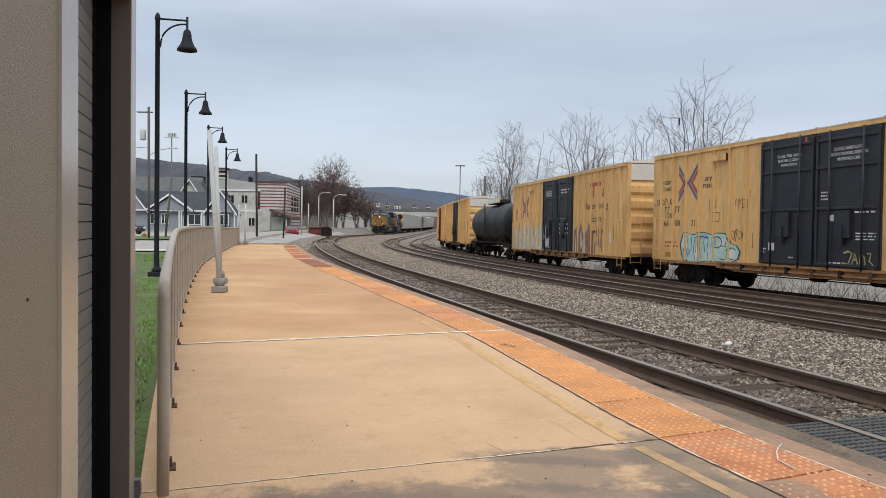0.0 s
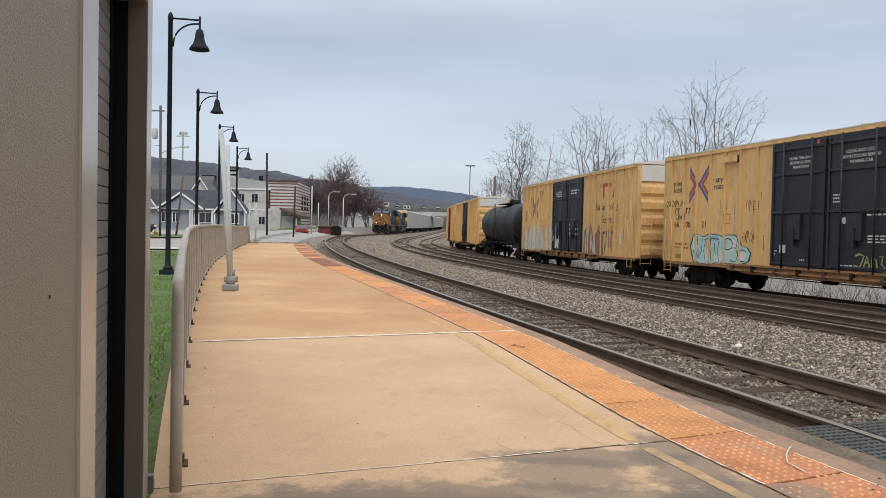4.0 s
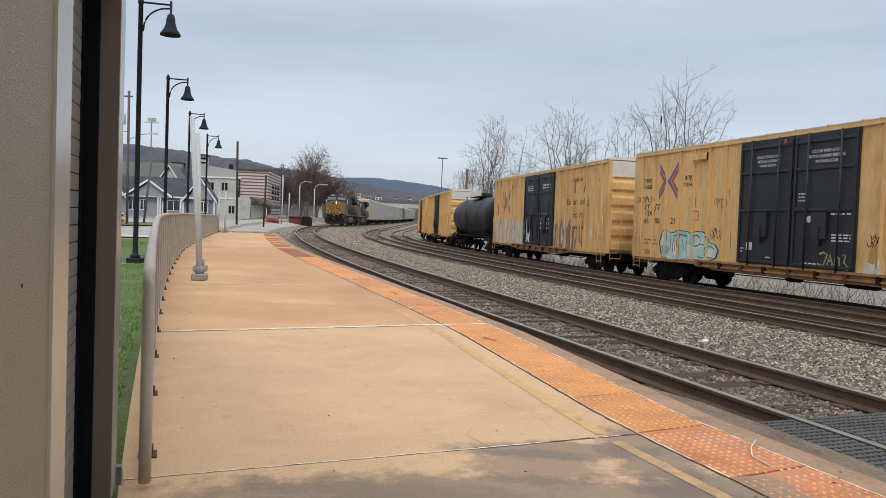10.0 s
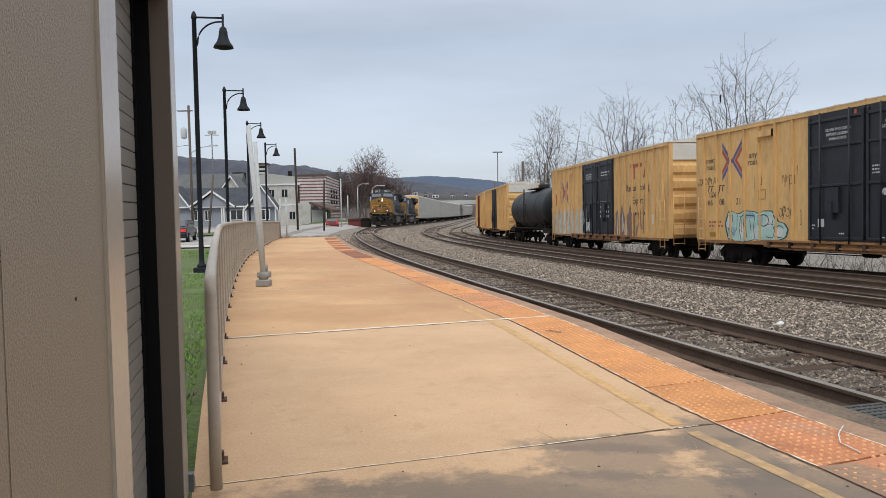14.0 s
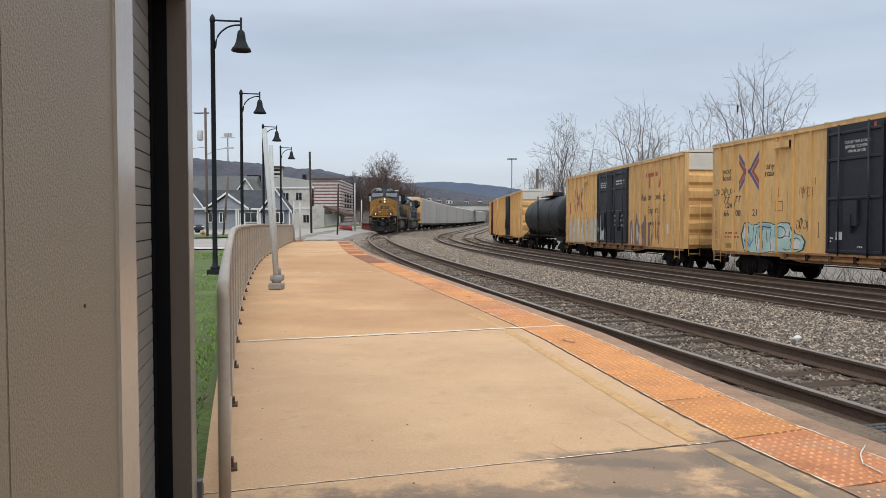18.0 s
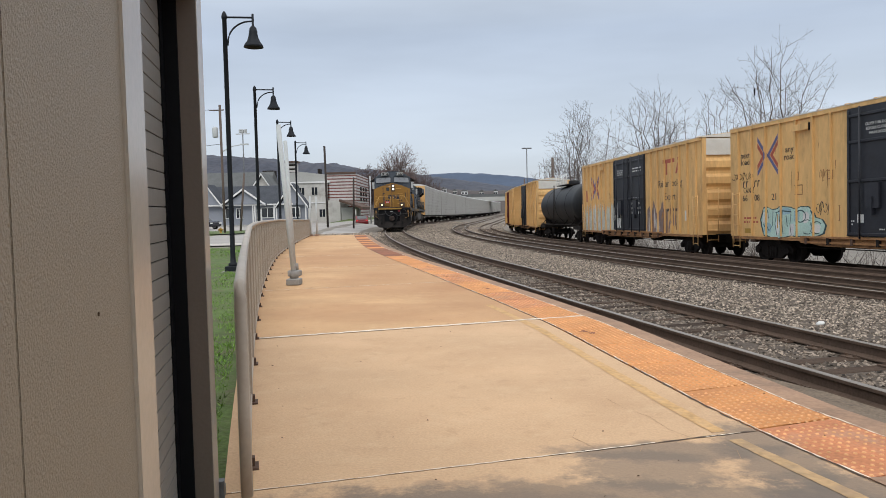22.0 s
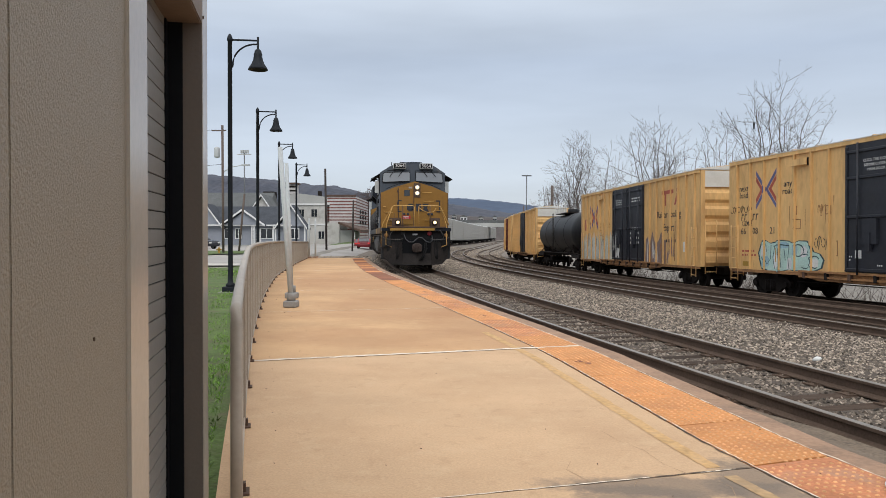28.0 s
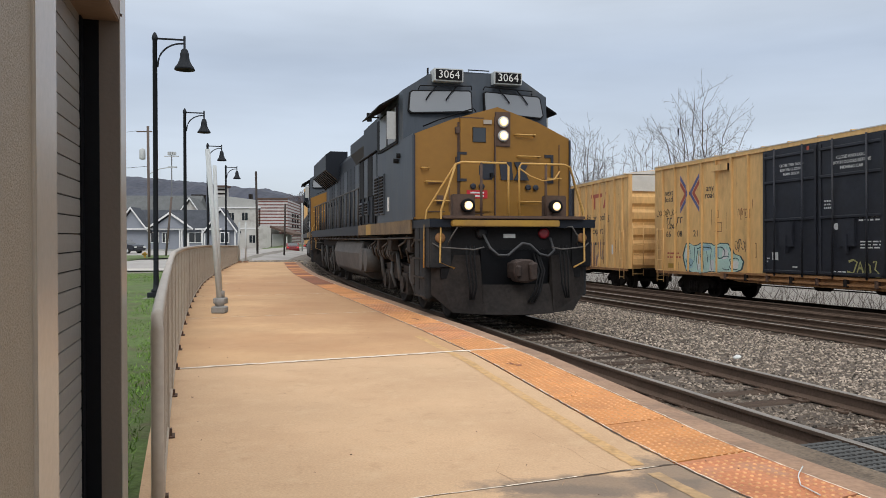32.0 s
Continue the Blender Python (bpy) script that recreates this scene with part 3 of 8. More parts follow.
def bed_offsets(s):
    o2, o3, o4 = off2(s), off3(s), off4(s)
    return [curb_o(min(s, 40)) + 0.02 if s < 46 else -3.2, -1.25, 0, 1.25, 2.5, 4.2, o2 - 1.25, o2, o2 + 1.25, o3 - 1.25, o3, o3 + 1.25, o4 - 1.25, o4, o4 + 1.25, o4 + 3.0]


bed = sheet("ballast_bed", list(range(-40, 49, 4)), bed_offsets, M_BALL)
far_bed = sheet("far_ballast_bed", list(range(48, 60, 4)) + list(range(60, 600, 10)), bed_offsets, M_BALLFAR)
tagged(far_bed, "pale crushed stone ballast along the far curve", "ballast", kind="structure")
tagged(bed, "grey-brown crushed stone ballast under the tracks", "ballast", kind="structure")

lawn = sheet("lawn", list(range(-20, 29, 3)) + [29.3], lambda s: [-40, -25, -16, -12, -9, -7, -6.05], M_GRASS_BED, 0.01, lambda s, o: -0.07 - 0.03 * (o < -7) + 0.03 * math.sin(s * 0.7 + o))
tagged(lawn, "patchy green lawn with bare soil beside the platform", "lawn", kind="structure")

# grass blades over the lawn that can be seen past the railing
rng = np.random.default_rng(4)
bv, bf = [], []
for k in range(70000):
    s = -7 + 36 * rng.random() ** 2.3
    o = -6.12 - 4.5 * rng.random() ** 1.3
    if noise.noise(Vector((s * 0.8, o * 1.1, 3.1))) + 0.6 * noise.noise(Vector((s * 3.1, o * 3.3, 9.0))) > 0.24:
        continue
    p = on_line(s, o, -0.062 - 0.03 * (o < -7) + 0.03 * math.sin(s * 0.7 + o))
    a, hgt, wd = rng.random() * 6.28, 0.018 + 0.04 * rng.random(), 0.003 + 0.005 * rng.random() + 0.0002 * max(0.0, s)
    d, lean = Vector((math.cos(a), math.sin(a), 0)) * wd, Vector((rng.normal(0, 0.025), rng.normal(0, 0.025), hgt))
    i = len(bv)
    bv += [p - d, p + d, p + lean]
    bf.append((i, i + 1, i + 2))
tagged(new("grass", raw_mesh("grass", bv, bf, M_BLADE)), "short tufted spring grass on the lawn", "grass", kind="stuff")

# the street beyond the platform's end, with a sidewalk and a verge
road = sheet("road", [30.5, 33, 37, 42, 46, 52, 60, 75, 95, 130], lambda s: [-120, -60, -40, -25, -16, -12, -9, -6.4, -4.2, -3.0] if s > 38 else [-120, -60, -40, -25, -16, -14, -12, -10, -8, -6.8], M_ROAD, 0.03)
tagged(road, "pale worn asphalt street beyond the platform end", "road", kind="structure")
sidewalk = sheet("sidewalk", [28.5, 30, 30.9], lambda s: [-90, -40, -25, -15, -10, -6.6], M_WALK, 0.07)
tagged(sidewalk, "light concrete sidewalk along the lawn", "sidewalk", kind="structure")
near_verge = sheet("near_verge", [49, 52, 56, 61], lambda s: [-60, -40, -25, -18, -14, -10.3], M_GRASS_BED, 0.10)
tagged(near_verge, "patchy green strip between sidewalk and street", "verge", kind="structure")
verge = sheet("verge", [44, 47, 51, 54], lambda s: [-60, -35, -25, -20, -15.5, -13], M_GRASS_BED, 0.06)
tagged(verge, "narrow green verge in front of the houses", "verge", kind="structure")

# ---- tracks ----
RAIL_PROF = [(-0.07, -0.17), (0.07, -0.17), (0.07, -0.155), (0.012, -0.125), (0.012, -0.045), (0.036, -0.035), (0.036, -0.006), (0.026, 0), (-0.026, 0), (-0.036, -0.006), (-0.036, -0.035), (-0.012, -0.045), (-0.012, -0.125), (-0.07, -0.155)]
RAIL_MATS = [0, 0, 0, 0, 0, 0, 1, 1, 1, 0, 0, 0, 0, 0]
S_RAIL = [s * 1.5 for s in range(-26, 30)] + list(range(45, 140, 3)) + list(range(140, 600, 10))
tie_bm = bm_new()
box(tie_bm, -1.3, 1.3, -0.115, 0.115, -0.2, 0)
bevel(tie_bm, 0.012)
TIE_MESH = mesh_of("tie", tie_bm, M_TIE)
plate_bm = bm_new()
box(plate_bm, -0.18, 0.18, -0.1, 0.1, -0.185, -0.168)
for dx in (-0.11, 0.11):
    for dy in (-0.06, 0.06):
        box(plate_bm, dx - 0.015, dx + 0.015, dy - 0.015, dy + 0.015, -0.168, -0.14)
PLATE_MESH = mesh_of("tie_plate", plate_bm, M_RAIL)
TRACK_LABELS = ("main running track with brown rails curving round the platform", "second track with rusty rails on grey ballast", "siding rails close beside the second track", "dark siding track under the standing freight cars")
for n, (oo, zz) in enumerate(TRACKS):
    track = tagged(new(f"track_{n + 1}"), TRACK_LABELS[n], "railway track", kind="structure")
    for side in (-0.755, 0.755):
        bm = bm_new()
        sweep(bm, RAIL_PROF, S_RAIL, lambda s: oo(s) + side, zz, RAIL_MATS)
        part("rail", bm, [M_RAIL, M_HEAD if n < 2 else M_RAIL], track)
    jit = random.Random(n)
    for k in range((300, 250, 190, 150)[n]):
        s = -8 + k * 0.55
        tie = new("tie", TIE_MESH)
        tie.parent = track
        tie.matrix_basis = line_pose(s + jit.uniform(-0.05, 0.05), oo(s) + jit.uniform(-0.06, 0.06), zz(s) - 0.186 + jit.uniform(-0.012, 0.012))
        if n == 0 and k < 60:
            for side in (-0.755, 0.755):
                pl = new("tie_plate", PLATE_MESH)
                pl.parent = track
                pl.matrix_basis = line_pose(s, side, zz(s) + 0.004)

# loose stones on the ballast
def stones(name, count, place, size, material, seed, label):
    r = np.random.default_rng(seed)
    base_v = np.array([(1, 0, 0), (-1, 0, 0), (0, 1, 0), (0, -1, 0), (0, 0, 1), (0, 0, -1)], float)
    base_f = np.array([(0, 2, 4), (2, 1, 4), (1, 3, 4), (3, 0, 4), (2, 0, 5), (1, 2, 5), (3, 1, 5), (0, 3, 5)])
    V, F = [], []
    for k in range(count):
        p = place(r)
        if p is None:
            continue
        sc = size * (0.55 + 0.9 * r.random()) * np.array([1, 0.75 + 0.4 * r.random(), 0.6 + 0.4 * r.random()])
        v = (base_v + r.normal(0, 0.22, (6, 3))) * sc
        a, b = r.random() * 6.28, r.normal(0, 0.5)
        ca, sa, cb, sb = math.cos(a), math.sin(a), math.cos(b), math.sin(b)
        v = v @ np.array([[ca, sa, 0], [-sa, ca, 0], [0, 0, 1]]) @ np.array([[1, 0, 0], [0, cb, sb], [0, -sb, cb]])
        F.append(base_f + 6 * len(V))
        V.append(v + np.array(p))
    ob = new(name, raw_mesh(name, np.concatenate(V), np.concatenate(F).tolist(), material))
    return tagged(ob, label, "gravel", kind="stuff")


def random_tint(m, amount):
    """Stones differ in tone one by one."""
    N, L = m.node_tree.nodes, m.node_tree.links
    geo, mr = N.new("ShaderNodeNewGeometry"), N.new("ShaderNodeMapRange")
    mr.inputs["To Min"].default_value, mr.inputs["To Max"].default_value = 1 - amount, 1 + amount
    L.new(geo.outputs["Random Per Island"], mr.inputs["Value"])
    b = N["Principled BSDF"]
    src = b.inputs["Base Color"].links[0].from_socket
    sc = N.new("ShaderNodeVectorMath")
    sc.operation = "SCALE"
    L.new(src, sc.inputs[0])
    L.new(mr.outputs[0], sc.inputs["Scale"])
    L.new(sc.outputs[0], b.inputs["Base Color"])


random_tint(M_STONE, 0.85)
random_tint(M_BLADE, 0.6)


def ballast_spot(r):
    s = -5 + 70 * r.random() ** 1.7
    o = -1.35 + 8.3 * r.random()
    if abs(o) < 1.15 or s < -1.5 and o < 0.6:
        return None
    if any(abs(abs(o - oo(s)) - 0.755) < 0.085 for oo, zz in TRACKS[:2]):
        return None
    if abs(o - off2(s)) < 1.2 and r.random() < 0.45:
        return None
    return on_line(s, o, ground_z(s, o) + 0.012 * r.random() - 0.004)


def crib_spot(r):
    """Between the main rails the stones lie in the cribs and leave most of each tie bare."""
    s = -5 + 62 * r.random() ** 1.8
    o = -1.3 + 2.6 * r.random()
    if abs(abs(o) - 0.755) < 0.085 or s < -1.5 and o < 0.6:
        return None
    off_tie = abs((s + 8) / 0.55 - round((s + 8) / 0.55)) * 0.55
    if off_tie < 0.13 and noise.noise(Vector((s * 0.9, o * 1.4, 7.0))) < -0.05:
        return None
    return on_line(s, o, ground_z(s, o) + 0.010 * r.random() - 0.006)


random_tint(M_STONED, 0.8)
stones("ballast_stones", 88000, ballast_spot, 0.0225, M_STONE, 11, "loose grey and tan crushed stones between the tracks")


def far_spot(r):
    s = 44 + 110 * r.random() ** 1.3
    o = -2.4 + 15.5 * r.random()
    if any(abs(o - oo(s)) < 1.15 for oo, zz in TRACKS) and r.random() < 0.8:
        return None
    return on_line(s, o, ground_z(s, o) + 0.015 * r.random())


def end_spot(r):
    return on_line(37.4 + 4.5 * r.random() ** 1.5, -5.2 + 3.4 * r.random(), -0.06 + 0.03 * r.random())


stones("far_stones", 30000, far_spot, 0.045, M_STONE, 14, "pale crushed stones along the far curve")
stones("loose_gravel", 1500, end_spot, 0.035, M_STONE, 15, "loose gravel heaped at the platform end")
stones("crib_stones", 42000, crib_spot, 0.023, M_STONED, 12, "grimy crushed stones between the main rails")

# ---- platform ----
S_PLAT = [-14, -10] + [-8 + 1.0 * k for k in range(46)]
plat = tagged(new("platform"), "long buff concrete station platform curving along the track", "platform", kind="structure")
STRIP_W = 0.62


def strip_out(s):
    return curb_o(s) - 0.27


def skew(s):
    return float(np.interp(s, [-3, -2.2, 2.5], [0.08, 0.09, 0.26]))


# slabs between the joints, each its own piece
JOINTS = [-14, -8.0, -2.34, 2.37, 7.6, 12.6, 17.6, 22.6, 27.6, 32.6, 37.6]
for a, b in zip(JOINTS[:-1], JOINTS[1:]):
    ns = max(2, int((b - a) / 0.9))
    ss = [a + 0.006 + (b - a - 0.012) * k / ns for k in range(ns + 1)]
    bm = bm_new()
    left = [(lambda s: -5.86), (lambda s: strip_out(s) - STRIP_W - 0.004)]
    ring = []
    for s in ss:
        # the joints run square to the railing, a little askew to the line
        ring.append([bm.verts.new(on_line(s, -6.04, z)) for z in (-0.55, 0)] + [bm.verts.new(on_line(s + skew(s), left[1](s), z)) for z in (0, -0.55)])
    for p, q in zip(ring[:-1], ring[1:]):
        for k in range(4):
            bm.faces.new((p[k], p[(k + 1) % 4], q[(k + 1) % 4], q[k]))
    bm.faces.new(ring[0][::-1])
    bm.faces.new(ring[-1])
    part("slab", bm, M_CONC if a < 2 else M_CONCW, plat)


def ragged(name, pts, width, material, parent, seed=0, z=0.0025, rag=0.6, label=""):
    """A thin uneven line laid on the platform through (x, y) points."""
    r = random.Random(seed)
    fine = []
    for (xa, ya), (xb, yb) in zip(pts[:-1], pts[1:]):
        n = max(2, int(math.hypot(xb - xa, yb - ya) / 0.06))
        fine += [(xa + (xb - xa) * q / n, ya + (yb - ya) * q / n) for q in range(n)]
    fine.append(pts[-1])
    bm = bm_new()
    prev = None
    for q, (x, y) in enumerate(fine):
        a, b = fine[max(q - 1, 0)], fine[min(q + 1, len(fine) - 1)]
        L = math.hypot(b[0] - a[0], b[1] - a[1]) or 1
        nx, ny = -(b[1] - a[1]) / L, (b[0] - a[0]) / L
        c, w = r.gauss(0, width * rag * 0.4), width / 2 * r.uniform(1 - rag, 1 + rag)
        row = [bm.verts.new((x + nx * (c + e), y + ny * (c + e), z)) for e in (-w, w)]
        if prev:
            bm.faces.new((prev[0], prev[1], row[1], row[0]))
        prev = row
    return part(name, bm, material, parent, label)


def across(s, o0, o1):
    """Points of a joint between two offsets."""
    o_in = strip_out(s) - STRIP_W
    return [on_line(s + skew(s) * (o + 6.04) / (o_in + 6.04), o)[:2] for o in np.linspace(o0, o1, 9)]


# sealed joints
for k, s in enumerate(JOINTS[1:-1]):
    o1 = strip_out(s) - STRIP_W
    if s < -1:
        ragged("joint_crack", across(s, -6.02, o1), 0.004, M_CRACK, plat, k, 0.002)
        ragged("joint_sealant", across(s, -6.0, -3.55), 0.010, M_SEAL, plat, k + 20, 0.0032)
        ragged("joint_sealant", across(s, -3.2, -2.95), 0.007, M_SEAL, plat, k + 30, 0.0034)
        ragged("joint_crack", across(s, -4.1, o1), 0.016, M_CRACK, plat, k + 40, 0.0028, 0.8)
    else:
        ragged("joint_sealant", across(s, -6.02, o1 + (STRIP_W if k == 2 else 0)), 0.075 if k == 2 else 0.022, M_SEAL, plat, k, 0.0062 if k == 2 else 0.003, 0.3)
# hairline cracks and scuffs
for n, pts in enumerate((((0.62, 5.75), (0.72, 5.45), (0.85, 5.25), (0.92, 4.95), (1.02, 4.78)), ((0.2, 6.6), (0.5, 6.42), (0.72, 6.45), (0.9, 6.2)), ((0.85, 4.72), (0.7, 4.62), (0.66, 4.5)), ((1.1, 4.82), (1.22, 4.55), (1.2, 4.4)), ((0.45, 4.52), (0.3, 4.78), (0.34, 4.95)), ((-2.5, 12.5), (-1.6, 12.7), (-0.9, 12.6)), ((0.95, 4.2), (1.3, 4.05), (1.45, 4.1)))):
    ragged("hairline_crack", pts, 0.0025, M_HAIR, plat, 60 + n, 0.0022, 0.9)
# coping along the track
bm = bm_new()
sweep(bm, [(0, -0.55), (0, -0.03), (-0.03, -0.002), (-0.26, 0.0), (-0.26, -0.55)], S_PLAT, curb_o, lambda s: 0.0)
part("coping", bm, M_CURB, plat, "rough pinkish concrete coping")
# paving panels with raised domes
dome_v, dome_f = [], []
STARTS = [-2.23 - 0.9 * k for k in range(12, 0, -1)] + [-2.23 + 0.98 * k for k in range(41)]
tone = random.Random(12)
for s, s2 in zip(STARTS[:-1], STARTS[1:]):
    bm = bm_new()
    ring = []
    gap = 0.012 if s < -1.3 else 0.005
    for i in range(3):
        t = s + gap + (s2 - s - 2 * gap) * i / 2
        ring.append([bm.verts.new(on_line(t + (0.06 if q in (2, 3) else 0), strip_out(t) + dx, z)) for q, (dx, z) in enumerate(((-STRIP_W, -0.1), (-STRIP_W, 0.004), (0, 0.004), (0, -0.1)))])
    for p, q in zip(ring[:-1], ring[1:]):
        for j in range(4):
            bm.faces.new((p[j], p[(j + 1) % 4], q[(j + 1) % 4], q[j]))
    bm.faces.new(ring[0][::-1])
    bm.faces.new(ring[-1])
    pick = tone.random()
    part("tactile_panel", bm, M_TACTR if s < -2.3 or (2 < s < 12 and pick < 0.45) else M_TACTD if s > 9 and pick < 0.42 else M_TACT, plat)
    if s < 12:
        for i in range(int((s2 - s - 0.03) / 0.0605)):
            for j in range(10):
                if tone.random() < (0.10 if s < -2.3 else 0.03):
                    continue
                t = s + 0.035 + i * 0.0605
                c = on_line(t, strip_out(t) - 0.035 - j * 0.061, 0.004)
                n = len(dome_v)
                for rr, zz in ((0.0135, 0.0), (0.0085, 0.006)):
                    for q in range(6):
                        dome_v.append((c.x + rr * math.cos(q * 1.0472), c.y + rr * math.sin(q * 1.0472), zz + 0.004))
                dome_f += [(n + q, n + (q + 1) % 6, n + 6 + (q + 1) % 6, n + 6 + q) for q in range(6)] + [tuple(n + 6 + q for q in range(6))]
bm = bm_new()
bm.faces.new([bm.verts.new(on_line(s, o, 0.0075)) for s, o in ((-3.12, -2.83), (-3.15, -2.6), (-3.3, -2.56), (-3.42, -2.62), (-3.62, -2.6), (-3.75, -2.86))])
part("broken_corner", bm, M_CURB, plat, "bare grey concrete where the panel broke away")
domes = new("domes", raw_mesh("domes", dome_v, dome_f, M_DOME))
domes.parent = plat
tagged(domes, "worn paler raised domes", kind="stuff")
# faded yellow line and the ragged seams of the strip
def along(o_of, s0, s1, step=0.8):
    return [on_line(s, o_of(s))[:2] for s in np.arange(s0, s1 + 0.01, step)]


ragged("strip_seam", along(lambda s: strip_out(s) - STRIP_W - 0.010, -9, 37), 0.013, M_CRACK, plat, 81, 0.0045, 0.7)
ragged("seam_edge", along(lambda s: strip_out(s) - STRIP_W + 0.004, -4, 14), 0.008, M_SEAL, plat, 82, 0.006, 0.9)
ragged("coping_seam", along(lambda s: strip_out(s) + 0.004, -9, 37), 0.010, M_SEAL, plat, 83, 0.005, 0.8)
ragged("painted_line", along(lambda s: strip_out(s) - STRIP_W - 0.25, -2.2, 4.6), 0.10, M_YEL, plat, 84, 0.003, 0.06)
ragged("painted_line", along(lambda s: strip_out(s) - STRIP_W - 0.25, -3.9, -2.36, 0.308), 0.09, M_YELF, plat, 85, 0.003, 0.06)
for n, (s0, o0) in enumerate(((1.35, -0.40), (6.2, -0.3), (8.9, -0.45), (11.6, -0.25))):
    ragged("rust_scuff", [on_line(s0 + 0.05 * k, strip_out(s0) + o0 + 0.03 * math.sin(k * 1.3))[:2] for k in range(6)], 0.05, M_TACTD, plat, 90 + n, 0.0085, 0.9)
# litter: dry leaf bits and grit
rl = random.Random(77)
lv, lf = [], []
for k in range(95):
    s, o = -3.4 + 22 * rl.random() ** 2, -5.8 + 4.4 * rl.random()
    if k % 3 == 0:
        o = strip_out(s) - STRIP_W * rl.random()
    if k % 5 == 0:
        o = -5.75 + 0.15 * rl.random()
    c = on_line(s, o, 0.003 if k % 3 else 0.007)
    a, L, W = rl.random() * 6.28, rl.uniform(0.005, 0.015), rl.uniform(0.003, 0.007)
    n = len(lv)
    ux, uy = math.cos(a), math.sin(a)
    lv += [(c.x + ux * L, c.y + uy * L, c.z), (c.x - uy * W, c.y + ux * W, c.z + 0.006), (c.x - ux * L, c.y - uy * L, c.z), (c.x + uy * W, c.y - ux * W, c.z + 0.004)]
    lf += [(n, n + 1, n + 2, n + 3)]
tagged(new("litter", raw_mesh("litter", lv, lf, M_CHIP)), "dry leaf bits and grit on the platform", "litter", kind="stuff")

# ---- railing along the back of the platform ----
railing = thing("railing", "taupe metal railing with close pickets along the platform", "railing")
RO = -5.92
S_R0, S_R1 = -2.42, 37.6
S_RAILING = [S_R0 + (S_R1 - S_R0) * k / 60 for k in range(61)]


def rail_top(s):
    return float(np.interp(s, [-2.42, 2.2, 6, 20, 36], [1.08, 1.27, 1.26, 1.15, 0.95]))


def RO_AT(s):
    return float(np.interp(s, [0, 18, 38], [RO, RO, RO + 0.48]))


def rail_line(z):
    return [on_line(s, RO_AT(s), z if z < 0.5 else rail_top(s)) for s in S_RAILING]


bm = bm_new()
top = rail_line(1.08)
e = (top[0] - top[1]).normalized()
loop = [top[0] + e * 0.06 + Vector((0, 0, -1.05)), top[0] + e * 0.06 + Vector((0, 0, -0.6)), top[0] + e * 0.06 + Vector((0, 0, -0.07)), top[0] + e * 0.02 + Vector((0, 0, -0.01))]
tube(bm, [loop[0], loop[1], loop[2], loop[3]] + top, 0.03, 10)
part("handrail", bm, M_RAILING, railing)
bm = bm_new()
tube(bm, rail_line(0.06), 0.022, 8)
part("bottom_rail", bm, M_RAILING, railing)
pk = bm_new()
box(pk, -0.011, 0.011, -0.02, 0.02, 0.05, 1.04)
PICKET = mesh_of("picket", pk, M_RAILING)
pb = bm_new()
box(pb, -0.024, 0.024, -0.024, 0.024, 0.0, 1.05)
POST = mesh_of("post", pb, M_RAILING)
ft = bm_new()
box(ft, -0.04, 0.06, -0.06, 0.06, 0.0, 0.012)
box(ft, 0.0, 0.04, -0.025, 0.025, 0.0, 0.06)
FOOT = mesh_of("foot", ft, M_RUST)
s = S_R0 + 0.12
k = 0
while s < S_R1 - 0.05:
    ob = new("picket", PICKET)
    ob.parent, ob.matrix_basis = railing, line_pose(s, RO_AT(s), 0) @ Matrix.Diagonal((1, 1, rail_top(s) / 1.06, 1))
    s += 0.11
    k += 1
s = S_R0 + 0.45
while s < S_R1:
    for nm, me in (("post", POST), ("foot", FOOT)):
        ob = new(nm, me)
        ob.parent, ob.matrix_basis = railing, line_pose(s, RO_AT(s), 0) @ Matrix.Diagonal((1, 1, rail_top(s) / 1.08 if nm == "post" else 1, 1))
    s += 1.45

# ---- platform post lamps ----
lamp_master = thing("platform_lamp", "black gooseneck lamp post with a bell shade on the lawn", "lamp post", group="lamps along the platform")
bm = bm_new()
box(bm, -0.17, 0.17, -0.17, 0.17, 0.04, 0.18)
bevel(bm, 0.015)
part("base", bm, M_LAMP, lamp_master)
bm = bm_new()
box(bm, -0.27, 0.27, -0.27, 0.27, -0.1, 0.05)
bevel(bm, 0.02)
part("footing", bm, M_GREYC, lamp_master, "weathered concrete footing")
bm = bm_new()
lathe(bm, [(0.12, 0.17), (0.12, 0.24), (0.075, 0.27), (0.066, 0.4), (0.062, 0.8), (0.056, 6.31), (0.07, 6.32), (0.072, 6.36), (0.06, 6.42), (0.03, 6.48), (0.012, 6.5)], 12)
part("pole", bm, M_LAMP, lamp_master)
bm = bm_new()
tube(bm, [(0, 0, 6.35), (0.70, 0, 6.33)], 0.024)
part("bracket_arm", bm, M_LAMP, lamp_master)
bm = bm_new()
tube(bm, [(0.06, 0, 5.66), (0.075, 0, 5.74)] + [(0.075 + 0.56 * (1 - math.cos(a * 0.1309)), 0, 5.74 + 0.50 * math.sin(a * 0.1309)) for a in range(1, 12)] + [(0.70, 0, 6.24)], 0.022)
part("curved_brace", bm, M_LAMP, lamp_master)
bm = bm_new()
lathe(bm, [(0.028, 6.42), (0.028, 6.12), (0.05, 6.11), (0.085, 6.07), (0.09, 6.02), (0.105, 6.0), (0.105, 5.94), (0.125, 5.84), (0.165, 5.74), (0.23, 5.65), (0.245, 5.60), (0.225, 5.60), (0.1, 5.72)], 18, Matrix.Translation((0.70, 0, 0)))
part("shade", bm, M_LAMP, lamp_master)
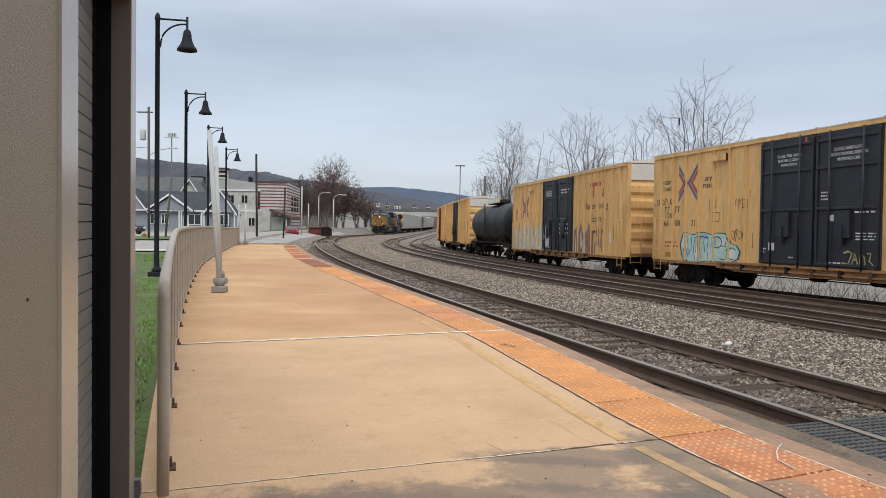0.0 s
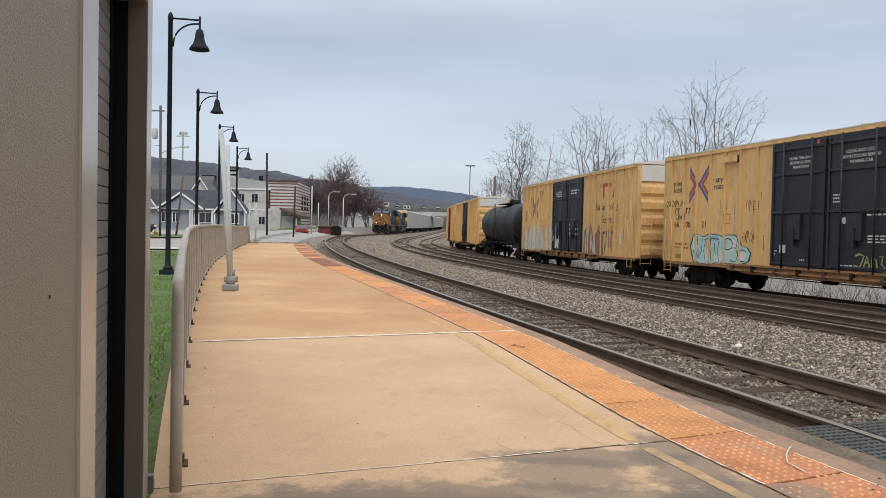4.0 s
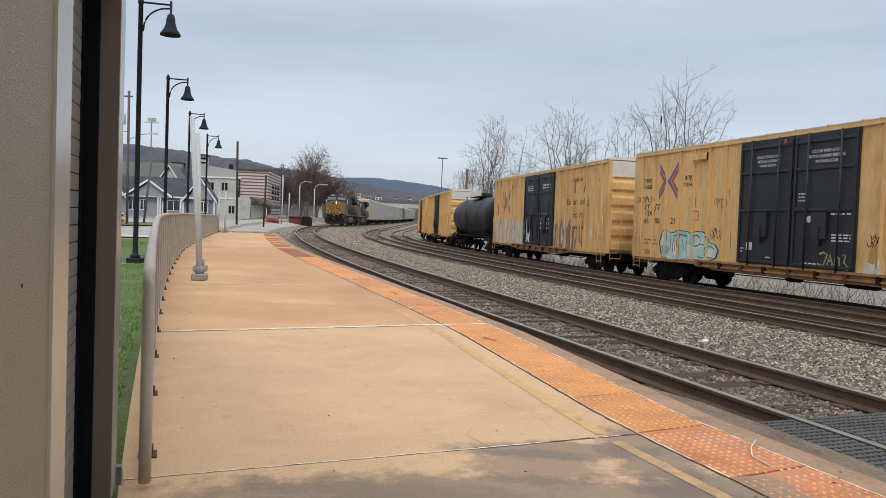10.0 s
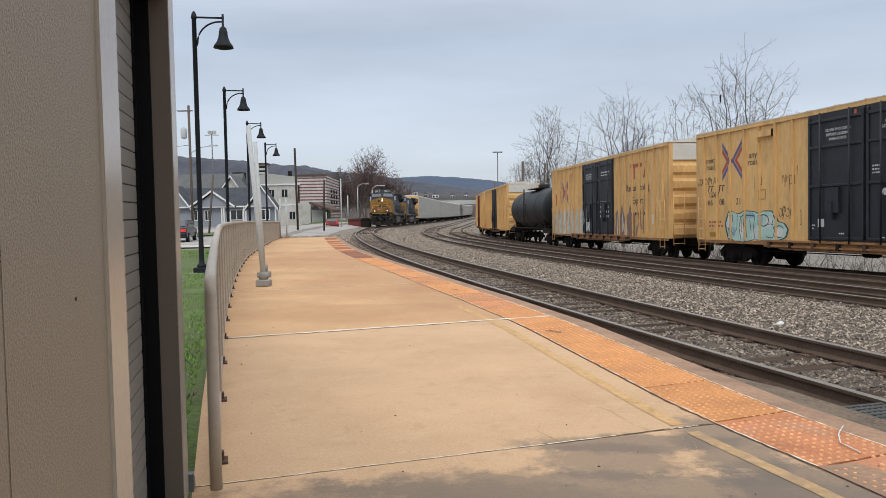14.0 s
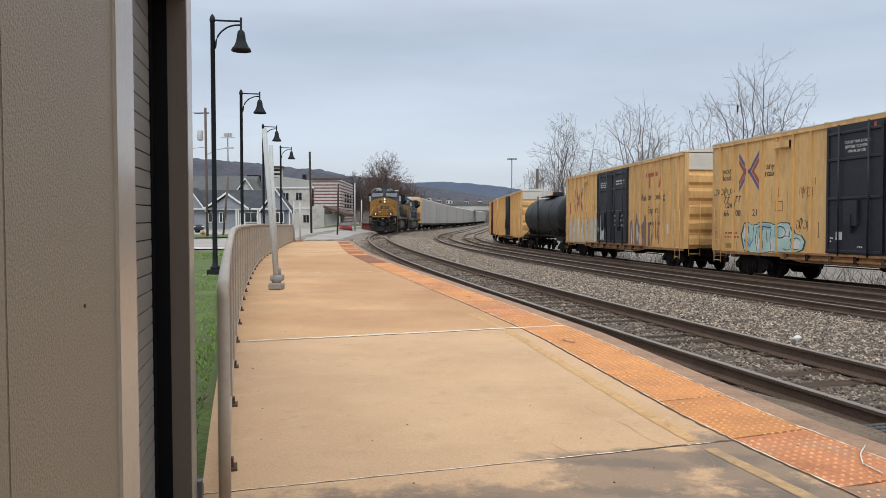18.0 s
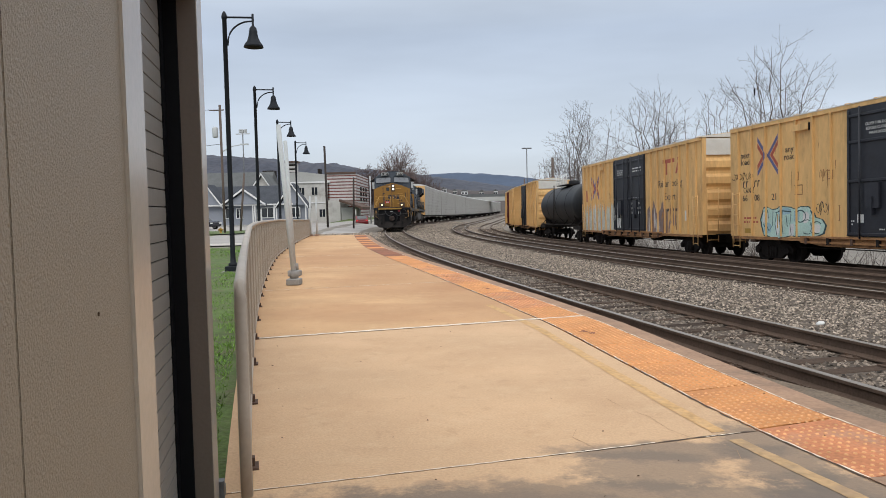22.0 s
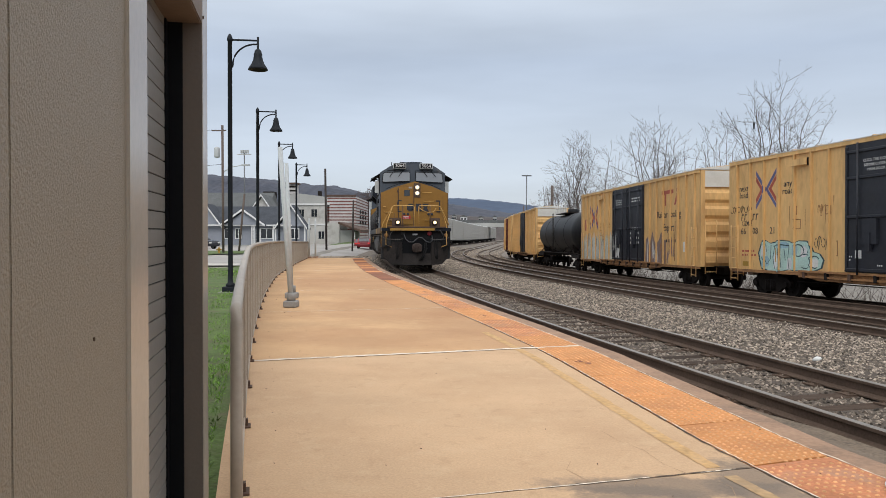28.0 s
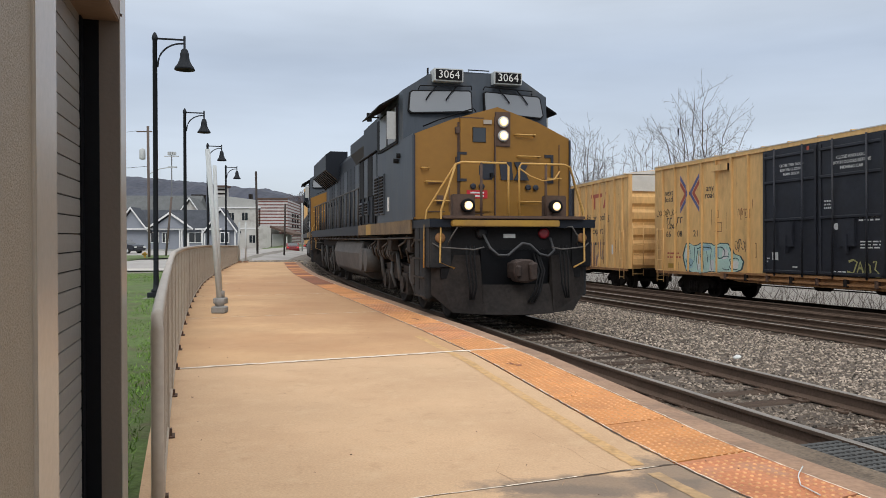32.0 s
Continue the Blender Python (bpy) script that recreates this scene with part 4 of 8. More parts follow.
LAMPS = ((-7.02, 18.55, -0.06), (-9.62, 28.3, -0.25), (-12.0, 38.7, -0.25), (-13.97, 48.8, -0.40))
for n, (lx, ly, lz) in enumerate(LAMPS):
    m = pose(lx, ly, lz - 0.02, 0, 0, 6)
    if n == 0:
        lamp_master.matrix_basis = m
    else:
        copy_thing(lamp_master, m)

# leaning galvanised signal post on the platform
sp = thing("signal_post", "leaning galvanised steel double post bolted to the platform", "steel post")
for foot, head, rad, nm in (((-4.284, 14.53), (-4.503, 3.12), 0.047, "pole"), ((-4.86, 16.55), (-4.98, 3.0), 0.042, "rear_pole")):
    x, y = foot
    bm = bm_new()
    box(bm, x - 0.13, x + 0.13, y - 0.13, y + 0.13, 0, 0.13)
    bevel(bm, 0.02)
    part("base_block", bm, M_GREYC, sp, "grey concrete block")
    bm = bm_new()
    tube(bm, [(x, y, 0.1), (head[0], y, head[1])], rad, 14)
    part(nm, bm, M_GALV, sp)
    bm = bm_new()
    lathe(bm, [(0.088, 0.13), (0.088, 0.27), (0.07, 0.28)], 14, Matrix.Translation((x, y, 0)))
    part("collar", bm, M_GREYC, sp)

# slim twin bollards at the platform's end
ep = thing("end_posts", "pair of thin grey posts at the railing end", "post", at=line_pose(37.0, -5.4, 0))
for dx in (0, 0.35):
    bm = bm_new()
    tube(bm, [(dx, 0, 0.08), (dx, 0, 2.3)], 0.045)
    part("post", bm, M_GALV, ep)
    bm = bm_new()
    box(bm, dx - 0.14, dx + 0.14, -0.14, 0.14, 0, 0.1)
    part("base_block", bm, M_CURB, ep)

# ---- shuttered kiosk beside the camera ----
kiosk = tagged(new("wall_kiosk"), "tan textured metal kiosk with a roller shutter", "kiosk", kind="structure")
WALL_YAW = 16.0
HEAD_Z = 2.42
kiosk.matrix_basis = pose(-1.535, 3.696, 0, 0, 0, WALL_YAW)


def kpart(name, x0, x1, y0, y1, z0, z1, material, bev=0.006, label=""):
    bm = bm_new()
    box(bm, x0, x1, y0, y1, z0, z1)
    if bev:
        bevel(bm, bev, 2)
    return part(name, bm, material, kiosk, label)


# own space: y runs along the wall away from the near pillar, x to the platform
kpart("far_post", -0.169, 0.002, -0.165, 0.026, 0, 3.3, M_POST, 0.002)
# thin pale strip paints the light on the post's side face
kpart("post_edge", 0.002, 0.006, -0.165, 0.026, 0, 3.3, M_TANTRIM, 0)
kpart("near_pillar", -2.6, 0.008, -2.598, -1.80, 0, 3.3, M_TAN, 0.0015, label="large tan embossed panel")
kpart("near_pillar", -2.6, 0.008, -4.9, -2.603, 0, 3.3, M_TAN, 0.0015, label="large tan embossed panel")
kpart("panel_seam", -2.5, 0.006, -2.6025, -2.5985, 0, 3.28, M_BLACK, 0)
kpart("bolt_head", 0.008, 0.012, -2.133, -2.129, 1.22, 1.229, M_CRACK, 0.001)
# glossy side face of the pillar, its lit tone put into the colour
kpart("corner_trim", 0.0, 0.018, -1.81, -1.569, 0, 3.3, M_TANTRIM, 0.004, "glossier corner trim, painted pale as the lit side")
kpart("pillar_return", -0.17, 0.0, -1.80, -1.569, 0, 3.3, M_TANTRIM, 0.004)
kpart("guide_channel", -0.17, -0.144, -0.243, -0.174, 0, 2.62, M_BLACK, 0.004)
kpart("guide_lip", -0.17, -0.0815, -0.174, -0.1655, 0, 2.62, M_BLACK, 0.002)
kpart("guide_channel", -0.17, -0.12, -1.569, -1.535, 0, 2.62, M_BLACK, 0.004)
kpart("header", -0.17, 0.004, -1.569, -0.165, HEAD_Z, 3.3, M_BROWN, 0.006, "brown boxed header over the shutter")
kpart("header_bolt", 0.006, 0.012, -0.158, -0.146, HEAD_Z + 0.028, HEAD_Z + 0.042, M_CRACK, 0.002)
kpart("back_wall", -2.6, -0.17, -1.80, 0.026, 0, 3.3, M_TAN, 0)
kpart("roof", -2.75, 0.14, -5.05, 0.15, 3.3, 3.42, M_BROWN)
for k in range(34):
    bm = bm_new()
    z0 = 0.02 + k * 0.0762
    prism(bm, [(-0.162, z0), (-0.151, z0 + 0.002), (-0.15, z0 + 0.037), (-0.151, z0 + 0.072), (-0.162, z0 + 0.0735)], "y", -1.54, -0.236)
    part("slat", bm, M_SLAT, kiosk)
bm = bm_new()
box(bm, -0.169, -0.158, -1.55, -0.18, 0, 2.6)
part("shutter_backing", bm, M_BLACK, kiosk)
bm = bm_new()
box(bm, -0.10, 0.03, 0.027, 0.077, 0.0, 0.09)
box(bm, -0.02, 0.03, 0.077, 0.117, 0.0, 0.05)
part("base_bracket", bm, M_BRACKET, kiosk)

# rubber grid crossing panels beside the near rail: cross bars with staggered webs
grid_thing = thing("crossing_grid", "grey rubber grid panels with staggered slots beside the near rail", "track panel")
for o0, o1 in ((-1.34, -0.82), (-0.66, 0.60)):
    gv, gf = [], []

    def grid_box(s, o, do, ds, z0, z1):
        p, a = on_line(s, o), heading(s)
        ux, uy = Vector((math.cos(a), math.sin(a), 0)) * do, Vector((-math.sin(a), math.cos(a), 0)) * ds
        n = len(gv)
        for z in (z0, z1):
            gv.extend([p - ux - uy + Vector((0, 0, z)), p + ux - uy + Vector((0, 0, z)), p + ux + uy + Vector((0, 0, z)), p - ux + uy + Vector((0, 0, z))])
        gf.extend([(n + 4, n + 5, n + 6, n + 7), (n, n + 1, n + 5, n + 4), (n + 1, n + 2, n + 6, n + 5), (n + 2, n + 3, n + 7, n + 6), (n + 3, n, n + 4, n + 7)])

    for i in range(88):
        s = -1.66 - i * 0.075
        grid_box(s, (o0 + o1) / 2, (o1 - o0) / 2, 0.020, -0.24, -0.180)
        o = o0 + (0.0275 if i % 2 else 0.0)
        while o < o1:
            grid_box(s - 0.0375, o, 0.010, 0.03, -0.24, -0.184)
            o += 0.055
    gp = new("grid_panel", raw_mesh("grid_panel", gv, gf, M_GRATE))
    gp.parent = grid_thing
    # backing soil with the slots' shade put into its dark colour
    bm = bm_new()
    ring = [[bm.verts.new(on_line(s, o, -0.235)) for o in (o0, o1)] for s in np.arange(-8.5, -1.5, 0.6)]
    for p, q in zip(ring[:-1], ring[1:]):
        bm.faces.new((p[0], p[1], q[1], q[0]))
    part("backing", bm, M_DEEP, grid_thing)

dirt = sheet("dirt_strip", [-14, -10, -7, -5, -3.5, -2, -1, 0, 1.5], lambda s: [curb_o(s) + 0.005, curb_o(s) + 0.22, -1.4, -1.22], M_DIRT, 0.0, lambda s, o: -0.12 - 0.06 * (o > -1.5) - 0.05 * max(0.0, s + 1) + 0.015 * noise.noise(Vector((s * 2, o * 5, 0))))
tagged(dirt, "brown dirt and fine gravel between coping and track panel", "dirt", kind="structure")
rock = thing("white_rock", "small pale stone lying on the ballast beside the track", "stone", at=Matrix.Translation((4.34, 11.3, -0.345)))
bm = bm_new()
lathe(bm, [(0.075, 0), (0.085, 0.02), (0.055, 0.05), (0.02, 0.065)], 7)
for v in bm.verts:
    v.co.x *= 0.8
    v.co.y *= 0.6
    v.co.z = v.co.z * 0.8 + 0.2 * v.co.x
part("stone", bm, M_WINK, rock)
# a bent wire lying on the strip
wire = thing("bent_wire", "short pale bent wire lying on the orange strip", "wire")
bm = bm_new()
tube(bm, [(x, y, 0.014) for x, y in ((2.234, 4.849), (2.15, 4.72), (2.112, 4.65), (2.05, 4.49), (2.066, 4.40), (2.078, 4.318))], 0.004, 6)
part("strand", bm, M_WINK, wire)

# ---- rail vehicles ----
TRAIN, WHEELS = [], []


def wheelset(parent, y, r=0.46, material=M_UNDER, at=None, name="wheelset"):
    bm = bm_new()
    turn = Matrix.Rotation(radians(90), 4, "Y")
    for sx in (-1, 1):
        m = Matrix.Translation((sx * 0.755, 0, 0)) @ turn
        lathe(bm, [(r * 0.28, -0.09), (r * 0.3, -0.06), (r * 0.8, -0.03), (r * 0.86, -0.06), (r, -0.065), (r, 0.05), (r * 1.06, 0.055), (r * 1.06, 0.075), (r * 0.8, 0.07), (r * 0.3, 0.06)] if sx < 0 else [(r * 0.3, -0.06), (r * 0.8, -0.07), (r * 1.06, -0.075), (r * 1.06, -0.055), (r, -0.05), (r, 0.065), (r * 0.86, 0.06), (r * 0.8, 0.03), (r * 0.3, 0.06), (r * 0.28, 0.09)], 20, m)
    tube(bm, [(-0.98, 0, 0), (0.98, 0, 0)], 0.075, 10)
    for a in range(4):
        ca, sa = math.cos(a * 1.5708), math.sin(a * 1.5708)
        for sx in (-1, 1):
            box(bm, sx * 0.85 - 0.02, sx * 0.85 + 0.02, ca * r * 0.55 - 0.05, ca * r * 0.55 + 0.05, sa * r * 0.55 - 0.05, sa * r * 0.55 + 0.05)
    ob = part(name, bm, material, parent)
    ob.matrix_basis = Matrix.Translation((0, y, r))
    return ob


def freight_truck(parent, y):
    """Two-axle truck with cast side frames and springs."""
    t = new("truck")
    t.parent, t.matrix_basis = parent, Matrix.Translation((0, y, 0))
    for sx in (-1, 1):
        bm = bm_new()
        prism(bm, [(-1.15, 0.55), (-0.95, 0.68), (-0.5, 0.82), (0.5, 0.82), (0.95, 0.68), (1.15, 0.55), (1.1, 0.36), (0.75, 0.40), (0.42, 0.18), (-0.42, 0.18), (-0.75, 0.40), (-1.1, 0.36)], "x", sx * 0.92, sx * 1.06)
        part("side_frame", bm, M_UNDER, t)
        bm = bm_new()
        for dy in (-0.22, -0.07, 0.08, 0.23):
            tube(bm, [(sx * 1.08, dy, 0.24), (sx * 1.08, dy, 0.62)], 0.06, 8)
        part("spring", bm, M_UNDER, t)
        for dy in (-0.88, 0.88):
            bm = bm_new()
            tube(bm, [(sx * 1.04, dy, 0.46), (sx * 1.15, dy, 0.46)], 0.12, 10)
            part("bearing_cap", bm, M_UNDER, t)
    bm = bm_new()
    box(bm, -1.0, 1.0, -0.22, 0.22, 0.5, 0.85)
    part("bolster", bm, M_UNDER, t)
    for dy in (-0.88, 0.88):
        wheelset(t, dy)
    return t


def coupler(parent, y, d):
    bm = bm_new()
    box(bm, -0.12, 0.12, min(y, y + d * 0.7), max(y, y + d * 0.7), 0.75, 0.98)
    prism(bm, [(-0.18, 0.68), (0.2, 0.68), (0.24, 0.86), (0.2, 1.06), (-0.18, 1.06)], "y", y + d * 0.5, y + d * 0.85)
    bevel(bm, 0.02)
    part("coupler", bm, M_RUST, parent)


def ladder(parent, x0, x1, y0, y1, z0, z1, n, material, name="ladder"):
    """Rungs between two uprights, in the plane given by the two ends."""
    bm = bm_new()
    tube(bm, [(x0, y0, z0), (x0, y0, z1)], 0.018, 6)
    tube(bm, [(x1, y1, z0), (x1, y1, z1)], 0.018, 6)
    for k in range(n):
        z = z0 + 0.08 + (z1 - z0 - 0.16) * k / (n - 1)
        tube(bm, [(x0, y0, z), (x1, y1, z)], 0.016, 6)
    part(name, bm, material, parent)


BOX_L, BOX_W, EAVE, SILL = 17.9, 1.52, 5.15, 0.98


def side_m(u, z, out=0.0):
    """A pose on the camera's side of a freight car: letters read from its far end (u = 0) to the near one."""
    return Matrix.Translation((-BOX_W - 0.012 - out, BOX_L / 2 - u, z)) @ Matrix.Rotation(radians(-90), 4, "Z") @ Matrix.Rotation(radians(90), 4, "X")


def clip_u(pts, a, keep_above):
    """The part of a (u, z) outline on one side of u = a."""
    res = []
    for (u0, z0), (u1, z1) in zip(pts, pts[1:] + pts[:1]):
        in0, in1 = (u0 >= a) == keep_above, (u1 >= a) == keep_above
        if in0:
            res.append((u0, z0))
        if in0 != in1:
            f = (a - u0) / (u1 - u0)
            res.append((a, z0 + (z1 - z0) * f))
    return res


def rib_places(door_w=4.76):
    h, d = BOX_L / 2, door_w / 2
    return sorted(h - sy * (h - 0.58 - k * 0.865 * (h - d) / 6.57) for k in range(7) for sy in (-1, 1))


def flat_shape(name, pts, material, parent, out=0.0, label="", thick=0.003):
    """A painted shape on the car's side: pts are (u, z). Paint on the sheet goes over the side posts too."""
    bm = bm_new()
    pts = [tuple(p) for p in pts]
    if out >= 0.06 and thick < 0.01:
        lay = (out - 0.06) * 0.2
        prism(bm, [(BOX_L / 2 - u, z) for u, z in pts], "x", -BOX_W + 0.03 - 0.002 - lay, -BOX_W + 0.03)
        for c in rib_places():
            q = clip_u(clip_u(pts, c - 0.041, True), c + 0.041, False) if min(p[0] for p in pts) < c + 0.041 and max(p[0] for p in pts) > c - 0.041 else []
            if len(q) > 2:
                prism(bm, [(BOX_L / 2 - u, z) for u, z in q], "x", -BOX_W - 0.055 - 0.002 - lay, -BOX_W - 0.053)
    else:
        prism(bm, [(BOX_L / 2 - u, z) for u, z in pts], "x", -BOX_W - 0.010 - out - thick, -BOX_W - 0.010 - out)
    return part(name, bm, material, parent, label)


def bars(name, u0, u1, z0, z1, rows, material, parent, seed=1, out=0.0):
    """Unreadable small print as short bars."""
    r = random.Random(seed)
    hgt = (z1 - z0) / (rows * 2.2)
    for k in range(rows):
        z = z1 - (k + 0.5) * (z1 - z0) / rows
        u = u0
        while u < u1 - 0.04:
            w = r.uniform(0.10, 0.26) * max(0.3, (u1 - u0))
            flat_shape(name, [(u, z - hgt / 2), (min(u + w, u1), z - hgt / 2), (min(u + w, u1), z + hgt / 2), (u, z + hgt / 2)], material, parent, out)
            u += w + r.uniform(0.03, 0.07) * max(0.3, (u1 - u0)) * 2


def boxcar(label, m, door_w=4.76, door_mat=None, seed=0):
    car = thing("boxcar", label, "boxcar", group="standing freight cars", at=m)
    h, w = BOX_L / 2, BOX_W
    d = door_w / 2
    bm = bm_new()
    box(bm, -w + 0.03, w - 0.03, -h + 0.12, h - 0.12, SILL, EAVE - 0.02)
    part("body", bm, M_BOXY, car)
    # posts on the sides
    post = bm_new()
    prism(post, [(-0.045, 0.0), (-0.04, -0.085), (0.04, -0.085), (0.045, 0.0)], "z", SILL + 0.03, EAVE - 0.12)
    POSTM = mesh_of("side_post", post, M_BOXY)
    for sx in (-1, 1):
        for k in range(7):
            for sy in (-1, 1):
                y = sy * (h - 0.58 - k * 0.865 * (h - d) / 6.57)
                ob = new("side_post", POSTM)
                ob.parent = car
                ob.matrix_basis = Matrix.Translation((sx * (w - 0.03), y, 0)) @ Matrix.Rotation(radians(-90 if sx < 0 else 90), 4, "Z")
        bm = bm_new()
        box(bm, min(sx * (w - 0.03), sx * (w + 0.03)), max(sx * (w - 0.03), sx * (w + 0.03)), -h + 0.1, h - 0.1, EAVE - 0.13, EAVE)
        part("top_chord", bm, M_BOXY, car)
        bm = bm_new()
        prism(bm, [(-h + 0.1, SILL), (h - 0.1, SILL), (h - 0.1, SILL - 0.1), (d + 2.4, SILL - 0.11), (d + 1.2, SILL - 0.26), (-d - 1.2, SILL - 0.26), (-d - 2.4, SILL - 0.11), (-h + 0.1, SILL - 0.1)], "x", min(sx * (w - 0.06), sx * (w + 0.0)), max(sx * (w - 0.06), sx * (w + 0.0)))
        part("side_sill", bm, M_RUSTY, car, "rust-streaked side sill")
        bm = bm_new()
        box(bm, min(sx * w, sx * (w + 0.09)), max(sx * w, sx * (w + 0.09)), -d - 2.2, d + 2.2, SILL + 0.0, SILL + 0.07)
        box(bm, min(sx * w, sx * (w + 0.07)), max(sx * w, sx * (w + 0.07)), -d - 2.2, d + 2.2, SILL - 0.17, SILL - 0.11)
        part("door_track", bm, M_RUSTY, car)
        for k in range(9):
            bm = bm_new()
            y = -d - 1.9 + k * (2 * d + 3.8) / 8
            box(bm, min(sx * w, sx * (w + 0.11)), max(sx * w, sx * (w + 0.11)), y - 0.05, y + 0.05, SILL - 0.2, SILL + 0.02)
            part("track_bracket", bm, M_UNDER if k % 2 else M_RUST, car)
        # pair of plug doors with bars and lock rods
        for k in range(2):
            y0, y1 = (-d, -0.02) if k == 0 else (0.02, d)
            bm = bm_new()
            xa, xb = sx * (w - 0.02), sx * (w + 0.035)
            box(bm, min(xa, xb), max(xa, xb), y0, y1, SILL + 0.09, EAVE - 0.14)
            door = part("door", bm, door_mat or M_DOORB, car, "flat black plug door")
            bm = bm_new()
            xo, xp = sx * (w + 0.03), sx * (w + 0.085)
            for z in (SILL + 0.12, SILL + 1.75, SILL + 2.95, EAVE - 0.42):
                box(bm, min(xo, xp), max(xo, xp), y0 + 0.03, y1 - 0.03, z, z + 0.09)
            for y in (y0 + 0.03, y1 - 0.12):
                box(bm, min(xo, xp), max(xo, xp), y, y + 0.09, SILL + 0.12, EAVE - 0.2)
            bevel(bm, 0.014)
            part("door_frame", bm, door_mat or M_DOORB, door)
            for y in (y0 + 0.55, y1 - 0.6):
                bm = bm_new()
                tube(bm, [(sx * (w + 0.11), y, SILL + 0.02), (sx * (w + 0.11), y, EAVE - 0.12)], 0.028, 8)
                part("lock_rod", bm, door_mat or M_DOORB, door)
            bm = bm_new()
            yc = y0 + 1.25
            box(bm, min(xo, sx * (w + 0.13)), max(xo, sx * (w + 0.13)), yc - 0.28, yc + 0.28, SILL + 0.95, SILL + 1.72)
            box(bm, min(xo, sx * (w + 0.17)), max(xo, sx * (w + 0.17)), yc - 0.05, yc + 0.05, SILL + 0.75, SILL + 1.3)
            part("lock_box", bm, door_mat or M_DOORB, door)
        # corner ladders and steps
        for sy in (-1, 1):
            ladder(car, sx * (w + 0.06), sx * (w + 0.06), sy * (h - 0.28), sy * (h - 0.75), SILL - 0.45, SILL + 1.7, 6, M_BOXY)
    # roof with a low ridge and seams
    bm = bm_new()
    prism(bm, [(-w - 0.04, EAVE), (w + 0.04, EAVE), (w + 0.04, EAVE + 0.03), (0, EAVE + 0.2), (-w - 0.04, EAVE + 0.03)], "y", -h + 0.05, h - 0.05)
    part("roof", bm, M_BOXW, car, "pale dusty roof")
    seam = bm_new()
    prism(seam, [(-w - 0.05, EAVE + 0.02), (0, EAVE + 0.2), (w + 0.05, EAVE + 0.02), (w + 0.05, EAVE + 0.05), (0, EAVE + 0.235), (-w - 0.05, EAVE + 0.05)], "y", -0.03, 0.03)
    SEAM = mesh_of("roof_seam", seam, M_BOXY)
    for k in range(15):
        ob = new("roof_seam", SEAM)
        ob.parent, ob.matrix_basis = car, Matrix.Translation((0, -h + 0.35 + k * (BOX_L - 0.7) / 14, 0))
    # ends with pressed ribs
    for sy in (-1, 1):
        bm = bm_new()
        for k in range(5):
            z = SILL + 0.3 + k * 0.68
            m = Matrix.Translation((0, sy * (h - 0.12), z))
            prism(bm, [(0, -0.28), (sy * 0.1, -0.14), (sy * 0.1, 0.14), (0, 0.28)], "x", -w + 0.12, w - 0.12, m)
        part("end_rib", bm, M_BOXY, car)
        bm = bm_new()
        box(bm, -w + 0.05, w - 0.05, min(sy * (h - 0.13), sy * (h - 0.04)), max(sy * (h - 0.13), sy * (h - 0.04)), EAVE - 0.75, EAVE - 0.05)
        part("end_band", bm, M_BOXW, car, "white reflective band")
        for sx in (-1, 1):
            bm = bm_new()
            box(bm, sx * (w - 0.12) - 0.09, sx * (w - 0.12) + 0.09, min(sy * (h - 0.14), sy * (h)), max(sy * (h - 0.14), sy * (h)), SILL, EAVE - 0.02)
            part("corner_post", bm, M_BOXY, car)
        ladder(car, -w + 0.2, -w + 0.7, sy * (h + 0.07), sy * (h + 0.07), SILL - 0.3, SILL + 2.0, 6, M_BOXY, "end_ladder")
        bm = bm_new()
        box(bm, -0.9, 0.9, min(sy * h, sy * (h + 0.3)), max(sy * h, sy * (h + 0.3)), SILL - 0.02, SILL + 0.03)
        part("end_step", bm, M_UNDER, car)
        coupler(car, sy * (h - 0.1), sy)
        freight_truck(car, sy * (h - 2.1))
    bm = bm_new()
    box(bm, -0.35, 0.35, -h + 0.2, h - 0.2, 0.62, SILL)
    for k in range(9):
        box(bm, -w + 0.1, w - 0.1, -6 + k * 1.5 - 0.06, -6 + k * 1.5 + 0.06, SILL - 0.22, SILL)
    tube(bm, [(-0.7, -2.4, 0.75), (-0.7, -1.4, 0.75)], 0.2, 12)
    tube(bm, [(-0.75, 0.4, 0.7), (-0.75, 0.9, 0.7)], 0.15, 12)
    tube(bm, [(-1.0, -h + 3.5, 0.62), (-1.0, h - 3.5, 0.62)], 0.02, 6)
    part("underframe", bm, M_UNDER, car)
    return car


def painted_x(car, u, z, r, second=M_BINK):
    """The crossed emblem: on each side a blue chevron whose point meets the other's, and a red one nested in it."""
    for mt, inner, tip, hgt, o in ((second, -0.06, 1.0, 0.25, 0.002), (M_RINK, 0.27, 0.69, 0.25, 0.004)):
        for sx in (-1, 1):
            for sz in (-1, 1):
                m = tip / (1.0 - inner)
                quad = [(inner, 0.0), (1.0, tip), (1.0, tip - hgt), (inner + hgt / m, 0.0)]
                flat_shape("emblem", [(u + sx * a * r * 0.92, z + sz * c * r * 1.1) for a, c in quad], mt, car, 0.070 + o)


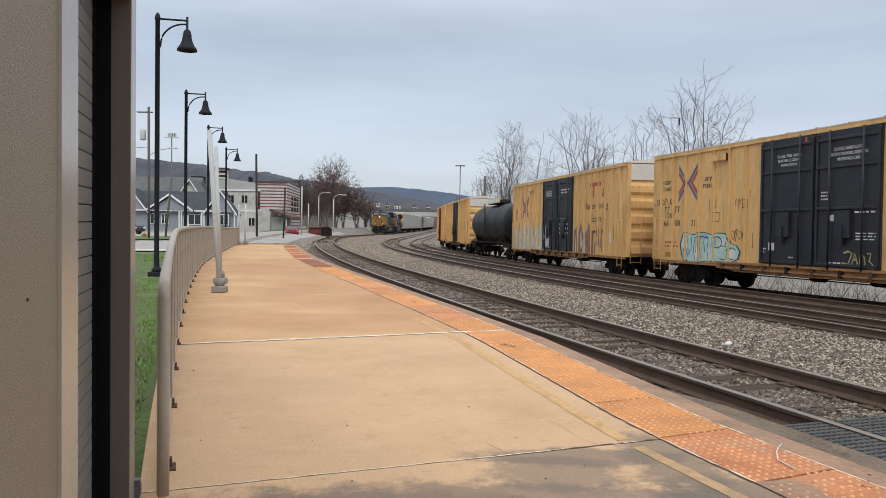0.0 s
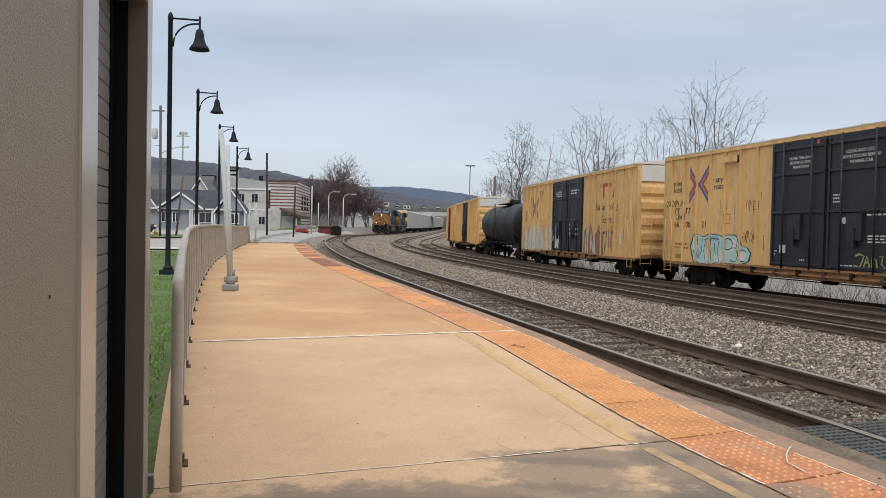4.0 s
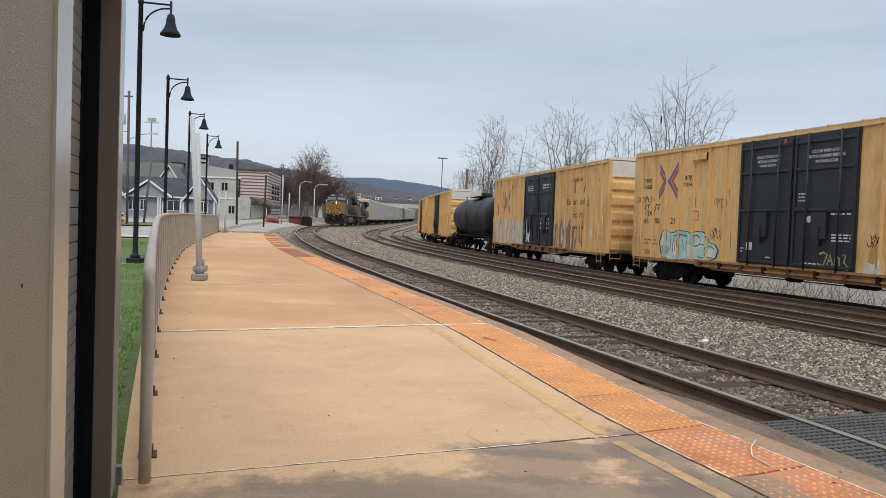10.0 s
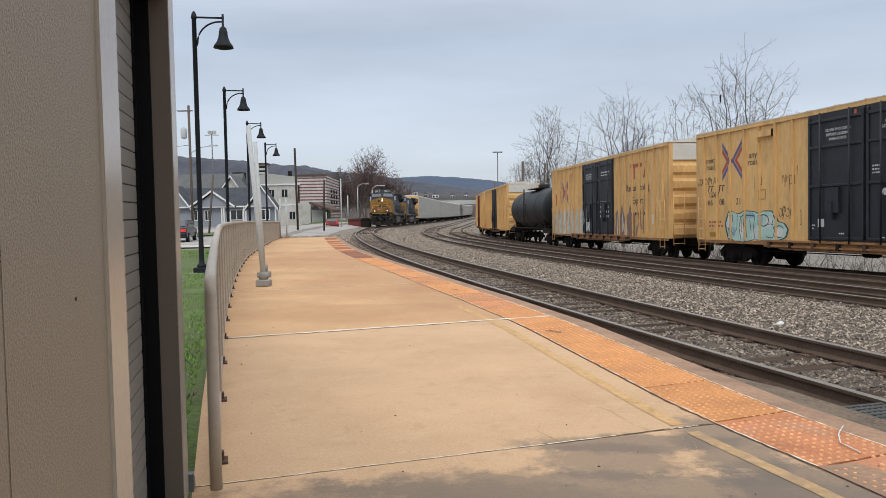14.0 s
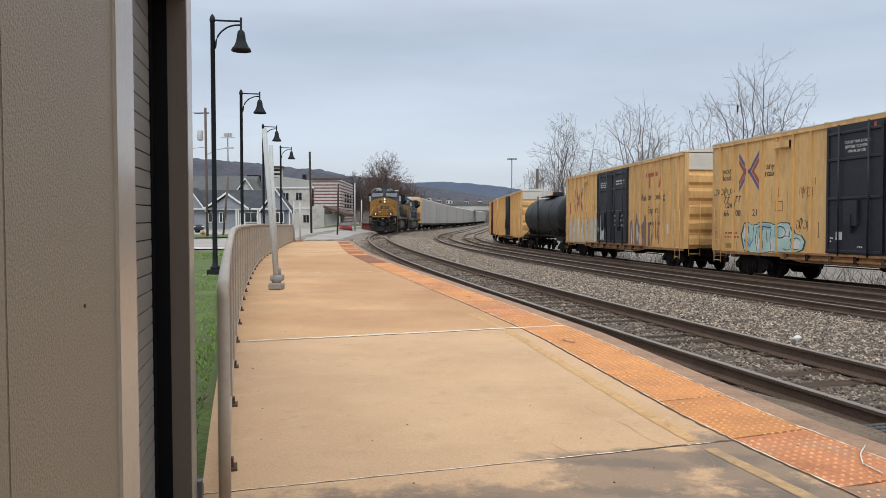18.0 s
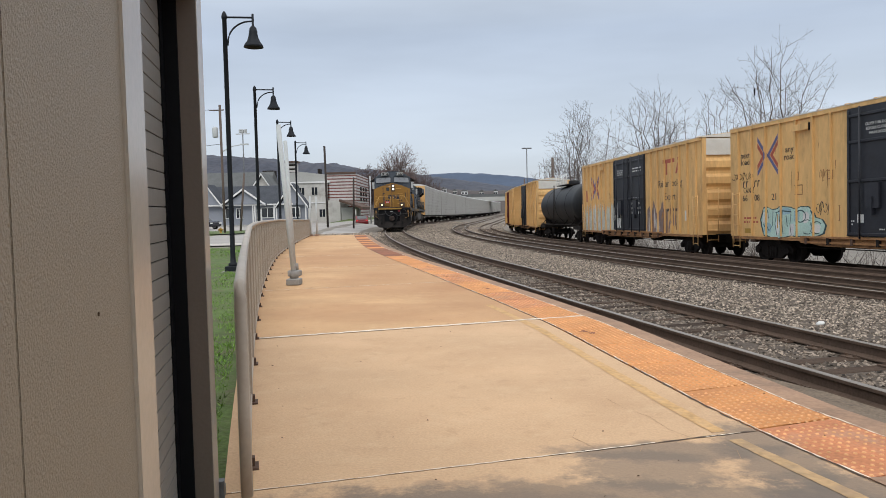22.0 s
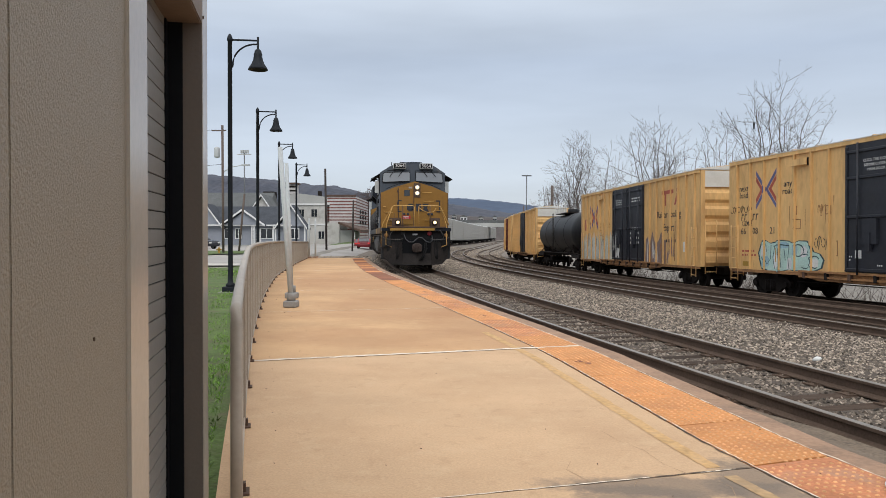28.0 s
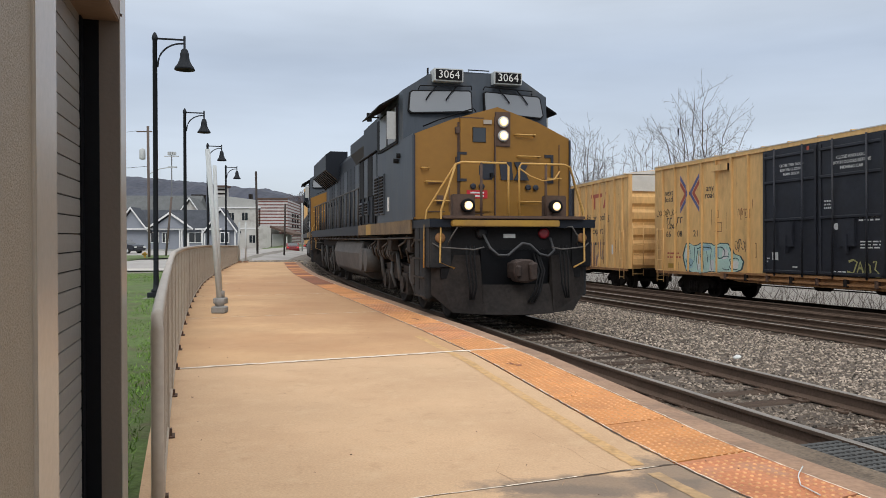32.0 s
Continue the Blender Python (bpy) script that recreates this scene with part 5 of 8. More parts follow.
def stroke(car, pts, w, material, out=0.08, seed=0):
    """A sprayed line through (u, z) points with a slightly uneven width."""
    r = random.Random(seed)
    one, two = [], []
    for k, (u, z) in enumerate(pts):
        a, b = pts[max(k - 1, 0)], pts[min(k + 1, len(pts) - 1)]
        L = math.hypot(b[0] - a[0], b[1] - a[1]) or 1
        nu, nz = -(b[1] - a[1]) / L, (b[0] - a[0]) / L
        ww = w / 2 * r.uniform(0.7, 1.25)
        one.append((u + nu * ww, z + nz * ww))
        two.append((u - nu * ww, z - nz * ww))
    flat_shape("graffiti", one + two[::-1], material, car, out)


def curl(u, z, ru, rz, a0, a1, n=10):
    return [(u + ru * math.cos(a0 + (a1 - a0) * k / n), z + rz * math.sin(a0 + (a1 - a0) * k / n)) for k in range(n + 1)]


def block_piece(car, u0, u1, z0, z1, fill, line, out=0.076):
    """A filled graffiti piece: one lobed body with a dark rim, letter strokes, pale shine and blue patches."""
    W, H = u1 - u0, z1 - z0
    body = [(0.0, 0.55), (0.05, 0.92), (0.12, 1.0), (0.2, 0.9), (0.27, 0.93), (0.36, 1.0), (0.5, 0.97), (0.56, 0.88), (0.64, 0.98), (0.76, 0.97), (0.83, 0.8), (0.86, 0.62), (0.95, 0.55), (1.0, 0.36), (0.97, 0.1), (0.88, 0.0), (0.7, -0.04), (0.5, 0.0), (0.33, -0.1), (0.16, -0.08), (0.05, 0.05), (0.02, 0.3)]
    for grow, mt, o in ((1.03, line, 0.0), (0.985, fill, 0.002)):
        flat_shape("graffiti", [(u0 + W * (0.5 + (a - 0.5) * grow), z0 + H * (0.45 + (c - 0.45) * (grow if grow < 1 else 1.05))) for a, c in body], mt, car, out + o)

    def P(a, c):
        return (u0 + W * a, z0 + H * c)

    o2 = out + 0.008
    for a, c, wa, ha, mt in ((0.08, 0.62, 0.05, 0.22, M_WINK), (0.3, 0.3, 0.05, 0.3, M_WINK), (0.52, 0.2, 0.06, 0.22, M_WINK), (0.72, 0.62, 0.05, 0.2, M_WINK), (0.88, 0.25, 0.05, 0.16, M_WINK), (0.41, 0.84, 0.09, 0.12, M_SKYB), (0.13, 0.25, 0.05, 0.2, M_SKYB), (0.60, 0.68, 0.03, 0.2, M_SKYB)):
        flat_shape("graffiti", [P(a - wa, c - ha * 0.8), P(a - wa * 0.2, c - ha), P(a + wa * 0.8, c - ha * 0.7), P(a + wa, c + ha * 0.5), P(a + wa * 0.3, c + ha), P(a - wa * 0.7, c + ha * 0.8)], mt, car, out + 0.005)
    lines = [[P(0.05, 0.85), P(0.08, 0.4), P(0.14, 0.15), P(0.2, 0.35), P(0.21, 0.85)], [P(0.25, 0.8), P(0.36, 0.86), P(0.5, 0.82)], [P(0.36, 0.85), P(0.35, 0.5), P(0.37, 0.05)], [P(0.27, 0.8), P(0.24, 0.4), P(0.27, 0.0)], [P(0.5, 0.8), P(0.48, 0.4), P(0.5, 0.02)],
             curl(*P(0.64, 0.66), W * 0.08, H * 0.2, 2.2, -2.0), [P(0.56, 0.9), P(0.57, 0.4), P(0.56, 0.05)], curl(*P(0.74, 0.3), W * 0.10, H * 0.24, 1.9, -2.2), [P(0.80, 0.85), P(0.78, 0.6), P(0.83, 0.4)], curl(*P(0.88, 0.28), W * 0.07, H * 0.2, 0.6, 5.2), [P(0.12, 0.9), P(0.13, 0.6)], [P(0.42, 0.7), P(0.44, 0.3)]]
    for k, pts in enumerate(lines):
        stroke(car, pts, 0.035, line, o2 + 0.001 * (k % 3), k)


def tag_loops(car, u0, u1, z0, z1, material, seed, n=5, w=0.02, out=0.08):
    """A hand-drawn tag of small loops."""
    r = random.Random(seed)
    st = (u1 - u0) / n
    for k in range(n):
        c = u0 + st * (k + 0.5)
        a0 = r.uniform(0, 6.28)
        stroke(car, curl(c, (z0 + z1) / 2, st * r.uniform(0.35, 0.6), (z1 - z0) * r.uniform(0.3, 0.5), a0, a0 + r.uniform(3.5, 6.0), 9), w, material, out + 0.001 * k, seed + k)
        if k % 2:
            stroke(car, [(c - st * 0.4, z0), (c, (z0 + z1) / 2), (c + st * 0.1, z1)], w, material, out, seed + k)


def drips(car, u0, u1, z0, z1, mats, seed, n, out=0.078, top=0.35):
    """A weathered piece sprayed in upright strokes of several tones, ragged at the top."""
    r = random.Random(seed)
    for k in range(n):
        u = u0 + (u1 - u0) * (k + r.random()) / n
        w = (u1 - u0) / n * r.uniform(0.5, 1.5)
        zt = z1 - (z1 - z0) * top * r.random()
        zb = z0 + (z1 - z0) * 0.35 * r.random() ** 2
        t = r.uniform(-0.12, 0.12)
        m1, m2 = zb + (zt - zb) * 0.35, zb + (zt - zb) * 0.7
        pts = [(u, zb), (u + w * 0.8, zb + 0.05), (u + w * r.uniform(0.5, 1.2) + t * 0.4, m1), (u + w * r.uniform(0.5, 1.1) + t * 0.8, m2), (u + w * 0.5 + t, zt), (u + t * 0.8 - w * 0.1, m2), (u - w * 0.2 + t * 0.3, m1)]
        flat_shape("graffiti", pts, r.choice(mats), car, out + 0.0012 * (k % 7))


def glyph_bars(name, u, z, groups, w, h, material, parent, out=0.079):
    """Withheld characters: for each an upright bar and a short bar across its top, in their groups."""
    for g in groups:
        for k in range(g):
            t = w * 0.22
            flat_shape(name, [(u, z), (u + t, z), (u + t + h * 0.15, z + h), (u + h * 0.15, z + h)], material, parent, out)
            flat_shape(name, [(u + t + h * 0.15, z + h - t), (u + w * 0.62 + h * 0.15, z + h - t), (u + w * 0.62 + h * 0.15, z + h), (u + t + h * 0.15, z + h)], material, parent, out)
            u += w
        u += w * 1.65


S_BOX_A = 11.68
GAP = BOX_L + 2.94


def car_pose_on4(s):
    a, b = s - 6.5, s + 6.5
    pa, pb = on_line(a, off4(a), rail4_z(a)), on_line(b, off4(b), rail4_z(b))
    y = (pb - pa).normalized()
    x = y.cross(Vector((0, 0, 1))).normalized()
    m = Matrix((x, y, x.cross(y))).transposed().to_4x4()
    m.translation = (pa + pb) / 2
    return m


car_a = boxcar("faded yellow boxcar with black plug doors and mint graffiti", car_pose_on4(S_BOX_A))
painted_x(car_a, 2.40, 3.95, 0.66)
lettering("slogan", "next", 0.33, M_INK, car_a, side_m(1.01, 4.06, -0.036))
lettering("slogan", "load", 0.33, M_INK, car_a, side_m(1.01, 3.80, -0.036))
lettering("slogan", "any", 0.33, M_INK, car_a, side_m(3.66, 4.06, -0.036))
lettering("slogan", "road", 0.33, M_INK, car_a, side_m(3.66, 3.80, -0.036))
glyph_bars("reporting_mark", 0.84, 2.84, (2, 2), 0.20, 0.24, M_INK, car_a)
for uu, txt in ((0.98, "66"), (1.75, "08"), (2.80, "21")):
    lettering("car_number", txt, 0.34, M_INK, car_a, side_m(uu, 2.42, -0.036))
bars("data_panel", 0.9, 1.8, 1.45, 1.75, 2, M_RINK, car_a, 7, 0.078)
flat_shape("sticker", [(0.95, 1.1), (1.45, 1.1), (1.45, 1.28), (0.95, 1.28)], M_LSTRIPE, car_a, 0.078)
block_piece(car_a, 1.98, 5.5, 1.05, 2.06, M_MINT, M_TEAL)
flat_shape("reflector", [(2.95, 1.3), (3.06, 1.3), (3.08, 1.8), (2.97, 1.8)], M_HAND, car_a, 0.09)
tag_loops(car_a, 5.05, 5.75, 1.75, 2.2, M_INK, 9, 4)
tag_loops(car_a, 0.1, 1.5, 3.12, 3.42, M_UNDER, 10, 6)
tag_loops(car_a, 0.9, 1.6, 2.62, 2.84, M_INK, 14, 4, 0.016)
tag_loops(car_a, 5.2, 5.6, 2.85, 3.25, M_RUSTY, 15, 3, 0.018)
D0 = BOX_L / 2 - 2.4
for row, txt in enumerate(("CLOSE THIS DOOR", "BEFORE CLOSING", "MAIN DOOR")):
    lettering("door_warning", txt, 0.122, M_WINK, car_a, side_m(D0 + 1.30, 4.46 - 0.14 * row, 0.03))
for row, txt in enumerate(("CLOSE AND LOCK", "BOTH DOORS BEFORE", "MOVING CAR")):
    lettering("door_warning", txt, 0.132, M_WINK, car_a, side_m(D0 + 3.65, 4.47 - 0.15 * row, 0.03))
bars("door_print", D0 + 2.65, D0 + 2.95, 3.0, 3.3, 3, M_WINK, car_a, 12, 0.03)
bars("door_print", D0 + 3.9, D0 + 4.6, 2.6, 2.8, 2, M_WINK, car_a, 13, 0.03)
bars("door_print", D0 + 3.95, D0 + 4.65, 1.85, 2.1, 3, M_WINK, car_a, 15, 0.03)
bars("door_print", D0 + 1.35, D0 + 1.6, 1.25, 1.35, 1, M_WINK, car_a, 16, 0.03)
bars("door_print", D0 + 3.0, D0 + 3.5, 1.15, 1.25, 1, M_WINK, car_a, 17, 0.03)
bars("door_print", D0 + 0.2, D0 + 0.32, 1.4, 1.6, 2, M_WINK, car_a, 18, 0.03)
for uu in (D0 + 1.05, D0 + 3.45):
    for e in (-1, 1):
        stroke(car_a, [(uu + e * 0.06, 2.42), (uu + e * 0.16, 2.6), (uu + e * 0.24, 2.55)], 0.05, M_WINK, 0.05)
    flat_shape("lock_label", [(uu - 0.05, 1.5), (uu + 0.1, 1.52), (uu + 0.1, 1.72), (uu, 1.85), (uu - 0.06, 1.7)], M_WINK, car_a, 0.125)
flat_shape("sticker", curl(D0 + 3.1, 2.5, 0.1, 0.1, 0, 6.0, 12), M_WINK, car_a, 0.03)
flat_shape("sticker", [(D0 + 1.95, 4.75), (D0 + 2.05, 4.75), (D0 + 2.05, 4.95), (D0 + 1.95, 4.95)], M_RINK, car_a, 0.03)
flat_shape("sticker", [(D0 + 0.45, 1.5), (D0 + 0.72, 1.5), (D0 + 0.72, 1.75), (D0 + 0.45, 1.75)], M_WINK, car_a, 0.03)
flat_shape("sticker", [(D0 + 0.75, 1.95), (D0 + 0.9, 1.95), (D0 + 0.92, 2.25), (D0 + 0.78, 2.25)], M_WINK, car_a, 0.03)
flat_shape("sticker", [(D0 + 3.05, 1.9), (D0 + 3.25, 1.9), (D0 + 3.25, 2.2), (D0 + 3.05, 2.2)], M_WINK, car_a, 0.13)
flat_shape("reflector", [(D0 + 2.58, 1.45), (D0 + 2.7, 1.45), (D0 + 2.7, 2.1), (D0 + 2.58, 2.1)], M_HAND, car_a, 0.08)
for k, pts in enumerate(([(3.55, 1.5), (3.7, 1.55), (3.85, 1.5), (3.7, 1.15)], [(3.85, 1.2), (3.95, 1.5), (4.05, 1.2)], [(3.9, 1.33), (4.03, 1.33)], [(4.12, 1.15), (4.15, 1.5), (4.28, 1.4), (4.3, 1.2)], [(4.38, 1.5), (4.5, 1.52), (4.45, 1.3), (4.58, 1.2), (4.4, 1.14)], [(3.5, 1.22), (3.9, 1.12), (4.3, 1.15), (4.62, 1.1)])):
    stroke(car_a, [(D0 + u, z) for u, z in pts], 0.055, M_LIME, 0.034 + 0.001 * k, k)
block_piece(car_a, BOX_L / 2 + 3.4, BOX_L / 2 + 6.2, 0.9, 1.9, M_LILAC, M_TEAL)
flat_shape("graffiti", [(BOX_L / 2 + 2.6, 1.0), (BOX_L / 2 + 3.3, 1.0), (BOX_L / 2 + 3.25, 1.5), (BOX_L / 2 + 3.0, 1.3), (BOX_L / 2 + 2.75, 1.45)], M_PALEPAINT, car_a, 0.07)
flat_shape("graffiti", [(BOX_L / 2 + 2.75, 1.35), (BOX_L / 2 + 2.95, 1.3), (BOX_L / 2 + 3.0, 1.75), (BOX_L / 2 + 2.85, 1.85)], M_HAND, car_a, 0.075)
tag_loops(car_a, BOX_L / 2 + 2.7, BOX_L / 2 + 3.2, 1.75, 2.1, M_INK, 29, 3)
flat_shape("reflector", [(BOX_L / 2 + 3.0, 1.2), (BOX_L / 2 + 3.12, 1.2), (BOX_L / 2 + 3.12, 1.8), (BOX_L / 2 + 3.0, 1.8)], M_HAND, car_a, 0.07)

car_b = boxcar("faded yellow boxcar with black doors and pale graffiti", car_pose_on4(S_BOX_A + GAP))
painted_x(car_b, 2.9, 3.6, 0.7, M_BINK)
flat_shape("emblem", [(0.9, 2.8), (1.4, 2.8), (1.4, 3.6), (0.9, 3.5)], M_RINK, car_b, 0.078)
rb = random.Random(8)
flat_shape("graffiti", [(0.3, 1.0), (D0 - 0.2, 1.0)] + [(D0 - 0.2 - (D0 - 0.5) * k / 16, rb.uniform(2.0, 2.7)) for k in range(17)], M_SAGE, car_b, 0.066)
flat_shape("graffiti", [(D0 + 5.0, 1.0), (D0 + 7.6, 1.0)] + [(D0 + 7.6 - 2.6 * k / 9, rb.uniform(1.9, 2.6)) for k in range(10)], M_MAUVE, car_b, 0.066)
drips(car_b, 0.25, D0 - 0.15, 0.95, 2.7, (M_PALEPAINT, M_PALEPAINT, M_WINK, M_WINK, M_SAGE, M_LILAC, M_MAUVE), 31, 130)
drips(car_b, 0.3, D0 - 0.2, 1.0, 2.2, (M_PALEPAINT, M_SAGE, M_LILAC), 36, 40, 0.1, 0.6)
drips(car_b, D0 + 0.1, D0 + 1.3, 1.1, 2.75, (M_PALEPAINT, M_WINK, M_LILAC), 32, 7, 0.05, 0.7)
drips(car_b, D0 + 4.9, D0 + 8.6, 0.95, 2.6, (M_MAUVE, M_MAUVE, M_LILAC, M_RUSTY), 33, 30, 0.078, 0.6)
for quad in (((13.75, 4.32), (15.0, 4.32), (15.0, 4.5), (13.75, 4.5)), ((13.98, 3.78), (14.16, 3.78), (14.16, 4.32), (13.98, 4.32)), ((14.5, 3.78), (14.68, 3.78), (14.68, 4.32), (14.5, 4.32)), ((15.1, 3.78), (15.28, 3.78), (15.62, 4.5), (15.44, 4.5))):
    flat_shape("emblem", list(quad), M_RINK, car_b, 0.078)
lettering("slogan", "Railcar Pooling", 0.47, M_INK, car_b, side_m(14.45, 3.35, -0.036))
lettering("slogan", "Expert", 0.47, M_INK, car_b, side_m(14.45, 2.72, -0.036))
bars("slogan", 13.6, 15.3, 1.95, 2.25, 1, M_INK, car_b, 40, 0.078)
bars("door_print", D0 + 0.6, D0 + 1.6, 4.1, 4.45, 3, M_WINK, car_b, 41, 0.03)
bars("door_print", D0 + 3.1, D0 + 4.3, 4.15, 4.45, 2, M_WINK, car_b, 42, 0.03)
bars("door_print", D0 + 2.9, D0 + 4.2, 1.9, 2.9, 4, M_WINK, car_b, 43, 0.03)
flat_shape("sticker", [(16.1, 1.6), (16.45, 1.6), (16.45, 2.05), (16.1, 2.05)], M_WINK, car_b, 0.078)

# rust runs, patches and small fittings on the near sides
for car, seed in ((car_a, 3), (car_b, 9)):
    rr = random.Random(seed)
    for k in range(24):
        u = rr.choice([rr.uniform(0.2, D0 - 0.15), rr.uniform(D0 + 5.0, BOX_L - 0.2)])
        z = rr.uniform(SILL + 0.1, EAVE - 0.6)
        ln, wd = rr.uniform(0.12, 0.7), rr.uniform(0.015, 0.05)
        flat_shape("rust_run", [(u, z), (u + wd, z), (u + wd * 0.7, z - ln * 0.6), (u + wd * 0.4, max(z - ln, SILL)), (u, z - ln * 0.5)], M_RUSTY, car, -0.036)
    slab_u = 3.95
    flat_shape("placard_board", [(slab_u, 4.62), (slab_u + 0.85, 4.62), (slab_u + 0.85, 4.84), (slab_u, 4.84)], M_BOXY, car, 0.08, "", 0.03)
    flat_shape("placard_clip", [(slab_u + 0.72, 4.6), (slab_u + 0.85, 4.6), (slab_u + 0.85, 4.86), (slab_u + 0.72, 4.86)], M_UNDER, car, 0.11)
    for u, z, w, hh in ((4.1, 2.95, 0.05, 0.3), (4.05, 2.45, 0.3, 0.35), (5.6, 2.9, 0.25, 0.3), (6.1, 1.55, 0.06, 0.5)):
        flat_shape("stencil", [(u, z), (u + w, z), (u + w, z + hh), (u, z + hh), (u, z + hh - 0.03), (u + w - 0.03, z + hh - 0.03), (u + w - 0.03, z + 0.03), (u, z + 0.03)], M_RUSTY, car, 0.078)

# black tank car
TANK_L = 15.6
s_tank = S_BOX_A + GAP + BOX_L / 2 + 1.9 + TANK_L / 2
tank = thing("tank_car", "black cylindrical tank car with a railed top platform", "tank car", group="standing freight cars", at=car_pose_on4(s_tank))
bm = bm_new()
lathe(bm, [(0.3, -7.3), (0.9, -7.15), (1.3, -6.85), (1.5, -6.4), (1.54, -6.0), (1.54, 6.0), (1.5, 6.4), (1.3, 6.85), (0.9, 7.15), (0.3, 7.3)], 28, Matrix.Translation((0, 0, 2.75)) @ Matrix.Rotation(radians(90), 4, "X"))
part("barrel", bm, M_TANK, tank)
bm = bm_new()
lathe(bm, [(0.45, 4.15), (0.45, 4.62), (0.4, 4.66)], 16)
part("dome", bm, M_TANK, tank)
bm = bm_new()
box(bm, -1.0, 1.0, -1.9, 1.9, 4.28, 4.33)
part("walkway", bm, M_UNDER, tank)
for x in (-1.0, 1.0):
    for y in (-1.9, -1.27, -0.63, 0, 0.63, 1.27, 1.9):
        bm = bm_new()
        tube(bm, [(x, y, 4.3), (x, y, 5.1)], 0.025, 6)
        part("railing_post", bm, M_WINK, tank)
    for z in (4.7, 5.1):
        bm = bm_new()
        tube(bm, [(x, -1.9, z), (x, 1.9, z)], 0.022, 6)
        part("railing_bar", bm, M_WINK, tank)
for y in (-3.5, 0.0, 3.5):
    bm = bm_new()
    lathe(bm, [(1.555, y - 0.05), (1.555, y + 0.05), (1.5, y + 0.05)], 28, Matrix.Translation((0, 0, 2.75)) @ Matrix.Rotation(radians(90), 4, "X"))
    part("band", bm, M_TANK, tank)
for sx in (-1, 1):
    bm = bm_new()
    tube(bm, [(sx * 1.3, -7.2, 1.25), (sx * 1.3, 7.2, 1.25)], 0.05, 8)
    for y in (-6.8, -4.5, -2, 2, 4.5, 6.8):
        tube(bm, [(sx * 1.3, y, 1.25), (sx * 1.0, y, 1.6)], 0.04, 6)
    part("side_rail", bm, M_UNDER, tank)
    ladder(tank, sx * 1.62, sx * 1.62, -0.25, 0.25, 1.2, 4.3, 9, M_UNDER)
for sy in (-1, 1):
    bm = bm_new()
    box(bm, -1.35, 1.35, min(sy * 5.4, sy * 7.6), max(sy * 5.4, sy * 7.6), 0.95, 1.2)
    prism(bm, [(-1.2, 1.2), (1.2, 1.2), (1.35, 2.3), (-1.35, 2.3)], "y", sy * 5.6 - 0.06, sy * 5.6 + 0.06)
    part("saddle", bm, M_UNDER, tank)
    coupler(tank, sy * 7.5, sy)
    freight_truck(tank, sy * 6.0)
for n in range(2):
    boxcar("weathered yellow boxcar with dark door behind the tank car" if n == 0 else "yellow boxcar with a dark red door", car_pose_on4(s_tank + TANK_L / 2 + 1.9 + BOX_L / 2 + n * GAP), 3.0, M_DOORB if n == 0 else M_REDBRICK)


# ---- locomotives ----
def sheet_plate(parent, name, pts, y, t, material, label=""):
    bm = bm_new()
    prism(bm, pts, "y", y, y + t)
    return part(name, bm, material, parent, label)


def rod(parent, name, pts, r, material, n=8, label=""):
    bm = bm_new()
    tube(bm, pts, r, n)
    return part(name, bm, material, parent, label)


def slab(parent, name, x0, x1, y0, y1, z0, z1, material, bev=0.0, label=""):
    bm = bm_new()
    box(bm, x0, x1, y0, y1, z0, z1)
    if bev:
        bevel(bm, bev, 2)
    return part(name, bm, material, parent, label)


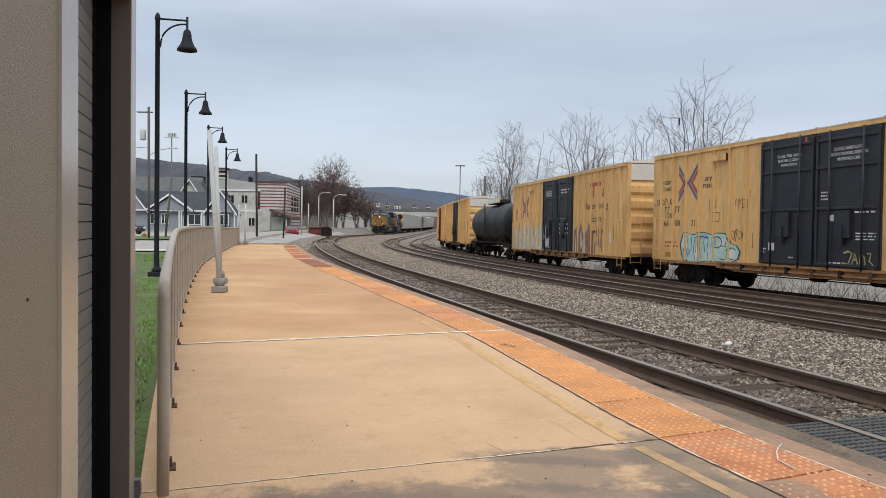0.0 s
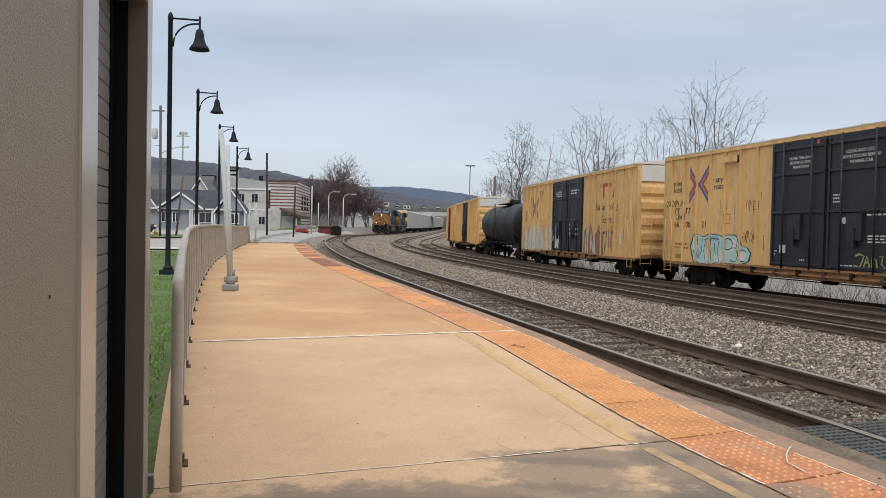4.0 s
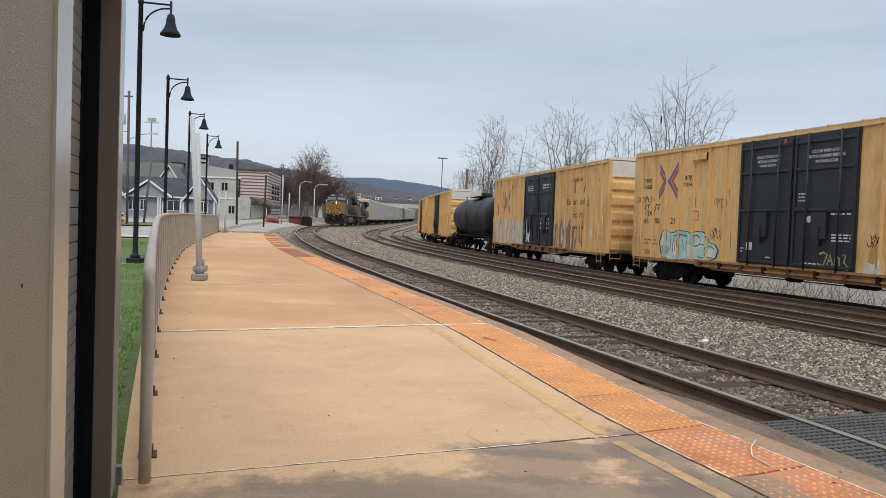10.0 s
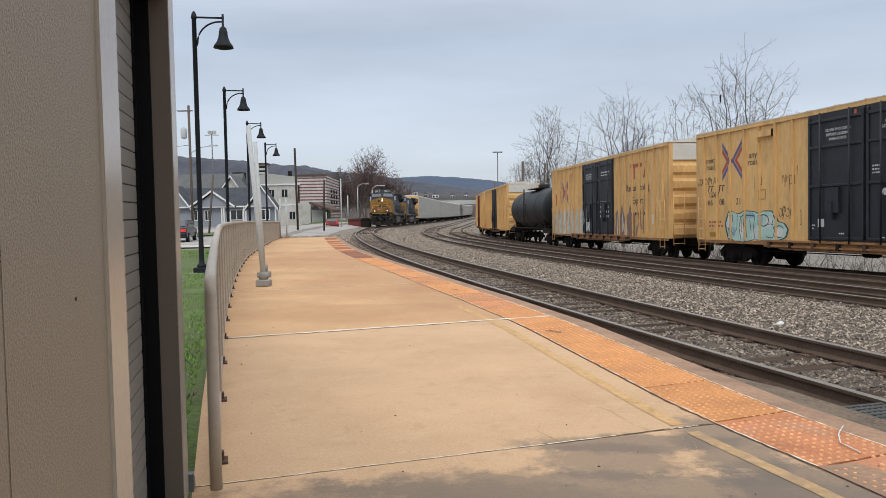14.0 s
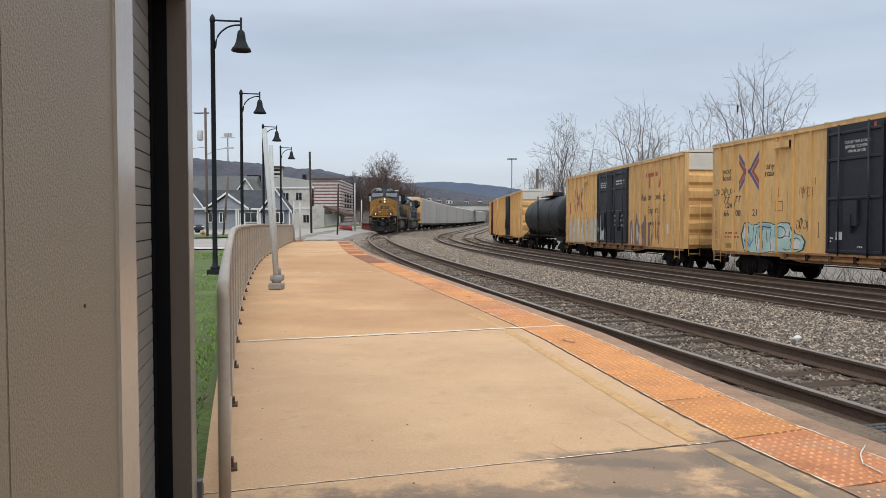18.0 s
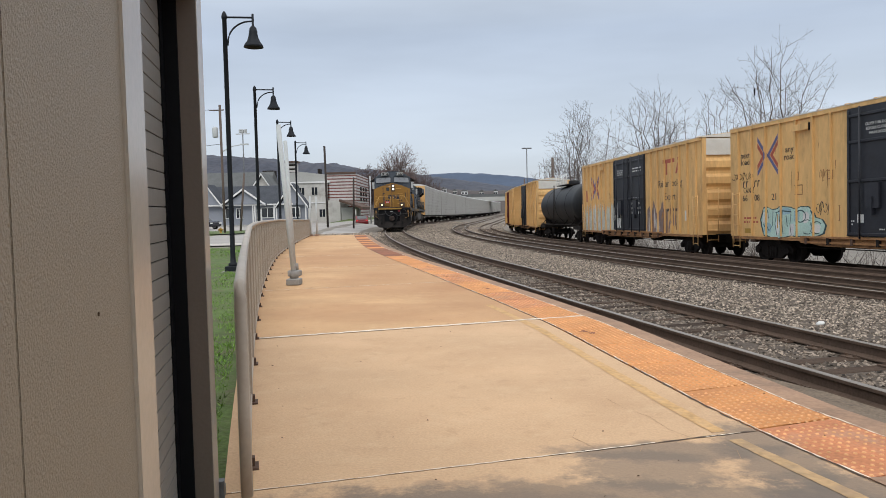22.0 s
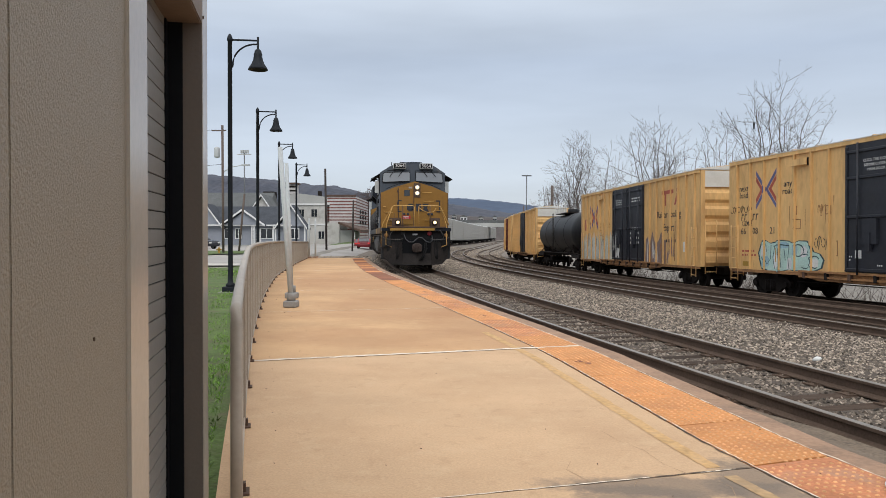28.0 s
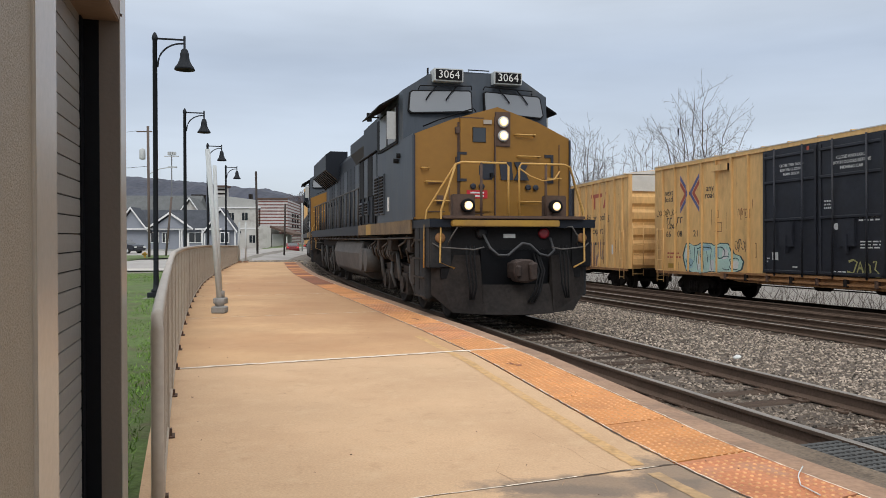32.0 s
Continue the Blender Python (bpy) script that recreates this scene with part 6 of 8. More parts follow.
def locomotive(label, lit):
    eng = thing("locomotive", label, "locomotive")
    # underframe and walkway
    slab(eng, "underframe", -1.05, 1.05, -10.6, 10.2, 1.1, 1.62, M_LBLACK)
    slab(eng, "walkway", -1.53, 1.53, -10.7, 10.35, 1.60, 1.74, M_LDARK)
    for sx in (-1, 1):
        slab(eng, "side_sill", sx * 1.545 - 0.02, sx * 1.545 + 0.02, -10.6, 2.6, 1.50, 1.76, M_LDARK)
        slab(eng, "front_sill", sx * 1.545 - 0.02, sx * 1.545 + 0.02, 4.6, 9.0, 1.50, 1.76, M_SILLTAN, 0, "dirty tan sill")
        slab(eng, "front_sill", sx * 1.545 - 0.02, sx * 1.545 + 0.02, 3.9, 4.6, 1.50, 1.76, M_LSTRIPE, 0, "dirty yellow sill patch")
        slab(eng, "front_sill", sx * 1.545 - 0.02, sx * 1.545 + 0.02, 2.6, 3.9, 1.50, 1.76, M_SILLTAN)
    # short nose: tan-yellow front with a peaked top
    nose = [(-1.53, 1.76), (1.56, 1.76), (1.56, 3.34), (0.85, 3.62), (0.0, 3.86), (-0.85, 3.62), (-1.53, 3.34)]
    bm = bm_new()
    prism(bm, nose, "y", 8.1, 9.22)
    part("nose", bm, M_LNAVY, eng)
    bm = bm_new()
    fr = [(x * 0.985, z - (0.012 if z > 2 else 0)) for x, z in nose]
    va = [bm.verts.new((x, 9.2, z)) for x, z in fr]
    vb = [bm.verts.new((x, 9.27 + 0.16 * (1 - abs(x) / 1.5), z)) for x, z in fr]
    lo = bm.verts.new((0, 9.43, 1.76))
    n = len(fr)
    bm.faces.new(va[::-1])
    bm.faces.new((lo, vb[1], vb[2], vb[3], vb[4]))
    bm.faces.new((vb[0], lo, vb[4], vb[5], vb[6]))
    bm.faces.new((va[0], va[1], vb[1], lo, vb[0]))
    for i in range(1, n):
        bm.faces.new((va[i], va[(i + 1) % n], vb[(i + 1) % n], vb[i]))
    face = part("nose_front", bm, M_LYEL, eng, "dull yellow nose front")

    def ny(x):
        return 9.27 + 0.16 * (1 - abs(x) / 1.5)

    # front door with window
    m = Matrix.Rotation(math.atan2(0.16, 1.5), 4, "Z")
    slab(eng, "front_door", 0.07, 0.72, 9.30, ny(0.4) + 0.045, 1.9, 3.62, M_LYEL, 0.01)
    slab(eng, "window_gasket", 0.19, 0.53, 9.36, ny(0.4) + 0.058, 3.14, 3.50, M_LBLACK, 0.05)
    slab(eng, "door_window", 0.215, 0.505, 9.40, ny(0.4) + 0.066, 3.165, 3.475, M_GLASSD, 0.04)
    # headlight box
    slab(eng, "headlight_box", -0.25, 0.05, 9.30, ny(0.1) + 0.03, 3.12, 3.76, M_BROWNROOF, 0.01, "rusty recessed headlight box")
    for z in (3.31, 3.57):
        bm = bm_new()
        lathe(bm, [(0.085, 0), (0.105, 0.015), (0.105, 0.05), (0.085, 0.06)], 16, Matrix.Translation((-0.1, ny(0.1) + 0.02, z)) @ Matrix.Rotation(radians(-90), 4, "X"))
        lamp = part("headlight", bm, M_GALV, eng)
        bm = bm_new()
        lathe(bm, [(0.088, 0.05), (0.075, 0.068), (0.055, 0.074)], 16, Matrix.Translation((-0.1, ny(0.1) + 0.02, z)) @ Matrix.Rotation(radians(-90), 4, "X"))
        part("lens", bm, M_REFLECTOR if lit else M_GLASSD, lamp, "lit warm headlight" if lit else "unlit lens")
        bm = bm_new()
        lathe(bm, [(0.058, 0.07), (0.045, 0.084), (0.015, 0.088)], 12, Matrix.Translation((-0.1, ny(0.1) + 0.02, z)) @ Matrix.Rotation(radians(-90), 4, "X"))
        part("bulb", bm, M_HEADLIGHT if lit else M_GLASSD, lamp)
    # plain dark emblem shapes and brackets across the nose
    sheet_plate(eng, "emblem", [(0.60, 3.0), (0.78, 3.0), (0.78, 2.46), (0.60, 2.46), (0.60, 2.51), (0.73, 2.51), (0.73, 2.95), (0.60, 2.95)][::-1], 9.425, 0.016, M_NAVYINK)
    sheet_plate(eng, "emblem", [(0.04, 2.60), (0.04, 2.75), (0.12, 2.84), (0.27, 2.84), (0.36, 2.75), (0.36, 2.59), (0.27, 2.50), (0.12, 2.50)], 9.43, 0.014, M_NAVYINK)
    sheet_plate(eng, "emblem", [(-0.03, 2.84), (-0.27, 2.84), (-0.31, 2.50), (-0.07, 2.50)], 9.425, 0.018, M_NAVYINK)
    sheet_plate(eng, "emblem", [(-0.33, 2.84), (-0.63, 2.84), (-0.54, 2.67), (-0.63, 2.50), (-0.33, 2.50), (-0.41, 2.67)], 9.40, 0.03, M_NAVYINK)
    sheet_plate(eng, "emblem", [(-0.98, 3.0), (-1.16, 3.0), (-1.16, 2.46), (-0.98, 2.46), (-0.98, 2.51), (-1.11, 2.51), (-1.11, 2.95), (-0.98, 2.95)], 9.325, 0.016, M_NAVYINK)
    # round vents, red notice, grab irons
    for x in (0.32, 0.48, -0.62, -0.78):
        bm = bm_new()
        lathe(bm, [(0.055, 0), (0.055, 0.03), (0.03, 0.035)], 12, Matrix.Translation((x, ny(x) + (0.055 if x > 0 else 0.02), 2.37)) @ Matrix.Rotation(radians(-90), 4, "X"))
        part("vent_cap", bm, M_NAVYINK, eng)
    slab(eng, "notice", 0.20, 0.60, ny(0.4) + 0.04, ny(0.4) + 0.055, 2.15, 2.30, M_REDSIGN, 0, "red warning notice")
    for k in range(2):
        slab(eng, "notice_print", 0.27, 0.53, ny(0.4) + 0.054, ny(0.4) + 0.059, 2.18 + k * 0.06, 2.208 + k * 0.06, M_WINK)
    for x0, x1, z in ((-0.35, -0.75, 3.35), (-0.4, -0.85, 2.95), (-0.45, -0.9, 2.1), (1.0, 1.35, 2.45), (0.85, 1.2, 2.1), (1.3, 1.42, 2.7), (-0.95, -1.3, 2.55)):
        y = ny((x0 + x1) / 2)
        rod(eng, "grab_iron", [(x0, y - 0.02, z), (x0, y + 0.08, z), (x1, y + 0.08, z), (x1, y - 0.02, z)], 0.016, M_HAND, 6)
    for x0, x1, z0, z1 in ((0.045, 0.065, 1.85, 3.66), (0.725, 0.745, 1.85, 3.55), (0.065, 0.725, 1.86, 1.88), (0.065, 0.725, 3.625, 3.645), (0.9, 1.3, 1.9, 1.915), (0.9, 1.3, 2.42, 2.435), (0.9, 0.915, 1.9, 2.42), (-1.3, -1.285, 1.9, 3.2)):
        slab(eng, "seam", x0, x1, ny((x0 + x1) / 2) - 0.03, ny(max(abs(x0), abs(x1)) if x0 > -1 else 1.3) + 0.05 if x0 < 0.75 and x0 > 0 else ny((x0 + x1) / 2) + 0.012, z0, z1, M_BROWNROOF)
    for z in (2.05, 2.85, 3.4):
        slab(eng, "door_hinge", 0.70, 0.80, ny(0.75) - 0.02, ny(0.75) + 0.06, z - 0.06, z + 0.06, M_BROWNROOF, 0.01)
    slab(eng, "door_handle", 0.11, 0.16, ny(0.13) + 0.02, ny(0.13) + 0.1, 2.55, 2.62, M_LBLACK)
    slab(eng, "placard", 0.12, 0.28, ny(0.2) + 0.03, ny(0.2) + 0.05, 3.52, 3.6, M_TANTRIM)
    slab(eng, "latch_box", 1.02, 1.14, ny(1.1), ny(1.1) + 0.04, 2.05, 2.2, M_BROWNROOF)
    slab(eng, "corner_edge", 1.535, 1.565, 9.18, 9.30, 1.8, 3.3, M_NAVYINK)
    slab(eng, "corner_edge", -1.535, -1.505, 9.18, 9.30, 1.8, 3.3, M_NAVYINK)
    slab(eng, "seam", 0.735, 0.755, ny(0.74) - 0.02, ny(0.74) + 0.012, 1.8, 3.55, M_BROWNROOF)
    # cab
    cab = [(-1.52, 1.76), (1.52, 1.76), (1.52, 4.34), (1.0, 4.68), (0.5, 4.77), (-0.5, 4.77), (-1.0, 4.68), (-1.52, 4.34)]
    bm = bm_new()
    va = [bm.verts.new((x, 5.3, z)) for x, z in cab]
    vb = [bm.verts.new((x, 8.42 - 0.26 * max(0, z - 3.3) / 1.3 - 0.1 * abs(x) / 1.5, z)) for x, z in cab]
    n = len(cab)
    bm.faces.new(va[::-1])
    bm.faces.new(vb)
    for i in range(n):
        bm.faces.new((va[i], va[(i + 1) % n], vb[(i + 1) % n], vb[i]))
    part("cab", bm, M_LNAVY, eng, "grey-blue cab")

    def cab_y(x, z):
        return 8.42 - 0.2 * max(0, z - 3.3) - 0.0667 * x

    for sx in (-1, 1):
        for nm, mt, outline, y0, y1, lab in (
                ("windscreen_frame", M_LBLACK, ((0.125, 3.93), (0.125, 4.345), (0.17, 4.38), (1.33, 4.345), (1.385, 4.30), (1.43, 3.93), (1.37, 3.87)), -0.06, 0.012, ""),
                ("windscreen", M_WIND, ((0.15, 3.955), (0.15, 4.325), (0.185, 4.355), (1.315, 4.32), (1.36, 4.285), (1.403, 3.94), (1.355, 3.895)), -0.02, 0.02, "windscreen with a pale sky reflection painted in")):
            bm = bm_new()
            back = [bm.verts.new((sx * x, cab_y(x, z) + y0, z)) for x, z in outline]
            front = [bm.verts.new((sx * x, cab_y(x, z) + y1, z)) for x, z in outline]
            bm.faces.new(back)
            bm.faces.new(front)
            for k in range(7):
                bm.faces.new((back[k], back[(k + 1) % 7], front[(k + 1) % 7], front[k]))
            part(nm, bm, mt, eng, lab)
        for dx in (0.45, 0.85):
            rod(eng, "wiper", [(sx * x, cab_y(x, z) + 0.05, z) for x, z in ((dx, 4.43), (dx + 0.14, 4.27), (dx + 0.22, 4.15))], 0.013, M_LBLACK, 5)
        rod(eng, "wiper_rail", [(sx * x, cab_y(x, z) + d, z) for x, z, d in ((0.12, 4.40, 0.0), (0.14, 4.46, 0.07), (1.18, 4.43, 0.07), (1.2, 4.37, 0.0))], 0.012, M_LBLACK, 5)
        rod(eng, "brow_grab_iron", [(sx * 0.25, 8.9, 3.84), (sx * 0.3, 8.9, 3.9), (sx * 0.95, 8.75, 3.68), (sx * 1.25, 8.7, 3.55)], 0.014, M_LBLACK, 5)
        # number boards
        b = slab(eng, "number_board", sx * 0.62 - 0.3, sx * 0.62 + 0.3, 7.95, 8.3, 4.52, 4.775, M_GALV, 0.01)
        slab(b, "face", sx * 0.62 - 0.27, sx * 0.62 + 0.27, 8.29, 8.31, 4.545, 4.75, M_LBLACK)
        lettering("digits", "3064", 0.225, M_WINK, b, Matrix.Translation((sx * 0.62, 8.314, 4.648)) @ Matrix.Rotation(radians(180), 4, "Z") @ Matrix.Rotation(radians(90), 4, "X"))
        # side windows and sunshade
        slab(eng, "side_window_frame", sx * 1.53 - 0.02, sx * 1.53 + 0.02, 5.75, 7.7, 3.34, 4.14, M_LBLACK)
        slab(eng, "side_window", sx * 1.545 - 0.02, sx * 1.545 + 0.02, 5.85, 6.65, 3.40, 4.08, M_WIND)
        slab(eng, "side_window", sx * 1.545 - 0.02, sx * 1.545 + 0.02, 6.8, 7.6, 3.40, 4.08, M_WIND)
        bm = bm_new()
        prism(bm, [(sx * 1.48, 4.30), (sx * 1.92, 4.06), (sx * 1.92, 4.09), (sx * 1.48, 4.35)], "y", 5.6, 7.75)
        part("sunshade", bm, M_LBLACK, eng)
        slab(eng, "mirror", sx * 1.66 - 0.09, sx * 1.66 + 0.09, 7.66, 7.69, 3.42, 3.98, M_GALV, 0.005)
        rod(eng, "vent_stub", [(sx * 1.5, 8.0, 3.05), (sx * 1.62, 8.0, 3.05)], 0.05, M_LBLACK)
        rod(eng, "vent_stub", [(sx * 1.5, 7.7, 2.98), (sx * 1.62, 7.7, 2.98)], 0.05, M_LBLACK)
    # roof gear
    slab(eng, "air_conditioner", -0.55, 0.55, 5.9, 7.1, 4.72, 4.94, M_LNAVY, 0.03)
    rod(eng, "roof_grab_iron", [(0.1, 7.9, 4.76), (0.1, 7.9, 4.86), (-0.35, 7.9, 4.86), (-0.35, 7.9, 4.76)], 0.012, M_LBLACK, 6)
    rod(eng, "aerial", [(0.98, 8.0, 4.65), (0.98, 8.0, 4.83)], 0.02, M_LBLACK, 6)
    # cabinet behind the cab with louvres, then the hood
    slab(eng, "equipment_cabinet", -1.5, 1.5, 2.6, 5.3, 1.76, 3.55, M_LDARK, 0.03)
    slab(eng, "blower_housing", -1.36, 1.36, 2.2, 5.3, 3.5, 4.46, M_LDARK, 0.12)
    bm = bm_new()
    prism(bm, [(-1.0, 3.7), (1.0, 3.7), (1.22, 4.05), (1.22, 4.36), (0.95, 4.52), (-0.95, 4.52), (-1.22, 4.36), (-1.22, 4.05)], "y", -1.2, 2.2)
    part("alternator_housing", bm, M_LDARK, eng)
    for k in range(5):
        slab(eng, "roof_hatch", -0.7, 0.7, -5.2 + k * 0.82, -4.5 + k * 0.82, 4.39, 4.45, M_LBLACK, 0.02)
    for sx in (-1, 1):
        slab(eng, "cab_rear_window", sx * 1.525 - 0.015, sx * 1.525 + 0.015, 5.34, 5.68, 3.36, 4.12, M_LBLACK, 0.02)
        rod(eng, "mirror_arm", [(sx * 1.5, 5.5, 4.2), (sx * 1.72, 5.5, 4.2)], 0.02, M_LBLACK, 6)
        slab(eng, "small_mirror", sx * 1.74 - 0.06, sx * 1.74 + 0.06, 5.46, 5.5, 4.1, 4.3, M_LBLACK, 0.01)
        slab(eng, "data_plate", sx * 1.53 - 0.012, sx * 1.53 + 0.012, 6.62, 6.74, 2.0, 2.3, M_WINK)
        rod(eng, "cabinet_rail", [(sx * 1.53, 5.2, 3.46), (sx * 1.53, 2.7, 3.46)], 0.025, M_LBLACK, 6)
        for k in range(5):
            slab(eng, "panel_seam", sx * 1.512 - 0.012, sx * 1.512 + 0.012, 2.7 + k * 0.64, 2.73 + k * 0.64, 1.8, 3.5, M_LBLACK)
        for k in range(16):
            y = 2.2 - k * 0.8
            rod(eng, "hood_stanchion", [(sx * 1.50, y, 1.7), (sx * 1.50, y, 2.8)], 0.024, M_FUEL, 6)
            rod(eng, "sill_bracket", [(sx * 1.50, y, 1.66), (sx * 1.46, y, 1.36)], 0.03, M_LGRIME, 6)
    bm = bm_new()
    prism(bm, [(-1.0, 1.74), (1.0, 1.74), (1.0, 4.15), (0.8, 4.4), (-0.8, 4.4), (-1.0, 4.15)], "y", -10.0, 2.6)
    part("hood", bm, M_LDARK, eng)
    for sx in (-1, 1):
        for y0, z0, z1, ncol in ((6.25, 1.95, 2.85, 2), (4.1, 2.0, 2.35, 1), (3.2, 2.0, 2.35, 1)):
            for c in range(ncol):
                ya = y0 - c * 0.62
                f = slab(eng, "louvre_panel", sx * 1.53 - 0.025, sx * 1.53 + 0.025, ya - 0.5, ya, z0, z1, M_LNAVY, 0.01)
                k = 0
                z = z0 + 0.06
                while z < z1 - 0.06:
                    bm = bm_new()
                    box(bm, -0.012, 0.012, ya - 0.46, ya - 0.04, -0.02, 0.02, Matrix.Translation((sx * 1.565, 0, z)) @ Matrix.Rotation(radians(sx * 35), 4, "Y"))
                    part("louvre", bm, M_LBLACK, f)
                    z += 0.07
        for k in range(4):
            slab(eng, "cabinet_door", sx * 1.51 - 0.015, sx * 1.51 + 0.015, 2.75 + k * 0.64, 3.30 + k * 0.64, 2.45, 3.42, M_LBLACK if k in (0, 2) else M_LNAVY, 0.008)
        for k in range(13):
            slab(eng, "hood_door", sx * 1.01 - 0.02, sx * 1.01 + 0.02, -9.4 + k * 0.88, -8.62 + k * 0.88, 1.95, 3.75, M_LDARK if k % 3 else M_LNAVY, 0.008)
            slab(eng, "door_gap", sx * 1.006 - 0.012, sx * 1.006 + 0.012, -8.62 + k * 0.88, -8.52 + k * 0.88, 1.95, 3.75, M_LBLACK)
            slab(eng, "door_latch", sx * 1.04 - 0.02, sx * 1.04 + 0.02, -8.75 + k * 0.88, -8.70 + k * 0.88, 2.7, 2.85, M_LBLACK)
        # flared radiator wing at the rear
        bm = bm_new()
        prism(bm, [(sx * 0.7, 3.55), (sx * 1.0, 3.55), (sx * 1.52, 4.0), (sx * 1.52, 4.55), (sx * 1.35, 4.68), (sx * 0.7, 4.68)], "y", -10.2, -5.6)
        part("radiator_wing", bm, M_LDARK, eng)
        for k in range(9):
            bm = bm_new()
            prism(bm, [(sx * 1.0, 3.53), (sx * 1.53, 3.98), (sx * 1.56, 3.96), (sx * 1.03, 3.5)], "y", -10.0 + k * 0.52, -9.95 + k * 0.52)
            part("wing_brace", bm, M_LBLACK, eng)
        # walkway railing
        pts = [(sx * 1.5, y, 2.78) for y in (5.1, 2, -2, -6, -10.4)]
        rod(eng, "handrail", pts, 0.022, M_HAND if not lit else M_FUEL, 6)
        for y in (5.0, 2.9, 0.8, -1.3, -3.4, -5.5, -7.6, -9.7):
            rod(eng, "handrail_post", [(sx * 1.52, y, 1.7), (sx * 1.5, y, 2.8)], 0.02, M_LDARK, 6)
    slab(eng, "exhaust_housing", -0.6, 0.6, -2.8, -1.0, 4.38, 4.62, M_LBLACK, 0.04)
    slab(eng, "long_hood_end", -0.95, 0.95, -10.25, -10.0, 1.76, 4.1, M_LYEL if not lit else M_LDARK, 0.03)
    # front deck, pilot, steps
    slab(eng, "front_deck", -1.5, 1.5, 8.9, 10.3, 1.62, 1.75, M_LBLACK)
    slab(eng, "anticlimber", -0.80, 1.16, 10.26, 10.46, 1.615, 1.725, M_LSTRIPE, 0.015, "yellow anticlimber edge")
    slab(eng, "anticlimber_lip", -1.3, 1.3, 10.24, 10.44, 1.745, 1.80, M_BROWNROOF, 0.01)
    slab(eng, "end_plate", -1.3, 1.3, 10.05, 10.22, 0.72, 1.62, M_LBLACK)
    slab(eng, "buffer_recess", -0.62, 0.62, 10.2, 10.34, 0.56, 1.22, M_BLACK)
    bm = bm_new()
    # snow plough: bent plate with clipped corners
    for sx in (-1, 1):
        a = [(0.0, 10.62), (sx * 1.42, 10.12)]
        v = []
        for (x, y), z_top, z_bot, xb in (((0.0, 10.62), 0.62, 0.12, 0.0), ((sx * 0.62, 10.42), 0.62, 0.12, sx * 0.60), ((sx * 0.66, 10.40), 1.12, 0.12, sx * 0.64), ((sx * 1.44, 10.05), 1.14, 0.44, sx * 1.44)):
            v.append((bm.verts.new((x, y, z_top)), bm.verts.new((xb, y + 0.16 if abs(x) < 1 else y + 0.05, z_bot))))
        lowc = bm.verts.new((sx * 1.12, 10.34, 0.14))
        for (a0, b0), (a1, b1) in zip(v[:2], v[1:3]):
            bm.faces.new((a0, a1, b1, b0))
        bm.faces.new((v[2][0], v[3][0], v[3][1], lowc, v[2][1]))
    part("pilot_plough", bm, M_PLOUGH, eng, "grimy grey pilot plough").modifiers.new("thick", "SOLIDIFY").thickness = 0.04
    for sx in (-1, 1):
        # corner step wells
        slab(eng, "step_well", sx * 1.33 - 0.2, sx * 1.33 + 0.2, 9.2, 10.0, 0.36, 1.62, M_STEP, 0.02)
        slab(eng, "well_seam", sx * 1.335 - 0.2, sx * 1.335 + 0.2, 9.56, 9.6, 0.5, 1.6, M_LBLACK)
        for k in range(4):
            slab(eng, "step", sx * 1.42 - 0.14, sx * 1.42 + 0.14, 9.25, 9.95, 0.38 + k * 0.33, 0.41 + k * 0.33, M_LGRIME)
        slab(eng, "corner_panel", sx * 1.31 - 0.2, sx * 1.31 + 0.2, 10.0, 10.24, 0.9, 1.62, M_LBLACK if sx < 0 else M_STEP, 0.02)
        bm = bm_new()
        lathe(bm, [(0.09, 0), (0.09, 0.02), (0.05, 0.03)], 14, Matrix.Translation((sx * 1.32, 10.24, 1.42)) @ Matrix.Rotation(radians(-90), 4, "X"))
        part("badge", bm, M_BRASS, eng)
        # ditch lights in boxes
        slab(eng, "ditch_light_box", sx * 0.86 - 0.2, sx * 0.86 + 0.2, 9.95, 10.16, 1.79, 2.18, M_BROWNROOF, 0.015, "dark brown ditch light box")
        bm = bm_new()
        lathe(bm, [(0.1, 0), (0.12, 0.02), (0.12, 0.12), (0.1, 0.13)], 16, Matrix.Translation((sx * 0.82, 10.15, 1.98)) @ Matrix.Rotation(radians(-90), 4, "X"))
        lamp = part("ditch_light", bm, M_LBLACK, eng)
        bm = bm_new()
        lathe(bm, [(0.09, 0.11), (0.075, 0.13), (0.055, 0.136)], 16, Matrix.Translation((sx * 0.82, 10.15, 1.98)) @ Matrix.Rotation(radians(-90), 4, "X"))
        part("lens", bm, M_REFLECTOR if lit else M_GLASSD, lamp, "lit ditch light" if lit else "unlit lens")
        bm = bm_new()
        lathe(bm, [(0.058, 0.13), (0.045, 0.145), (0.015, 0.149)], 12, Matrix.Translation((sx * 0.82, 10.15, 1.98)) @ Matrix.Rotation(radians(-90), 4, "X"))
        part("bulb", bm, M_DITCH if lit else M_GLASSD, lamp)
        # front handrails
        y = 10.3
        rod(eng, "front_handrail", [(sx * 0.1, y, 1.78), (sx * 0.1, y, 2.66), (sx * 0.14, y, 2.72), (sx * 0.95, y, 2.72), (sx * 1.06, y, 2.68), (sx * 1.48, y - 0.35, 1.9), (sx * 1.52, y - 0.35, 1.6), (sx * 1.53, y - 0.35, 0.9)], 0.02, M_HAND, 8, "yellow front handrail")
        rod(eng, "handrail_post", [(sx * 0.60, y, 1.78), (sx * 0.60, y, 2.72)], 0.024, M_BROWNROOF, 6)
